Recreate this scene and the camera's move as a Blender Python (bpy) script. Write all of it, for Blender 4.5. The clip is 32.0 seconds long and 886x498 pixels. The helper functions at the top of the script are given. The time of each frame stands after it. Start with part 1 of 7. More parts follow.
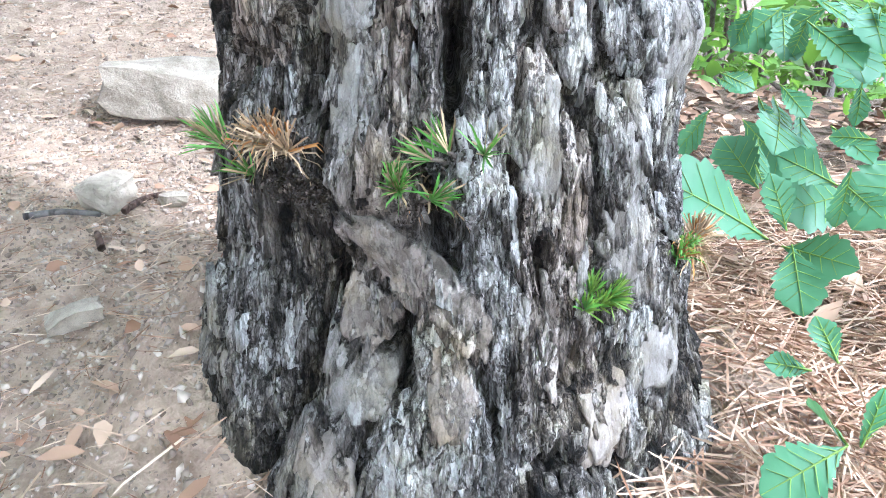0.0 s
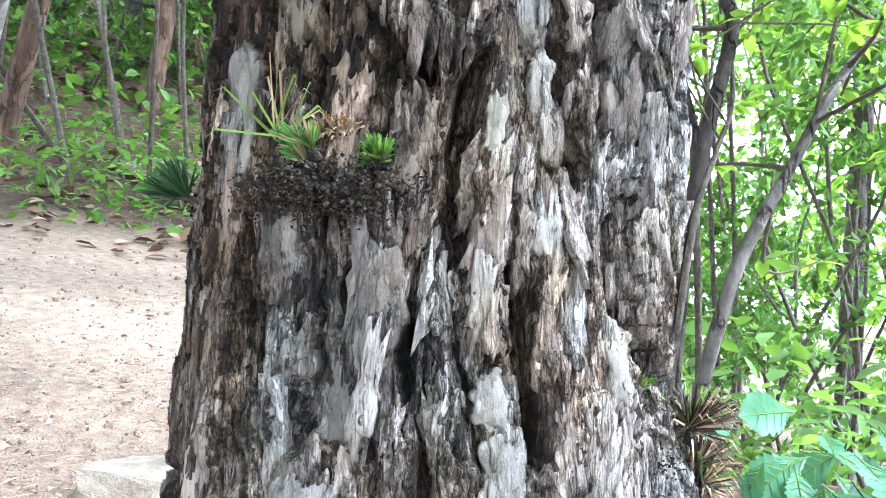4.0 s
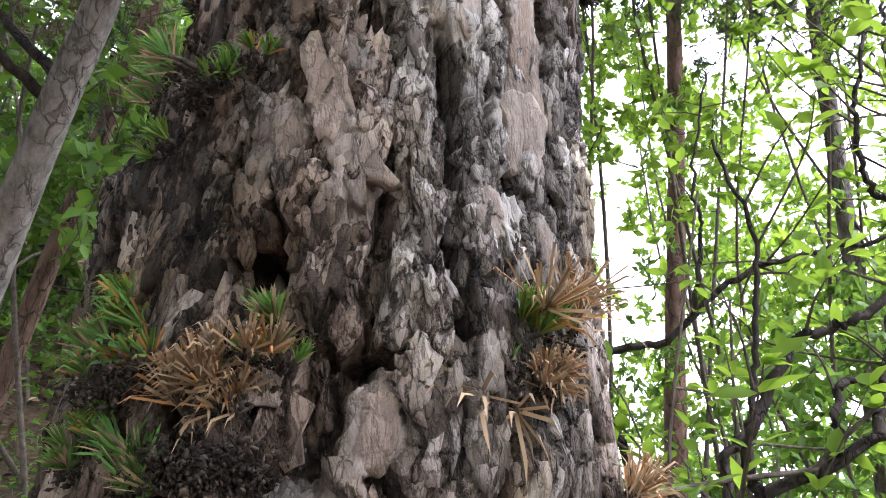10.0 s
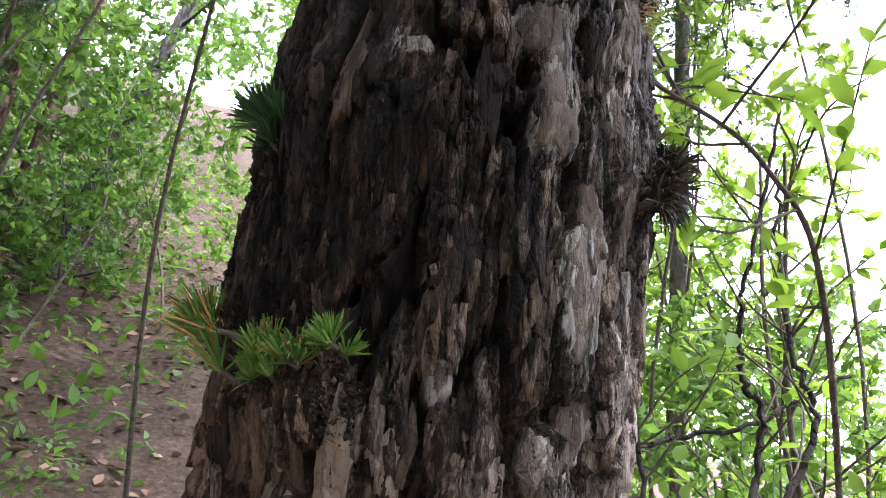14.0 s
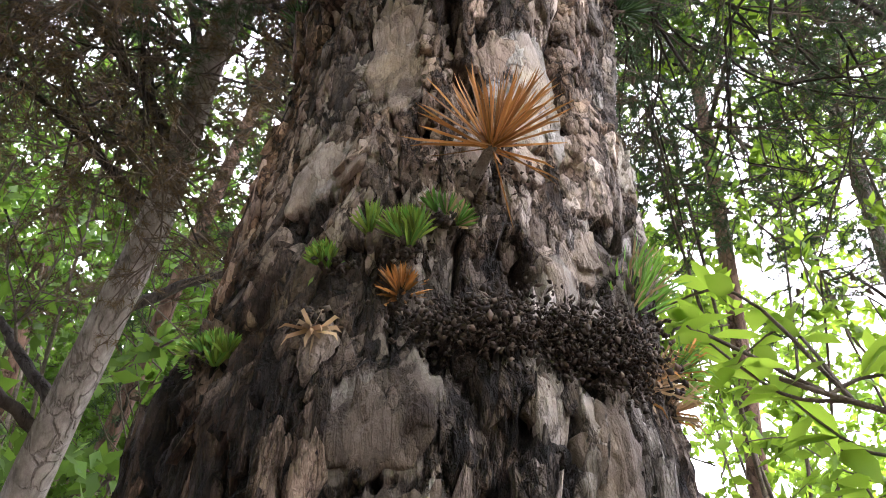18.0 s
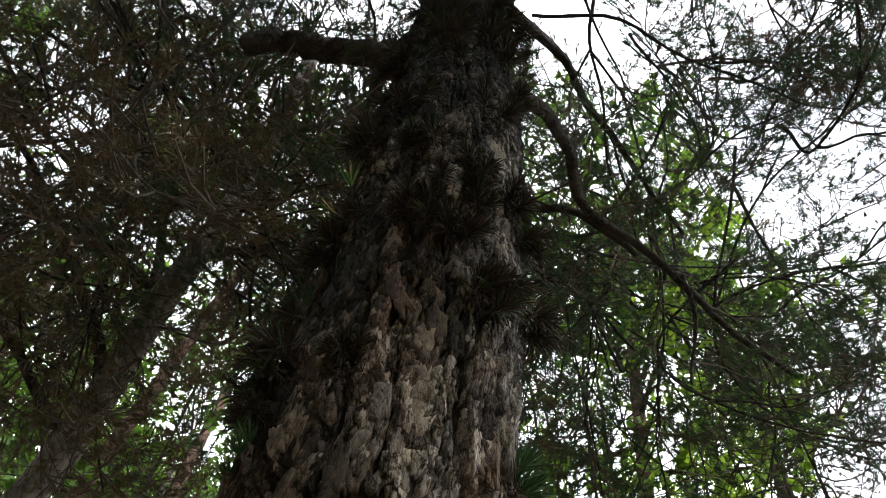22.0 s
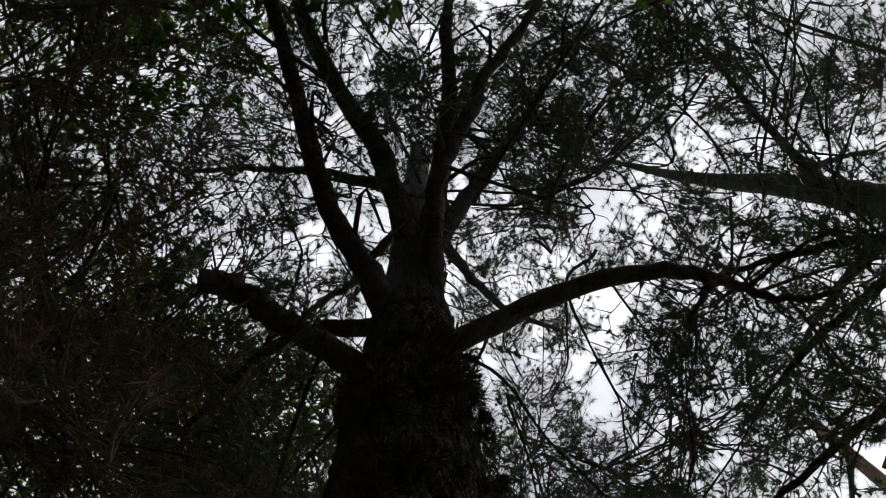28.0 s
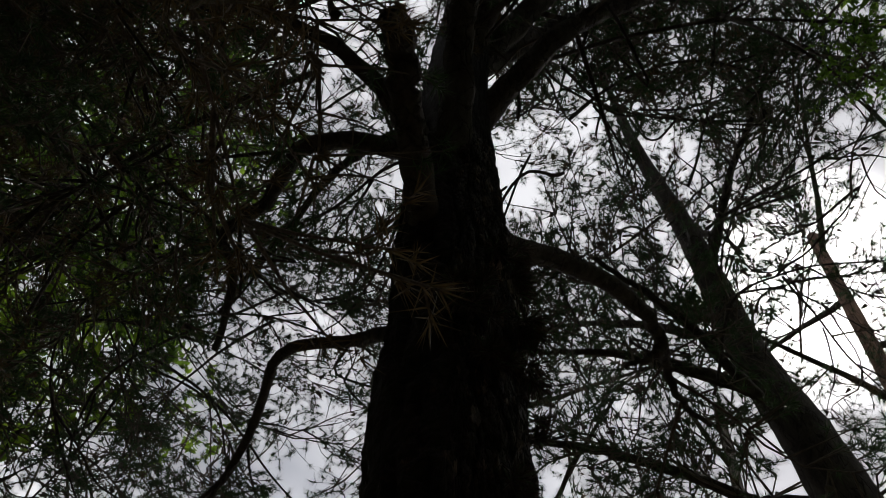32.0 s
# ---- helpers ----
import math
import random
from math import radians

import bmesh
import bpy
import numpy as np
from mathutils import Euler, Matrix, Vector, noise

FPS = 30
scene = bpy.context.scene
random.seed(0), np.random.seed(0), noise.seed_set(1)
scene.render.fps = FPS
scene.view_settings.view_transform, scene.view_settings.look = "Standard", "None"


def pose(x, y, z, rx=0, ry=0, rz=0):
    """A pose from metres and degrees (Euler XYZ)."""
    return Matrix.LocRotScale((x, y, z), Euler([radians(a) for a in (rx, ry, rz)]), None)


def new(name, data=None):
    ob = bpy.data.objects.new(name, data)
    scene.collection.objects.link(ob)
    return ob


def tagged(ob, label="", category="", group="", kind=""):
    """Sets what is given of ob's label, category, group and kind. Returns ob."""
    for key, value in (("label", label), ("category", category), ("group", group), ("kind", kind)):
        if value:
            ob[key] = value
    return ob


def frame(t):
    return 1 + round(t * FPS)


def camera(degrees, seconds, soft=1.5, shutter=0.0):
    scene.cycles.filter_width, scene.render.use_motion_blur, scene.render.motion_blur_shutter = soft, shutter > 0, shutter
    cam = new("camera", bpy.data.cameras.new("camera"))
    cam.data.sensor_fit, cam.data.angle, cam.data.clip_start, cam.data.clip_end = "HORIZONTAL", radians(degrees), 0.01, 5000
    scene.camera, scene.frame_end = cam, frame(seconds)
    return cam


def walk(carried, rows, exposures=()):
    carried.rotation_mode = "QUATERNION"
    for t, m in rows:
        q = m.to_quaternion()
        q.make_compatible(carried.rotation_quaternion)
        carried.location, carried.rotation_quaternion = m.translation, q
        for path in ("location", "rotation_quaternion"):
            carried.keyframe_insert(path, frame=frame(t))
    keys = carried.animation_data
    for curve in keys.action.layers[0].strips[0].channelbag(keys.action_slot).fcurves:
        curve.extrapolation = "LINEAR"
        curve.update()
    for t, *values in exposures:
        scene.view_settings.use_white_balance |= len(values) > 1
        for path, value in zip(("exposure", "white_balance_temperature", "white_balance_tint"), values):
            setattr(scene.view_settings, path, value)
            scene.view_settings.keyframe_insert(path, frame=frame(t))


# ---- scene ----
cam = camera(62.1, 32.0, soft=0.95)
# seconds, x, y, z, yaw, pitch, roll of the camera that is raised along the trunk
PATH = [
    (0.0, -0.000, -0.655, 0.679, 1.84, -22.88, -0.66),
    (0.5, 0.011, -0.645, 0.679, 1.23, -19.87, -0.76),
    (1.0, 0.012, -0.624, 0.665, 1.05, -14.74, -1.66),
    (1.5, 0.014, -0.625, 0.679, 0.57, -11.23, -0.82),
    (2.0, 0.022, -0.614, 0.687, 0.37, -9.15, 0.46),
    (2.5, 0.024, -0.608, 0.695, -0.07, -5.12, 0.25),
    (3.0, 0.015, -0.590, 0.720, 0.99, -1.64, 1.31),
    (3.5, 0.018, -0.575, 0.745, 2.41, 1.77, 2.40),
    (4.0, 0.022, -0.580, 0.771, 2.92, 4.47, 1.77),
    (4.5, 0.019, -0.589, 0.795, 2.94, 7.61, 2.47),
    (6.5, 0.054, -0.607, 1.035, 3.39, 16.81, 5.14),
    (7.0, 0.070, -0.607, 1.098, 4.97, 18.04, 4.97),
    (7.5, 0.053, -0.600, 1.120, 3.18, 20.95, 3.58),
    (8.0, 0.053, -0.604, 1.141, 3.49, 24.19, 3.74),
    (8.5, 0.057, -0.595, 1.173, 3.56, 26.17, 3.46),
    (9.0, 0.048, -0.556, 1.214, 3.73, 28.56, 4.24),
    (9.5, 0.070, -0.489, 1.309, 3.10, 29.69, 3.22),
    (10.0, 0.093, -0.486, 1.438, 3.32, 21.75, -0.33),
    (10.5, 0.094, -0.482, 1.568, 5.47, 16.12, 0.73),
    (11.0, 0.082, -0.506, 1.662, 6.15, 12.72, 0.49),
    (11.5, 0.091, -0.541, 1.764, 5.35, 11.39, 1.78),
    (12.0, 0.099, -0.558, 1.836, 3.88, 10.47, 1.61),
    (12.5, 0.086, -0.568, 1.905, 2.31, 11.32, 2.30),
    (13.0, 0.039, -0.585, 1.974, 0.81, 11.67, 3.60),
    (13.5, -0.047, -0.557, 2.022, -10.84, 12.30, 3.12),
    (15.5, 0.127, -0.409, 2.076, -1.80, 27.88, -4.52),
    (16.0, 0.138, -0.421, 2.117, 1.74, 30.08, -2.91),
    (16.5, 0.149, -0.422, 2.159, 2.62, 31.79, -1.97),
    (17.0, 0.149, -0.412, 2.185, 3.31, 33.75, -2.27),
    (17.5, 0.153, -0.387, 2.202, 4.94, 34.25, -2.40),
    (18.0, 0.151, -0.369, 2.231, 7.39, 35.11, -0.87),
    (18.5, 0.155, -0.389, 2.252, 6.47, 37.40, -0.66),
    (19.0, 0.161, -0.408, 2.271, 5.78, 39.79, -0.29),
    (19.5, 0.161, -0.438, 2.293, 4.67, 42.09, 0.71),
    (20.0, 0.167, -0.452, 2.311, 3.84, 44.37, 0.23),
    (20.5, 0.172, -0.477, 2.315, 2.78, 46.79, 0.07),
    (21.0, 0.172, -0.506, 2.331, 2.38, 48.73, 1.23),
    (21.5, 0.181, -0.529, 2.348, 2.13, 50.53, 2.93),
    (22.0, 0.184, -0.556, 2.344, 2.20, 52.73, 4.26),
    (22.5, 0.189, -0.539, 2.361, 1.27, 55.38, 3.96),
    (23.0, 0.188, -0.560, 2.366, -0.51, 58.03, 2.98),
    (23.5, 0.184, -0.587, 2.395, -0.69, 60.48, 3.60),
    (24.0, 0.205, -0.623, 2.404, 0.54, 62.01, 6.30),
    (24.5, 0.193, -0.638, 2.411, 0.78, 64.69, 6.14),
    (25.0, 0.190, -0.646, 2.423, -0.65, 67.88, 4.36),
    (25.5, 0.195, -0.665, 2.437, -2.41, 72.00, 1.43),
    (26.0, 0.202, -0.690, 2.451, -2.74, 74.71, -0.02),
    (26.5, 0.189, -0.678, 2.443, -2.64, 76.56, 2.34),
    (28.5, -0.256, -0.548, 2.457, -41.53, 72.67, -5.67),
    (29.0, -0.267, -0.546, 2.434, -45.08, 71.25, -6.69),
    (29.5, -0.325, -0.492, 2.408, -44.84, 68.97, -5.83),
    (30.0, -0.404, -0.416, 2.414, -54.28, 64.78, -2.80),
    (30.5, -0.442, -0.410, 2.491, -60.51, 65.15, -1.81),
    (31.0, -0.453, -0.300, 2.611, -61.78, 63.14, 3.68),
    (31.5, -0.700, -0.188, 2.845, -70.32, 56.73, 8.27),
    (32.0, -0.778, -0.127, 2.785, -72.39, 54.09, 10.18),
]
walk(cam, [(t, pose(x, y, z, 90 + pitch, 0, yaw) @ pose(0, 0, 0, 0, 0, roll)) for t, x, y, z, yaw, pitch, roll in PATH],
     exposures=[(0, 1.9, 5020, 11), (3, 1.76, 5030, 10), (4.5, 2.2, 5120, 10), (6.5, 1.2, 5400, 9), (9, 1.05, 5520, 18), (10.5, 0.95, 5850, 23), (12, 1.55, 5980, 24), (13.5, 1.27, 5480, 24), (15.5, 1.02, 6020, 21), (17, 1.08, 6000, 22), (18.5, 1.48, 6080, 23), (20, 1.0, 5950, 15), (21, 0.55, 6200, 12), (23, -0.5, 6200, 11), (24, -1.15, 6200, 11), (26, -1.6, 6200, 12), (29, -1.45, 6300, 12), (30, -1.6, 6300, 12), (32, -1.85, 6400, 13)])

# ---- light ----
world = bpy.data.worlds.new("daylight")
world.use_nodes = True
scene.world = world
wn, wl = world.node_tree.nodes, world.node_tree.links
sky = wn.new("ShaderNodeTexSky")
sky.sky_type, sky.sun_disc = "NISHITA", False
sky.sun_elevation, sky.sun_rotation = radians(48), radians(114)
# broken white cloud over the blue
co, cloud, cut, blend = wn.new("ShaderNodeTexCoord"), wn.new("ShaderNodeTexNoise"), wn.new("ShaderNodeValToRGB"), wn.new("ShaderNodeMix")
cloud.inputs["Scale"].default_value, cloud.inputs["Detail"].default_value = 3.2, 6
cut.color_ramp.elements[0].position, cut.color_ramp.elements[1].position = 0.30, 0.52
cut.color_ramp.elements[0].color = (0.38, 0.38, 0.38, 1)
blend.data_type = "RGBA"
blend.inputs[7].default_value = (27.0, 27.2, 27.5, 1)
wl.new(co.outputs["Generated"], cloud.inputs["Vector"])
wl.new(cloud.outputs["Fac"], cut.inputs[0])
wl.new(cut.outputs[0], blend.inputs[0])
wl.new(sky.outputs[0], blend.inputs[6])
# the haze is brightest round the sun
aim, near, glow = wn.new("ShaderNodeVectorMath"), wn.new("ShaderNodeMapRange"), wn.new("ShaderNodeMix")
aim.operation, near.interpolation_type, glow.data_type, glow.blend_type = "DOT_PRODUCT", "SMOOTHERSTEP", "RGBA", "ADD"
aim.inputs[1].default_value = (0.61, -0.2735, 0.7434)
near.inputs["From Min"].default_value, near.inputs["From Max"].default_value = 0.984, 1.0
glow.inputs[7].default_value = (70.0, 68.0, 64.0, 1)
wl.new(co.outputs["Generated"], aim.inputs[0])
wl.new(aim.outputs["Value"], near.inputs["Value"])
wl.new(near.outputs[0], glow.inputs[0])
wl.new(blend.outputs[2], glow.inputs[6])
wl.new(glow.outputs[2], wn["Background"].inputs[0])
wn["Background"].inputs[1].default_value = 0.12
sun = new("sun", bpy.data.lights.new("sun", "SUN"))
sun.data.energy, sun.data.angle, sun.data.color = 4.2, radians(3), (1.0, 0.96, 0.90)
sun.rotation_euler = Vector((0.61, -0.2735, 0.7434)).to_track_quat("Z", "Y").to_euler()


# ---- small tools ----
def material(name, rough=0.8):
    m = bpy.data.materials.new(name)
    m.use_nodes = True
    b = m.node_tree.nodes["Principled BSDF"]
    b.inputs["Roughness"].default_value = rough
    b.inputs["Specular IOR Level"].default_value = 0.25
    return m, m.node_tree.nodes, m.node_tree.links, b


def ramp(nodes, stops):
    r = nodes.new("ShaderNodeValToRGB")
    e = r.color_ramp.elements
    while len(e) < len(stops):
        e.new(0.5)
    for k, (at, c) in zip(e, stops):
        k.position, k.color = at, (*c, 1)
    return r


def texture(nodes, links, scale, detail=5, stretch=(1, 1, 1), rough=0.6, space="Object"):
    co = nodes.new("ShaderNodeTexCoord")
    mp = nodes.new("ShaderNodeMapping")
    mp.inputs["Scale"].default_value = stretch
    n = nodes.new("ShaderNodeTexNoise")
    n.inputs["Scale"].default_value, n.inputs["Detail"].default_value, n.inputs["Roughness"].default_value = scale, detail, rough
    links.new(co.outputs[space], mp.inputs[0])
    links.new(mp.outputs[0], n.inputs["Vector"])
    return n


def mix(nodes, links, fac, a, b, how="MIX"):
    m = nodes.new("ShaderNodeMix")
    m.data_type, m.blend_type = "RGBA", how
    for slot, v in ((0, fac), (6, a), (7, b)):
        if hasattr(v, "is_linked"):
            links.new(v, m.inputs[slot])
        else:
            m.inputs[slot].default_value = v if slot == 0 else (*v, 1)
    return m.outputs[2]


def relief(nodes, links, bsdf, height, strength, distance):
    b = nodes.new("ShaderNodeBump")
    b.inputs["Strength"].default_value, b.inputs["Distance"].default_value = strength, distance
    links.new(height, b.inputs["Height"])
    links.new(b.outputs[0], bsdf.inputs["Normal"])


def mesh_from(name, verts, faces, mat, smooth=False, mat_ids=None):
    """A mesh from an array of points and an array of faces of one kind (3 or 4 corners)."""
    verts, faces = np.asarray(verts, np.float32), np.asarray(faces, np.int32)
    me = bpy.data.meshes.new(name)
    me.vertices.add(len(verts))
    me.vertices.foreach_set("co", verts.ravel())
    n, k = faces.shape
    me.loops.add(n * k)
    me.loops.foreach_set("vertex_index", faces.ravel())
    me.polygons.add(n)
    me.polygons.foreach_set("loop_start", np.arange(0, n * k, k, dtype=np.int32))
    if smooth:
        me.polygons.foreach_set("use_smooth", np.ones(n, bool))
    for m in (mat if isinstance(mat, (list, tuple)) else [mat]):
        me.materials.append(m)
    if mat_ids is not None:
        me.polygons.foreach_set("material_index", np.asarray(mat_ids, np.int32))
    me.update(calc_edges=True)
    return me


def child(name, data, parent, label=""):
    ob = new(name, data)
    ob.parent = parent
    return tagged(ob, label) if label else ob


def lattice(ix, iy, k=0):
    """A number from 0 to 1 for each pair of whole numbers."""
    a = (ix.astype(np.int64) * 374761393 + iy.astype(np.int64) * 668265263 + k * 1442695041) & 0x7FFFFFFF
    a = ((a ^ (a >> 13)) * 1274126177) & 0x7FFFFFFF
    return ((a ^ (a >> 16)) & 0xFFFF) / 65535.0


def waves(x, y, k=0):
    """Smooth noise from -1 to 1."""
    ix, iy = np.floor(x), np.floor(y)
    fx, fy = x - ix, y - iy
    fx, fy = fx * fx * (3 - 2 * fx), fy * fy * (3 - 2 * fy)
    a, b = lattice(ix, iy, k), lattice(ix + 1, iy, k)
    c, d = lattice(ix, iy + 1, k), lattice(ix + 1, iy + 1, k)
    return ((a * (1 - fx) + b * fx) * (1 - fy) + (c * (1 - fx) + d * fx) * fy) * 2 - 1


def rough_waves(x, y, k=0, octaves=4, gain=0.5):
    s, a = np.zeros_like(x), 1.0
    for o in range(octaves):
        s = s + a * waves(x * 2 ** o + 17.3 * o, y * 2 ** o - 9.1 * o, k + o)
        a *= gain
    return s


def cells(x, y, k=0, jitter=0.9):
    """Distance to the nearest cell's border, and that cell's own number."""
    ix, iy = np.floor(x), np.floor(y)
    f1 = np.full(x.shape, 9.0)
    f2 = np.full(x.shape, 9.0)
    own = np.zeros(x.shape)
    for dx in (-1, 0, 1):
        for dy in (-1, 0, 1):
            cx, cy = ix + dx, iy + dy
            px = cx + 0.5 + jitter * (lattice(cx, cy, k) - 0.5)
            py = cy + 0.5 + jitter * (lattice(cx, cy, k + 5) - 0.5)
            d = np.hypot(px - x, py - y)
            near = d < f1
            f2 = np.where(near, f1, np.minimum(f2, d))
            own = np.where(near, lattice(cx, cy, k + 9), own)
            f1 = np.where(near, d, f1)
    return f2 - f1, own


def step(a, b, x):
    t = np.clip((x - a) / (b - a), 0, 1)
    return t * t * (3 - 2 * t)


# ---- the pine: trunk ----
KNOT_Z = np.array([-0.2, 0.2, 0.5, 0.8, 1.1, 1.4, 1.7, 2.0, 2.3, 2.6, 3.0, 3.5, 4.2, 5.0, 6.5, 9.0])
KNOT_R = np.array([0.32, 0.235, 0.200, 0.182, 0.181, 0.180, 0.164, 0.151, 0.157, 0.141, 0.146, 0.145, 0.138, 0.125, 0.100, 0.05])
KNOT_X = np.array([0.0, -0.009, -0.017, -0.012, -0.005, 0.005, 0.012, 0.049, 0.080, 0.096, 0.137, 0.149, 0.166, 0.20, 0.20, 0.15])
KNOT_Y = np.array([0.0, 0.0, -0.001, -0.002, -0.016, -0.022, -0.011, 0.009, 0.024, 0.051, 0.067, 0.093, 0.159, 0.237, 0.27, 0.27])


def axis(z):
    return np.interp(z, KNOT_Z, KNOT_X), np.interp(z, KNOT_Z, KNOT_Y), np.interp(z, KNOT_Z, KNOT_R)


furrows, bumps = [], []


def furrow(u0, z0, u1, z1, width, depth=0.02):
    """A crack between two places on the trunk: turn from the front in radians, height."""
    furrows.append((u0, z0, u1, z1, width, depth))


def bump(u, z, wide, tall, height, power=2.0):
    """A swelling (or, with a height below nought, a hollow)."""
    bumps.append((u, z, wide, tall, height, power))


def shape(u, z):
    """How far the wood swells out over the round trunk."""
    h = np.zeros_like(u)
    for k in range(5):  # root flare
        lobe = np.exp(-((np.angle(np.exp(1j * (u - (-2.6 + 1.25 * k + 0.2 * (k % 2)))))) / 0.42) ** 2)
        h = h + 0.06 * lobe * step(0.52, 0.12, z)
    for u0, z0, wide, tall, height, power in bumps:
        r2 = ((u - u0) * 0.18 / wide) ** 2 + ((z - z0) / tall) ** 2
        h = h + (0.75 if z0 < 1.0 else 0.5) * height * np.exp(-r2 ** (power / 2))
    return h


def terraces(n, rise=0.22):
    """Flat treads with steep risers, and the number of the tread."""
    base = np.floor(n)
    return base + step(1 - rise, 1.0, n - base), base


def bark(u, z):
    """The bark's relief and, for each place, its flake's tone, with some shade in it, and how rusty the flake is."""
    s = u * 0.18
    ws = s + 0.014 * rough_waves(s / 0.07, z / 0.13, 1, 3) + 0.0035 * rough_waves(s / 0.011, z / 0.013, 3, 3)
    wz = z + 0.022 * rough_waves(s / 0.05, z / 0.08, 2, 3) + 0.005 * rough_waves(s / 0.009, z / 0.011, 16, 3)
    e1, c1 = cells((s + 0.6 * (ws - s)) / 0.062, wz / 0.34, 11)
    e2, c2 = cells(ws / 0.028, wz / 0.046, 12)
    e3, c3 = cells(ws / 0.0145, wz / 0.022, 13)
    scaly = 0.25 + 0.75 * step(1.15, 1.5, z)
    deep = 0.25 + 0.75 * step(-0.4, 0.5, rough_waves(s / 0.10, z / 0.25, 5, 2))
    ridge = 0.026 * (1 - 0.32 * step(1.0, 1.4, z)) * (0.35 + 0.65 * deep) * step(0.015, 0.11, e1)
    block = 0.0040 * (c2 - 0.5) + 0.0045 * step(0.0, 0.06, e2) * (0.4 + 0.6 * deep)
    n1, k1 = terraces(2.2 * rough_waves(ws / 0.026, wz / 0.055, 31, 5, 0.6) + 2.0 * c2, 0.14)
    n2, k2 = terraces(1.8 * rough_waves(ws / 0.010, wz / 0.022, 35, 3, 0.6), 0.25)
    lamina = step(-0.1, 0.5, rough_waves(s / 0.10, z / 0.22, 41, 2) + 0.5 * np.sin(2.2 * u) * step(1.3, 0.5, z)) * (0.12 + 0.88 * step(1.25, 0.75, z))
    n3, k3 = terraces(2.0 * rough_waves(ws / 0.0075, wz / 0.06, 43, 3), 0.3)
    high = step(0.40, 0.95, z)
    h = ridge + block + 0.0012 * n1 + 0.0011 * n2 * (1 - 0.6 * lamina) + 0.0030 * n3 * (0.10 + 0.90 * lamina)
    h = h + scaly * (0.0035 * (c3 - 0.5) + 0.0020 * step(0.0, 0.14, e3))
    for u0, z0, u1, z1, width, depth in furrows:
        ds, dz = (u1 - u0) * 0.18, z1 - z0
        t = np.clip(((s - u0 * 0.18) * ds + (z - z0) * dz) / (ds * ds + dz * dz + 1e-9), 0, 1)
        d = np.hypot(s + 0.5 * (ws - s) - u0 * 0.18 - t * ds, z + 0.4 * (wz - z) - z0 - t * dz)
        h = h - (0.014 + 1.15 * depth) * step(1.05, 0.6, d / (1.25 * width + 0.0015)) * (0.7 + 0.3 * np.sin(np.pi * t))
    h = h + 0.0008 * rough_waves(s / 0.0045, z / 0.008, 15, 2)
    own = lattice(k1 + 31 * np.floor(c2 * 97), k2, 4)
    # band under the ledge and upper trunk toned darker, partly for their shade
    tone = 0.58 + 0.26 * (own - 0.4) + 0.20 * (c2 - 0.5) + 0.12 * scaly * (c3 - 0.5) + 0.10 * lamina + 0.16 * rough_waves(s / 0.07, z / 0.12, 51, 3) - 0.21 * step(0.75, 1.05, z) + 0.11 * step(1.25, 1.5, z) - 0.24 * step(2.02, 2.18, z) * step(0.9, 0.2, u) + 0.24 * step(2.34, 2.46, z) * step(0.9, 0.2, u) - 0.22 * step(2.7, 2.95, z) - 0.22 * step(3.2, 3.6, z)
    # less light falls on the left side; that is put into the tone
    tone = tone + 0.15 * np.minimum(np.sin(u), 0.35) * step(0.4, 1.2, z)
    rust = np.clip(0.35 * rough_waves(s / 0.08, z / 0.15, 55, 3) + 0.62 * high - 0.14 - 0.35 * np.sin(u) * high + 0.5 * (c1 - 0.5), 0, 1)
    return h - 0.033, tone, rust


def on_trunk(u, z, out=0.0):
    """The place on the bark's mean surface."""
    u, z = np.asarray(u, float), np.asarray(z, float)
    x, y, r = axis(z)
    r = r + shape(u, z) + out
    return np.stack([x + r * np.sin(u), y - r * np.cos(u), z], -1)


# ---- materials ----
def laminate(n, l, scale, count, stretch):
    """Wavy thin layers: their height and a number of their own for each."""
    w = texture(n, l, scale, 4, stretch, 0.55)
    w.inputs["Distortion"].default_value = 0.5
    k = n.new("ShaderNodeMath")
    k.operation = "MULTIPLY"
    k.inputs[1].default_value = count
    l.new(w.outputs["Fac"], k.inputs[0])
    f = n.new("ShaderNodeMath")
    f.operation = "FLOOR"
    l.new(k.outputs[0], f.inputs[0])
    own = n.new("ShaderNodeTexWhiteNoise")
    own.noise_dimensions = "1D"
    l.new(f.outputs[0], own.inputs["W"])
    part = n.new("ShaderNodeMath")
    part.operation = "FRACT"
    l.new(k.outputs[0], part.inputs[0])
    # the line along each layer's edge, later darkened to stand for its shadow
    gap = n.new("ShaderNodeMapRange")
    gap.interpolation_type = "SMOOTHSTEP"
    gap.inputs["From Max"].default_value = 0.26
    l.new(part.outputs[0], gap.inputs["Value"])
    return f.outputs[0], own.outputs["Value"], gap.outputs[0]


def total(n, l, *terms):
    """A weighted sum of values."""
    last = None
    for v, weight in terms:
        k = n.new("ShaderNodeMath")
        k.operation = "MULTIPLY_ADD"
        k.inputs[1].default_value = weight
        l.new(v, k.inputs[0])
        if last is None:
            k.inputs[2].default_value = 0
        else:
            l.new(last, k.inputs[2])
        last = k.outputs[0]
    return last


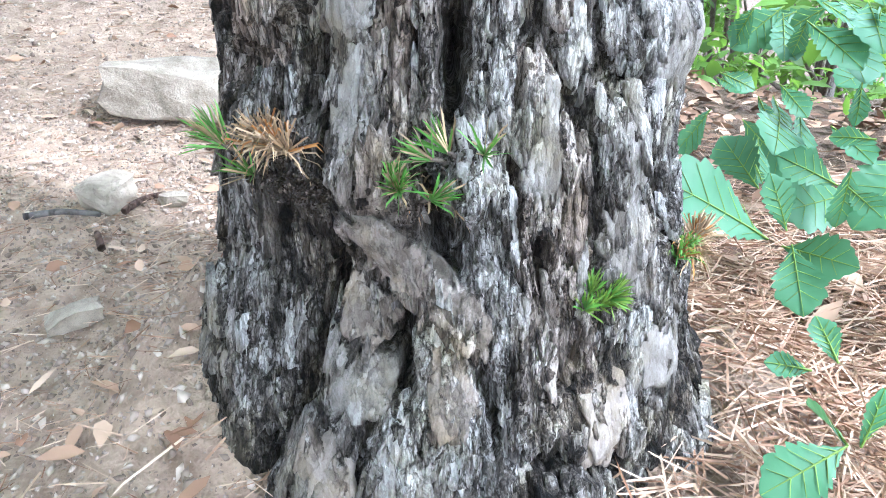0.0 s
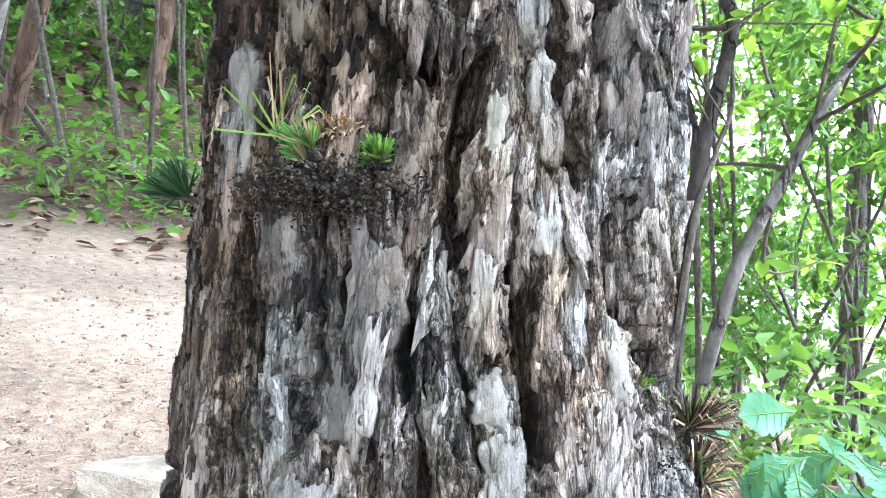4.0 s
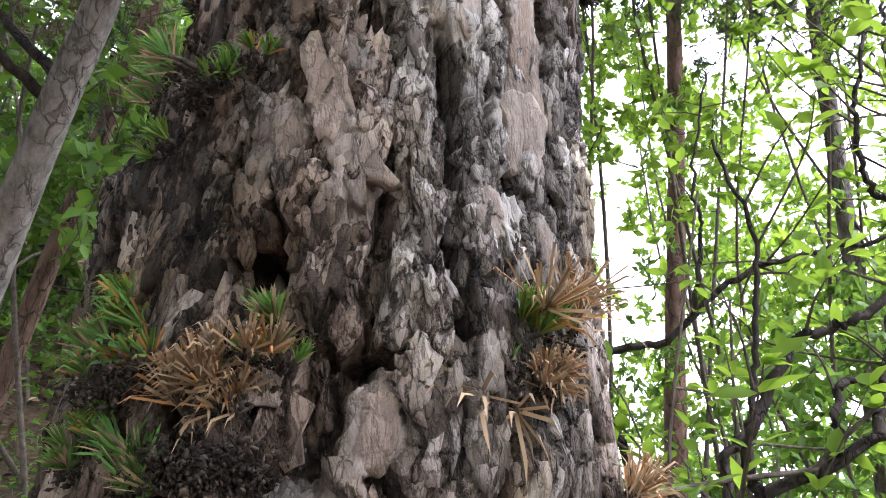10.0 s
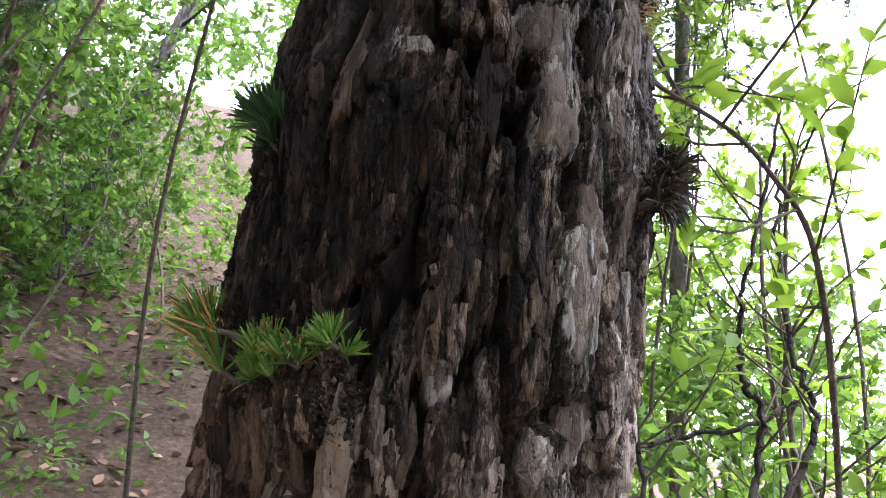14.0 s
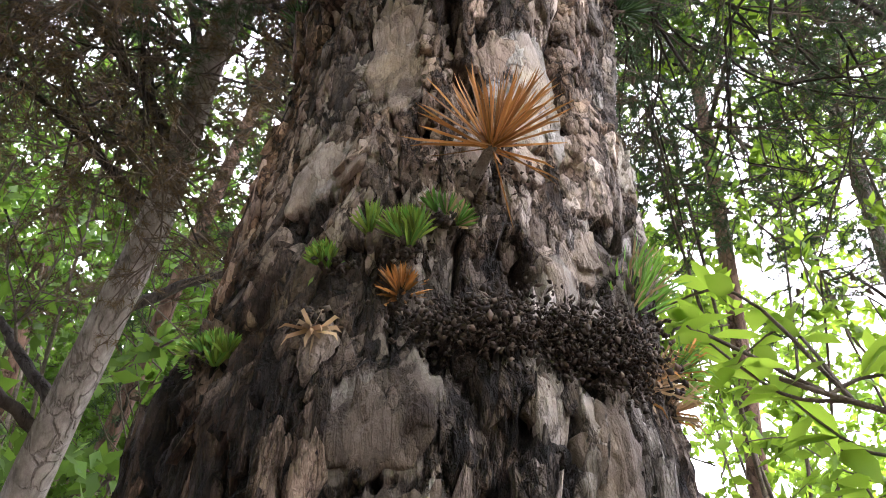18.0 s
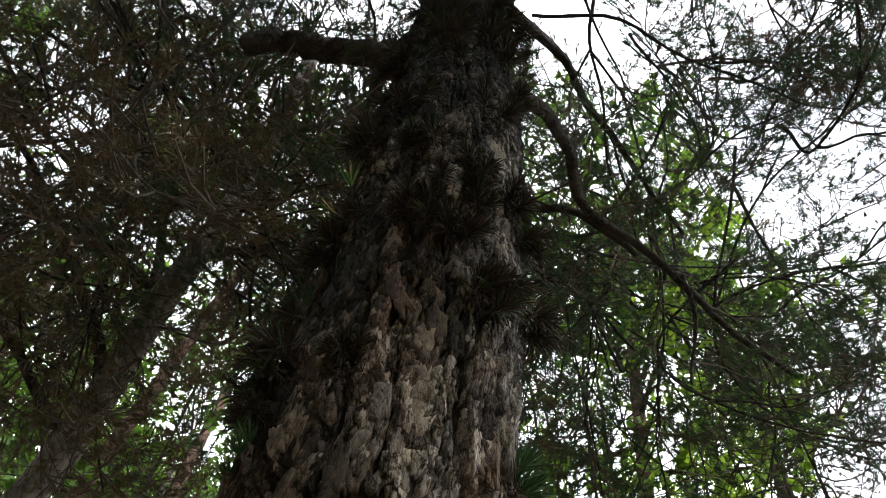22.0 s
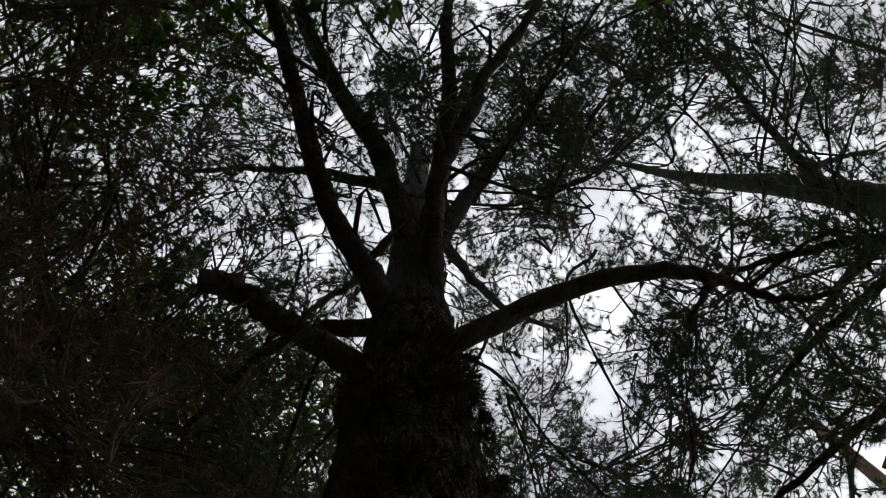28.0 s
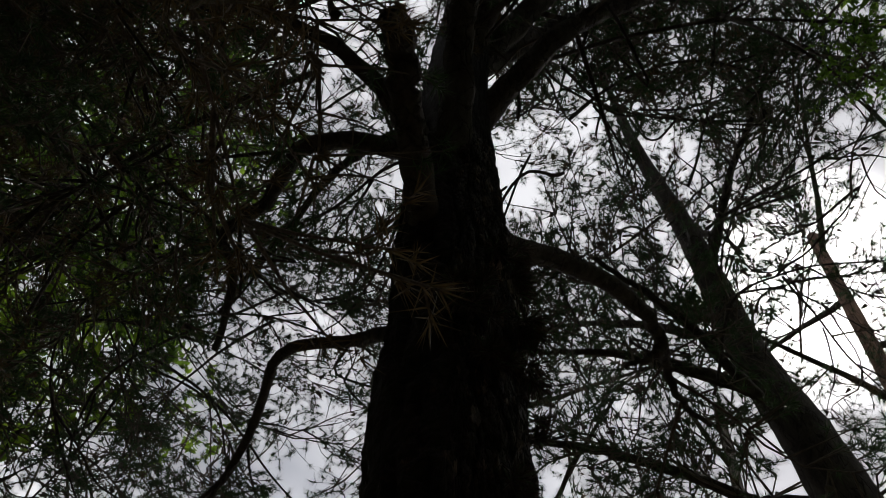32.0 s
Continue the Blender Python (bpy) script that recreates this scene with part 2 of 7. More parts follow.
def cracks(n, l, scale, stretch, width):
    """Fissures between flakes, for shading the colour: nought in the fissure, one on the flake; twice, for colour and
    for height.
    """
    co, mp, w = n.new("ShaderNodeTexCoord"), n.new("ShaderNodeMapping"), n.new("ShaderNodeTexNoise")
    mp.inputs["Scale"].default_value = stretch
    l.new(co.outputs["Object"], mp.inputs[0])
    w.inputs["Scale"].default_value, w.inputs["Detail"].default_value = scale * 0.9, 5
    l.new(mp.outputs[0], w.inputs["Vector"])
    va = n.new("ShaderNodeVectorMath")
    va.operation = "MULTIPLY_ADD"
    va.inputs[1].default_value = (1.7 / scale, 1.7 / scale, 1.1 / scale)
    l.new(w.outputs["Color"], va.inputs[0])
    l.new(mp.outputs[0], va.inputs[2])
    v = n.new("ShaderNodeTexVoronoi")
    v.feature = "DISTANCE_TO_EDGE"
    v.inputs["Scale"].default_value = scale
    l.new(va.outputs[0], v.inputs["Vector"])
    gate = n.new("ShaderNodeTexNoise")
    gate.inputs["Scale"].default_value = scale * 0.6
    l.new(mp.outputs[0], gate.inputs["Vector"])
    add = n.new("ShaderNodeMath")
    add.operation = "MULTIPLY_ADD"
    add.inputs[1].default_value = 0.35
    l.new(gate.outputs["Fac"], add.inputs[0])
    off = n.new("ShaderNodeMath")
    off.operation = "SUBTRACT"
    off.inputs[1].default_value = 0.155
    l.new(v.outputs["Distance"], off.inputs[0])
    l.new(off.outputs[0], add.inputs[2])
    r = n.new("ShaderNodeMapRange")
    r.interpolation_type = "SMOOTHSTEP"
    r.inputs["From Min"].default_value, r.inputs["From Max"].default_value = 0.0, width
    l.new(add.outputs[0], r.inputs["Value"])
    return r.outputs[0], r.outputs[0]


def scales(n, l, size, stretch, warp, k):
    """Torn flakes: a number for each flake, its border (nought in the gap) and how far the place lies from its middle."""
    co, mp = n.new("ShaderNodeTexCoord"), n.new("ShaderNodeMapping")
    mp.inputs["Scale"].default_value, mp.inputs["Location"].default_value = stretch, (k, 0.37 * k, 0.71 * k)
    l.new(co.outputs["Object"], mp.inputs[0])
    w = n.new("ShaderNodeTexNoise")
    w.inputs["Scale"].default_value, w.inputs["Detail"].default_value, w.inputs["Roughness"].default_value = 1.3 / size, 5, 0.62
    l.new(mp.outputs[0], w.inputs["Vector"])
    va = n.new("ShaderNodeVectorMath")
    va.operation = "MULTIPLY_ADD"
    va.inputs[1].default_value = (warp * size, warp * size, warp * size)
    l.new(w.outputs["Color"], va.inputs[0])
    l.new(mp.outputs[0], va.inputs[2])
    own, rim = n.new("ShaderNodeTexVoronoi"), n.new("ShaderNodeTexVoronoi")
    rim.feature = "DISTANCE_TO_EDGE"
    for v in (own, rim):
        v.inputs["Scale"].default_value = 1 / size
        l.new(va.outputs[0], v.inputs["Vector"])
    sep = n.new("ShaderNodeSeparateColor")
    l.new(own.outputs["Color"], sep.inputs[0])
    gap = n.new("ShaderNodeMapRange")
    gap.interpolation_type = "SMOOTHSTEP"
    gap.inputs["From Min"].default_value, gap.inputs["From Max"].default_value = 0.0, 0.075
    l.new(rim.outputs["Distance"], gap.inputs["Value"])
    return sep.outputs[0], gap.outputs[0], own.outputs["Distance"]


def bark_material():
    """Weathered bark: silvery outer flakes over umber and rusty inner layers, in fibrous strips low on the trunk; shade
    in the gaps is put into the colour.
    """
    m, n, l, b = material("pine_bark", 0.78)
    fields = []
    for name in ("shaded_tone", "rust", "smooth_plate", "fibrous"):
        a = n.new("ShaderNodeAttribute")
        a.attribute_name = name
        fields.append(a.outputs["Fac"])
    shaded_tone, rusty, flat, strips = fields
    fibre = texture(n, l, 120, 6, (1, 1, 0.20), 0.62)
    fibre.inputs["Distortion"].default_value = 0.6
    crest = n.new("ShaderNodeMapRange")
    crest.inputs["From Min"].default_value, crest.inputs["From Max"].default_value = 0.42, 0.58
    l.new(fibre.outputs["Fac"], crest.inputs["Value"])
    fine = texture(n, l, 300, 4, (1, 1, 0.17), 0.6)
    fine.inputs["Distortion"].default_value = 0.8
    slit = n.new("ShaderNodeMapRange")
    slit.inputs["From Min"].default_value, slit.inputs["From Max"].default_value = 0.42, 0.50
    l.new(fine.outputs["Fac"], slit.inputs["Value"])
    grey = (0.5, 0.5, 0.5)
    keep = n.new("ShaderNodeMath")
    keep.operation = "MULTIPLY_ADD"
    keep.use_clamp = True
    keep.inputs[1].default_value, keep.inputs[2].default_value = -1.06, 1.0
    l.new(flat, keep.inputs[0])
    some = n.new("ShaderNodeMath")
    some.operation = "MULTIPLY"
    l.new(keep.outputs[0], some.inputs[0])
    l.new(strips, some.inputs[1])
    crest = mix(n, l, some.outputs[0], grey, crest.outputs[0])
    slit = mix(n, l, some.outputs[0], (1, 1, 1), slit.outputs[0])
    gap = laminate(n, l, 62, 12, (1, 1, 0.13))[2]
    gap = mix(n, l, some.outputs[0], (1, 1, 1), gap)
    own1, gap1 = scales(n, l, 0.018, (1, 1, 0.42), 1.3, 0.0)[:2]
    own2, gap2, mid2 = scales(n, l, 0.0060, (1, 1, 0.45), 1.2, 3.1)
    gap1, gap2 = mix(n, l, keep.outputs[0], (1, 1, 1), gap1), mix(n, l, keep.outputs[0], (1, 1, 1), gap2)
    patch = texture(n, l, 45, 6, (1, 1, 0.7), 0.7)
    grain = texture(n, l, 420, 5, (1, 1, 0.7), 0.72)
    speck = texture(n, l, 1100, 3, (1, 1, 0.8), 0.75)
    quiet = mix(n, l, keep.outputs[0], grey, grain.outputs["Fac"])
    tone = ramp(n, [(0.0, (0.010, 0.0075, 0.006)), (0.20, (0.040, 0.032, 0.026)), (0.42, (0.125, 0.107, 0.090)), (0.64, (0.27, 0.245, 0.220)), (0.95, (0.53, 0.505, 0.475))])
    off = n.new("ShaderNodeMath")
    off.operation = "ADD"
    off.inputs[1].default_value = -0.83
    l.new(total(n, l, (shaded_tone, 1.0), (crest, 0.36), (own1, 0.16), (own2, 0.14), (patch.outputs["Fac"], 0.42), (quiet, 0.38), (speck.outputs["Fac"], 0.22)), off.inputs[0])
    l.new(off.outputs[0], tone.inputs[0])
    c = mix(n, l, rusty, tone.outputs[0], mix(n, l, 1.0, tone.outputs[0], (1.28, 0.86, 0.58), "MULTIPLY"))
    lichen = texture(n, l, 14, 7, (1, 1, 0.8), 0.7)
    lr = ramp(n, [(0.48, (0, 0, 0)), (0.66, (0.7, 0.7, 0.7))])
    l.new(lichen.outputs["Fac"], lr.inputs[0])
    c = mix(n, l, lr.outputs[0], c, mix(n, l, 1.0, c, (1.08, 1.0, 0.70), "MULTIPLY"))
    # shade in the gaps and slits between flakes is multiplied into the colour
    for k, gap_shade in ((gap1, 0.22), (gap2, 0.48), (gap, 0.34), (slit, 0.42)):
        c = mix(n, l, k, mix(n, l, 1.0, c, (gap_shade, gap_shade * 0.95, gap_shade * 0.92), "MULTIPLY"), c)
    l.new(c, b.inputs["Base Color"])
    relief(n, l, b, total(n, l, (own1, 0.30), (gap1, 0.36), (own2, 0.18), (gap2, 0.16), (mid2, -0.10), (gap, 0.6), (crest, 0.45), (slit, 0.35), (patch.outputs["Fac"], 0.22), (quiet, 0.26), (speck.outputs["Fac"], 0.10)), 1.0, 0.0055)
    return m


def forest_bark(name, dark, light, scale=1.0):
    """Scaly bark of the trees around."""
    m, n, l, b = material(name, 0.9)
    t = texture(n, l, 14 * scale, 8, (1, 1, 0.45), 0.72)
    r = ramp(n, [(0.34, dark), (0.52, tuple(0.5 * (p + q) for p, q in zip(dark, light))), (0.68, light)])
    l.new(t.outputs["Fac"], r.inputs[0])
    crack, edge = cracks(n, l, 16 * scale, (1, 1, 0.35), 0.09)
    # the fissures' shade is multiplied into the colour
    c = mix(n, l, crack, mix(n, l, 1.0, r.outputs[0], (0.62, 0.60, 0.58), "MULTIPLY"), r.outputs[0])
    l.new(c, b.inputs["Base Color"])
    relief(n, l, b, total(n, l, (t.outputs["Fac"], 0.7), (edge, 0.8)), 1.0, 0.02)
    return m


def leafy(name, colour, glow, share=0.45, rough=0.5, vary=0.5, islands=True):
    """Thin green tissue that lets light through."""
    m, n, l, b = material(name, rough)
    g = n.new("ShaderNodeNewGeometry")
    r = ramp(n, [(0.0, tuple((1 - vary) * v for v in colour)), (0.6, colour), (1.0, tuple(min(1, (1 + vary) * v) for v in colour))])
    l.new(g.outputs["Random Per Island"], r.inputs[0])
    l.new(r.outputs[0], b.inputs["Base Color"])
    t = n.new("ShaderNodeBsdfTranslucent")
    r2 = ramp(n, [(0.0, tuple((1 - vary) * v for v in glow)), (1.0, glow)])
    l.new(g.outputs["Random Per Island"], r2.inputs[0])
    l.new(r2.outputs[0], t.inputs[0])
    mx = n.new("ShaderNodeMixShader")
    mx.inputs[0].default_value = share
    out = n["Material Output"]
    l.new(b.outputs[0], mx.inputs[1])
    l.new(t.outputs[0], mx.inputs[2])
    l.new(mx.outputs[0], out.inputs[0])
    return m


def simple(name, dark, light, scale=12, rough=0.85, stretch=(1, 1, 1), bump_size=0.01):
    m, n, l, b = material(name, rough)
    t = texture(n, l, scale, 6, stretch)
    r = ramp(n, [(0.3, dark), (0.7, light)])
    l.new(t.outputs["Fac"], r.inputs[0])
    o = n.new("ShaderNodeTexNoise")
    o.inputs["Scale"].default_value = scale * 5
    o.inputs["Detail"].default_value = 6
    l.new(mix(n, l, 0.6, r.outputs[0], o.outputs["Fac"], "OVERLAY"), b.inputs["Base Color"])
    f = texture(n, l, scale * 4, 6, stretch)
    relief(n, l, b, f.outputs["Fac"], 0.7, bump_size)
    return m


def islands(name, stops, rough=0.8):
    """Many small pieces in one mesh, each with its own tone."""
    m, n, l, b = material(name, rough)
    g = n.new("ShaderNodeNewGeometry")
    r = ramp(n, stops)
    l.new(g.outputs["Random Per Island"], r.inputs[0])
    l.new(r.outputs[0], b.inputs["Base Color"])
    return m


PINE_BARK = bark_material()
FRESH = leafy("needle_green", (0.115, 0.27, 0.06), (0.24, 0.46, 0.06), 0.33)
YOUNG = leafy("needle_yellow_green", (0.20, 0.31, 0.06), (0.32, 0.45, 0.06), 0.3)
DEEP = leafy("needle_deep_green", (0.045, 0.095, 0.035), (0.06, 0.13, 0.03), 0.2)
RUST = leafy("needle_rust", (0.40, 0.19, 0.06), (0.45, 0.22, 0.06), 0.2)
STRAW = leafy("needle_straw", (0.42, 0.30, 0.18), (0.40, 0.28, 0.15), 0.15)
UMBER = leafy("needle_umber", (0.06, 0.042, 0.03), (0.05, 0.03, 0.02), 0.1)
CRUST = islands("bud_crust", [(0, (0.016, 0.012, 0.009)), (0.75, (0.050, 0.037, 0.028)), (1, (0.15, 0.115, 0.09))])
LIMB_BARK = forest_bark("limb_bark", (0.022, 0.017, 0.014), (0.085, 0.07, 0.06), 1.6)
GREY_BARK = forest_bark("grey_bark", (0.045, 0.038, 0.033), (0.21, 0.185, 0.165))
PALE_BARK = forest_bark("pale_bark", (0.12, 0.105, 0.092), (0.40, 0.365, 0.33))
RED_BARK = forest_bark("red_bark", (0.07, 0.042, 0.030), (0.21, 0.13, 0.092))
TWIG = simple("twig_bark", (0.06, 0.05, 0.04), (0.17, 0.14, 0.11), 30, 0.9)
CROWN_NEEDLE = leafy("crown_needle", (0.045, 0.085, 0.034), (0.07, 0.12, 0.035), 0.22)
BROWN_NEEDLE = leafy("withered_needle", (0.115, 0.082, 0.042), (0.15, 0.10, 0.04), 0.25)
BRIGHT_LEAF = leafy("bright_leaf", (0.12, 0.23, 0.035), (0.38, 0.58, 0.05), 0.55, vary=0.4)
FOREST_LEAF = leafy("forest_leaf", (0.095, 0.185, 0.036), (0.23, 0.40, 0.045), 0.48)
OAK_LEAF = leafy("oak_leaf", (0.075, 0.195, 0.095), (0.15, 0.33, 0.12), 0.3, 0.42, 0.3)
SOIL = simple("sandy_soil", (0.245, 0.172, 0.122), (0.48, 0.36, 0.262), 26, 0.95, (1, 1, 1), 0.07)


def floor_material():
    """Pale trodden soil on the path, dark leaf mould off it."""
    m = SOIL
    n, l = m.node_tree.nodes, m.node_tree.links
    b = n["Principled BSDF"]
    old = b.inputs["Base Color"].links[0].from_socket
    a = n.new("ShaderNodeAttribute")
    a.attribute_name = "path"
    t = texture(n, l, 18, 7)
    r = ramp(n, [(0.3, (0.045, 0.030, 0.020)), (0.55, (0.12, 0.080, 0.052)), (0.75, (0.21, 0.15, 0.10))])
    l.new(t.outputs["Fac"], r.inputs[0])
    l.new(mix(n, l, a.outputs["Fac"], r.outputs[0], old), b.inputs["Base Color"])


floor_material()
STONE = simple("sandstone", (0.18, 0.145, 0.108), (0.40, 0.335, 0.26), 22, 0.9)
LITTER = islands("needle_litter", [(0, (0.20, 0.105, 0.06)), (0.5, (0.40, 0.26, 0.17)), (1, (0.58, 0.44, 0.32))])
CHIPS = islands("gravel_chips", [(0, (0.16, 0.115, 0.085)), (0.6, (0.30, 0.235, 0.185)), (1, (0.52, 0.43, 0.345))])
DEAD_LEAF = islands("fallen_leaf", [(0, (0.09, 0.05, 0.03)), (0.55, (0.22, 0.13, 0.08)), (1, (0.38, 0.26, 0.175))])


# ---- geometry in bulk ----
def unit(v):
    return v / np.maximum(np.linalg.norm(v, axis=-1, keepdims=True), 1e-9)


def smooth_path(points, n):
    """Points along a soft curve through the given ones."""
    p = np.asarray(points, float)
    k = np.linspace(0, len(p) - 1, n)
    q = np.concatenate([[2 * p[0] - p[1]], p, [2 * p[-1] - p[-2]]])
    i = np.minimum(k.astype(int), len(p) - 2)
    t = (k - i)[:, None]
    a, b, c, d = q[i], q[i + 1], q[i + 2], q[i + 3]
    return 0.5 * (2 * b + (c - a) * t + (2 * a - 5 * b + 4 * c - d) * t ** 2 + (3 * b - a - 3 * c + d) * t ** 3)


class Bag:
    """Gathers points and faces of one kind for one mesh."""

    def __init__(self):
        self.v, self.f, self.n = [], [], 0

    def add(self, v, f):
        self.v.append(np.asarray(v, float).reshape(-1, 3))
        self.f.append(np.asarray(f, int) + self.n)
        self.n += len(self.v[-1])

    def tube(self, pts, r0, r1, sides=6, knobbly=0.0, rng=None):
        pts = np.asarray(pts, float)
        n = len(pts)
        t = unit(np.gradient(pts, axis=0))
        ref = np.array([0.31, 0.17, 0.93]) if abs(t[0][2]) < 0.9 else np.array([0.9, 0.3, 0.1])
        a = unit(np.cross(t, ref))
        b = np.cross(t, a)
        ang = np.linspace(0, 2 * np.pi, sides, endpoint=False)
        r = np.linspace(r0, r1, n)[:, None, None] * np.ones((n, sides, 1))
        if knobbly and rng is not None:
            r = r * (1 + knobbly * rng.uniform(-1, 1, (n, sides, 1)))
        ring = pts[:, None] + r * (a[:, None] * np.cos(ang)[None, :, None] + b[:, None] * np.sin(ang)[None, :, None])
        i = np.arange(n - 1)[:, None] * sides
        j = np.arange(sides)[None]
        k = (j + 1) % sides
        self.add(ring, np.stack([i + j, i + k, i + sides + k, i + sides + j], -1).reshape(-1, 4))

    def blades(self, base, way, length, width, rng, droop=0.0):
        """Needles: narrow tapered blades of two faces, each bent a little."""
        base, way = np.asarray(base, float), unit(np.asarray(way, float))
        n = len(base)
        side = unit(np.cross(way, rng.normal(size=(n, 3))))
        L = np.broadcast_to(np.asarray(length, float).reshape(-1, 1), (n, 1))
        mid = base + way * L * 0.80
        tip = base + way * L + np.array([0, 0, -1.0]) * droop * L + side * L * rng.uniform(-0.05, 0.05, (n, 1))
        w = width / 2
        v = np.stack([base - side * w, base + side * w, mid + side * w * 0.9, mid - side * w * 0.9, tip], 1)
        i = (np.arange(n) * 5)[:, None]
        f = np.concatenate([i + [[0, 1, 2]], i + [[0, 2, 3]], i + [[3, 2, 4]]])
        self.add(v, f)

    def slivers(self, base, way, length, width, rng):
        """Needles seen from afar: one thin triangle each."""
        base, way = np.asarray(base, float), unit(np.asarray(way, float))
        n = len(base)
        side = unit(np.cross(way, rng.normal(size=(n, 3)))) * width / 2
        L = np.asarray(length, float).reshape(-1, 1)
        v = np.stack([base - side, base + side, base + way * L], 1)
        self.add(v, np.arange(n * 3).reshape(-1, 3))

    def strip(self, a, b, width, rng):
        """A thin flat twig seen from afar."""
        side = unit(np.cross(b - a, rng.normal(size=3))) * width / 2
        self.add(np.stack([a - side, a + side, b + 0.5 * side, b - 0.5 * side]), np.array([[0, 1, 2, 3]]))

    def leaves(self, base, way, up, length, width):
        """Pointed oval leaves folded along the midrib."""
        base, way = np.asarray(base, float), unit(np.asarray(way, float))
        n = len(base)
        side = unit(np.cross(way, up))
        nor = np.cross(side, way)
        L = np.asarray(length, float).reshape(-1, 1)
        W = np.asarray(width, float).reshape(-1, 1)
        rows = [(0.0, 0.0, 0.0), (0.28, 0.42, 0.10), (0.62, 0.40, 0.08), (1.0, 0.0, -0.10)]
        v = [base]
        for a, w, h in rows[1:3]:
            c = base + way * L * a
            v += [c - side * W * w + nor * W * h, c - nor * W * 0.02, c + side * W * w + nor * W * h]
        v.append(base + way * L + nor * W * rows[3][2] * 2)
        v = np.stack(v, 1)
        i = (np.arange(n) * 8)[:, None]
        tri = [[0, 2, 1], [0, 3, 2], [1, 2, 5], [1, 5, 4], [2, 3, 6], [2, 6, 5], [4, 5, 7], [5, 6, 7]]
        self.add(v, np.concatenate([i + [q] for q in tri]))

    def small_leaves(self, base, way, up, length, width):
        """Leaves seen from afar: a blade folded along the midrib."""
        base, way = np.asarray(base, float), unit(np.asarray(way, float))
        n = len(base)
        side = unit(np.cross(way, up))
        nor = np.cross(side, way)
        L = np.asarray(length, float).reshape(-1, 1)
        W = np.asarray(width, float).reshape(-1, 1)
        c = base + way * L * 0.45 + nor * W * 0.14
        v = np.stack([base, c - side * W * 0.48, base + way * L, c + side * W * 0.48], 1)
        i = (np.arange(n) * 4)[:, None]
        self.add(v, np.concatenate([i + [q] for q in ([0, 2, 1], [0, 3, 2])]))

    def chips(self, centre, size, rng, flat=0.5):
        """Small irregular chips with four to six faces."""
        c = np.asarray(centre, float)
        n = len(c)
        s = np.asarray(size, float).reshape(-1, 1, 1)
        k = np.array([(1, 0, 0), (-1, 0, 0), (0, 1, 0), (0, -1, 0), (0, 0, 1), (0, 0, -1)], float)
        turn = rng.normal(size=(n, 3, 3))
        turn = np.stack([unit(turn[:, 0]), unit(np.cross(turn[:, 0], turn[:, 1])), unit(np.cross(turn[:, 0], np.cross(turn[:, 0], turn[:, 1])))], 1)
        v = k[None] * np.array([1, 0.7, flat]) * rng.uniform(0.6, 1.2, (n, 6, 1))
        v = c[:, None] + s * np.einsum("nij,njk->nik", v, turn)
        i = (np.arange(n) * 6)[:, None]
        tri = [[0, 2, 4], [2, 1, 4], [1, 3, 4], [3, 0, 4], [2, 0, 5], [1, 2, 5], [3, 1, 5], [0, 3, 5]]
        self.add(v, np.concatenate([i + [q] for q in tri]))

    def mesh(self, name, mat, smooth=False):
        return mesh_from(name, np.concatenate(self.v), np.concatenate(self.f), mat, smooth)


# ---- the pine: relief of the trunk ----
furrow(-0.46, 0.631, -0.48, 0.592, 0.0047, 0.017)
furrow(-0.45, 0.463, -0.58, 0.337, 0.0075, 0.019)
furrow(-0.18, 0.429, -0.19, 0.381, 0.0094, 0.021)
furrow(-0.28, 0.476, -0.21, 0.453, 0.0053, 0.018)
furrow(-0.02, 0.505, -0.01, 0.471, 0.0116, 0.022)
furrow(0.07, 0.608, 0.02, 0.567, 0.0076, 0.019)
furrow(0.31, 0.479, 0.33, 0.446, 0.0036, 0.017)
furrow(1.02, 0.544, 0.98, 0.470, 0.0056, 0.018)
furrow(0.45, 0.385, 0.38, 0.375, 0.0106, 0.022)
furrow(-0.67, 0.765, -0.59, 0.652, 0.0083, 0.020)
furrow(-0.44, 0.636, -0.54, 0.579, 0.0074, 0.019)
furrow(0.05, 0.697, 0.02, 0.655, 0.0051, 0.018)
furrow(0.06, 0.623, 0.04, 0.580, 0.0077, 0.020)
furrow(0.39, 0.743, 0.42, 0.678, 0.0047, 0.017)
furrow(0.91, 0.772, 0.99, 0.715, 0.0109, 0.022)
furrow(-0.04, 0.759, -0.01, 0.728, 0.0037, 0.017)
furrow(-0.24, 0.788, -0.25, 0.763, 0.0032, 0.016)
furrow(0.32, 0.791, 0.40, 0.684, 0.0052, 0.018)
furrow(0.80, 0.842, 0.81, 0.776, 0.0102, 0.021)
furrow(0.93, 0.760, 1.28, 0.717, 0.0103, 0.022)
furrow(0.02, 0.640, 0.03, 0.589, 0.0077, 0.020)
furrow(-0.01, 0.810, -0.01, 0.757, 0.0040, 0.017)
furrow(-0.74, 0.827, -0.64, 0.758, 0.0067, 0.019)
furrow(-0.42, 0.914, -0.43, 0.890, 0.0051, 0.018)
furrow(0.14, 0.908, 0.15, 0.806, 0.0064, 0.019)
furrow(0.47, 0.928, 0.57, 0.842, 0.0059, 0.018)
furrow(-0.00, 0.814, -0.01, 0.765, 0.0053, 0.018)
furrow(-0.12, 0.910, 0.00, 0.906, 0.0032, 0.016)
furrow(0.72, 1.206, 0.67, 1.166, 0.0060, 0.018)
furrow(0.59, 1.117, 0.62, 1.077, 0.0047, 0.017)
furrow(0.21, 1.100, 0.21, 1.045, 0.0068, 0.019)
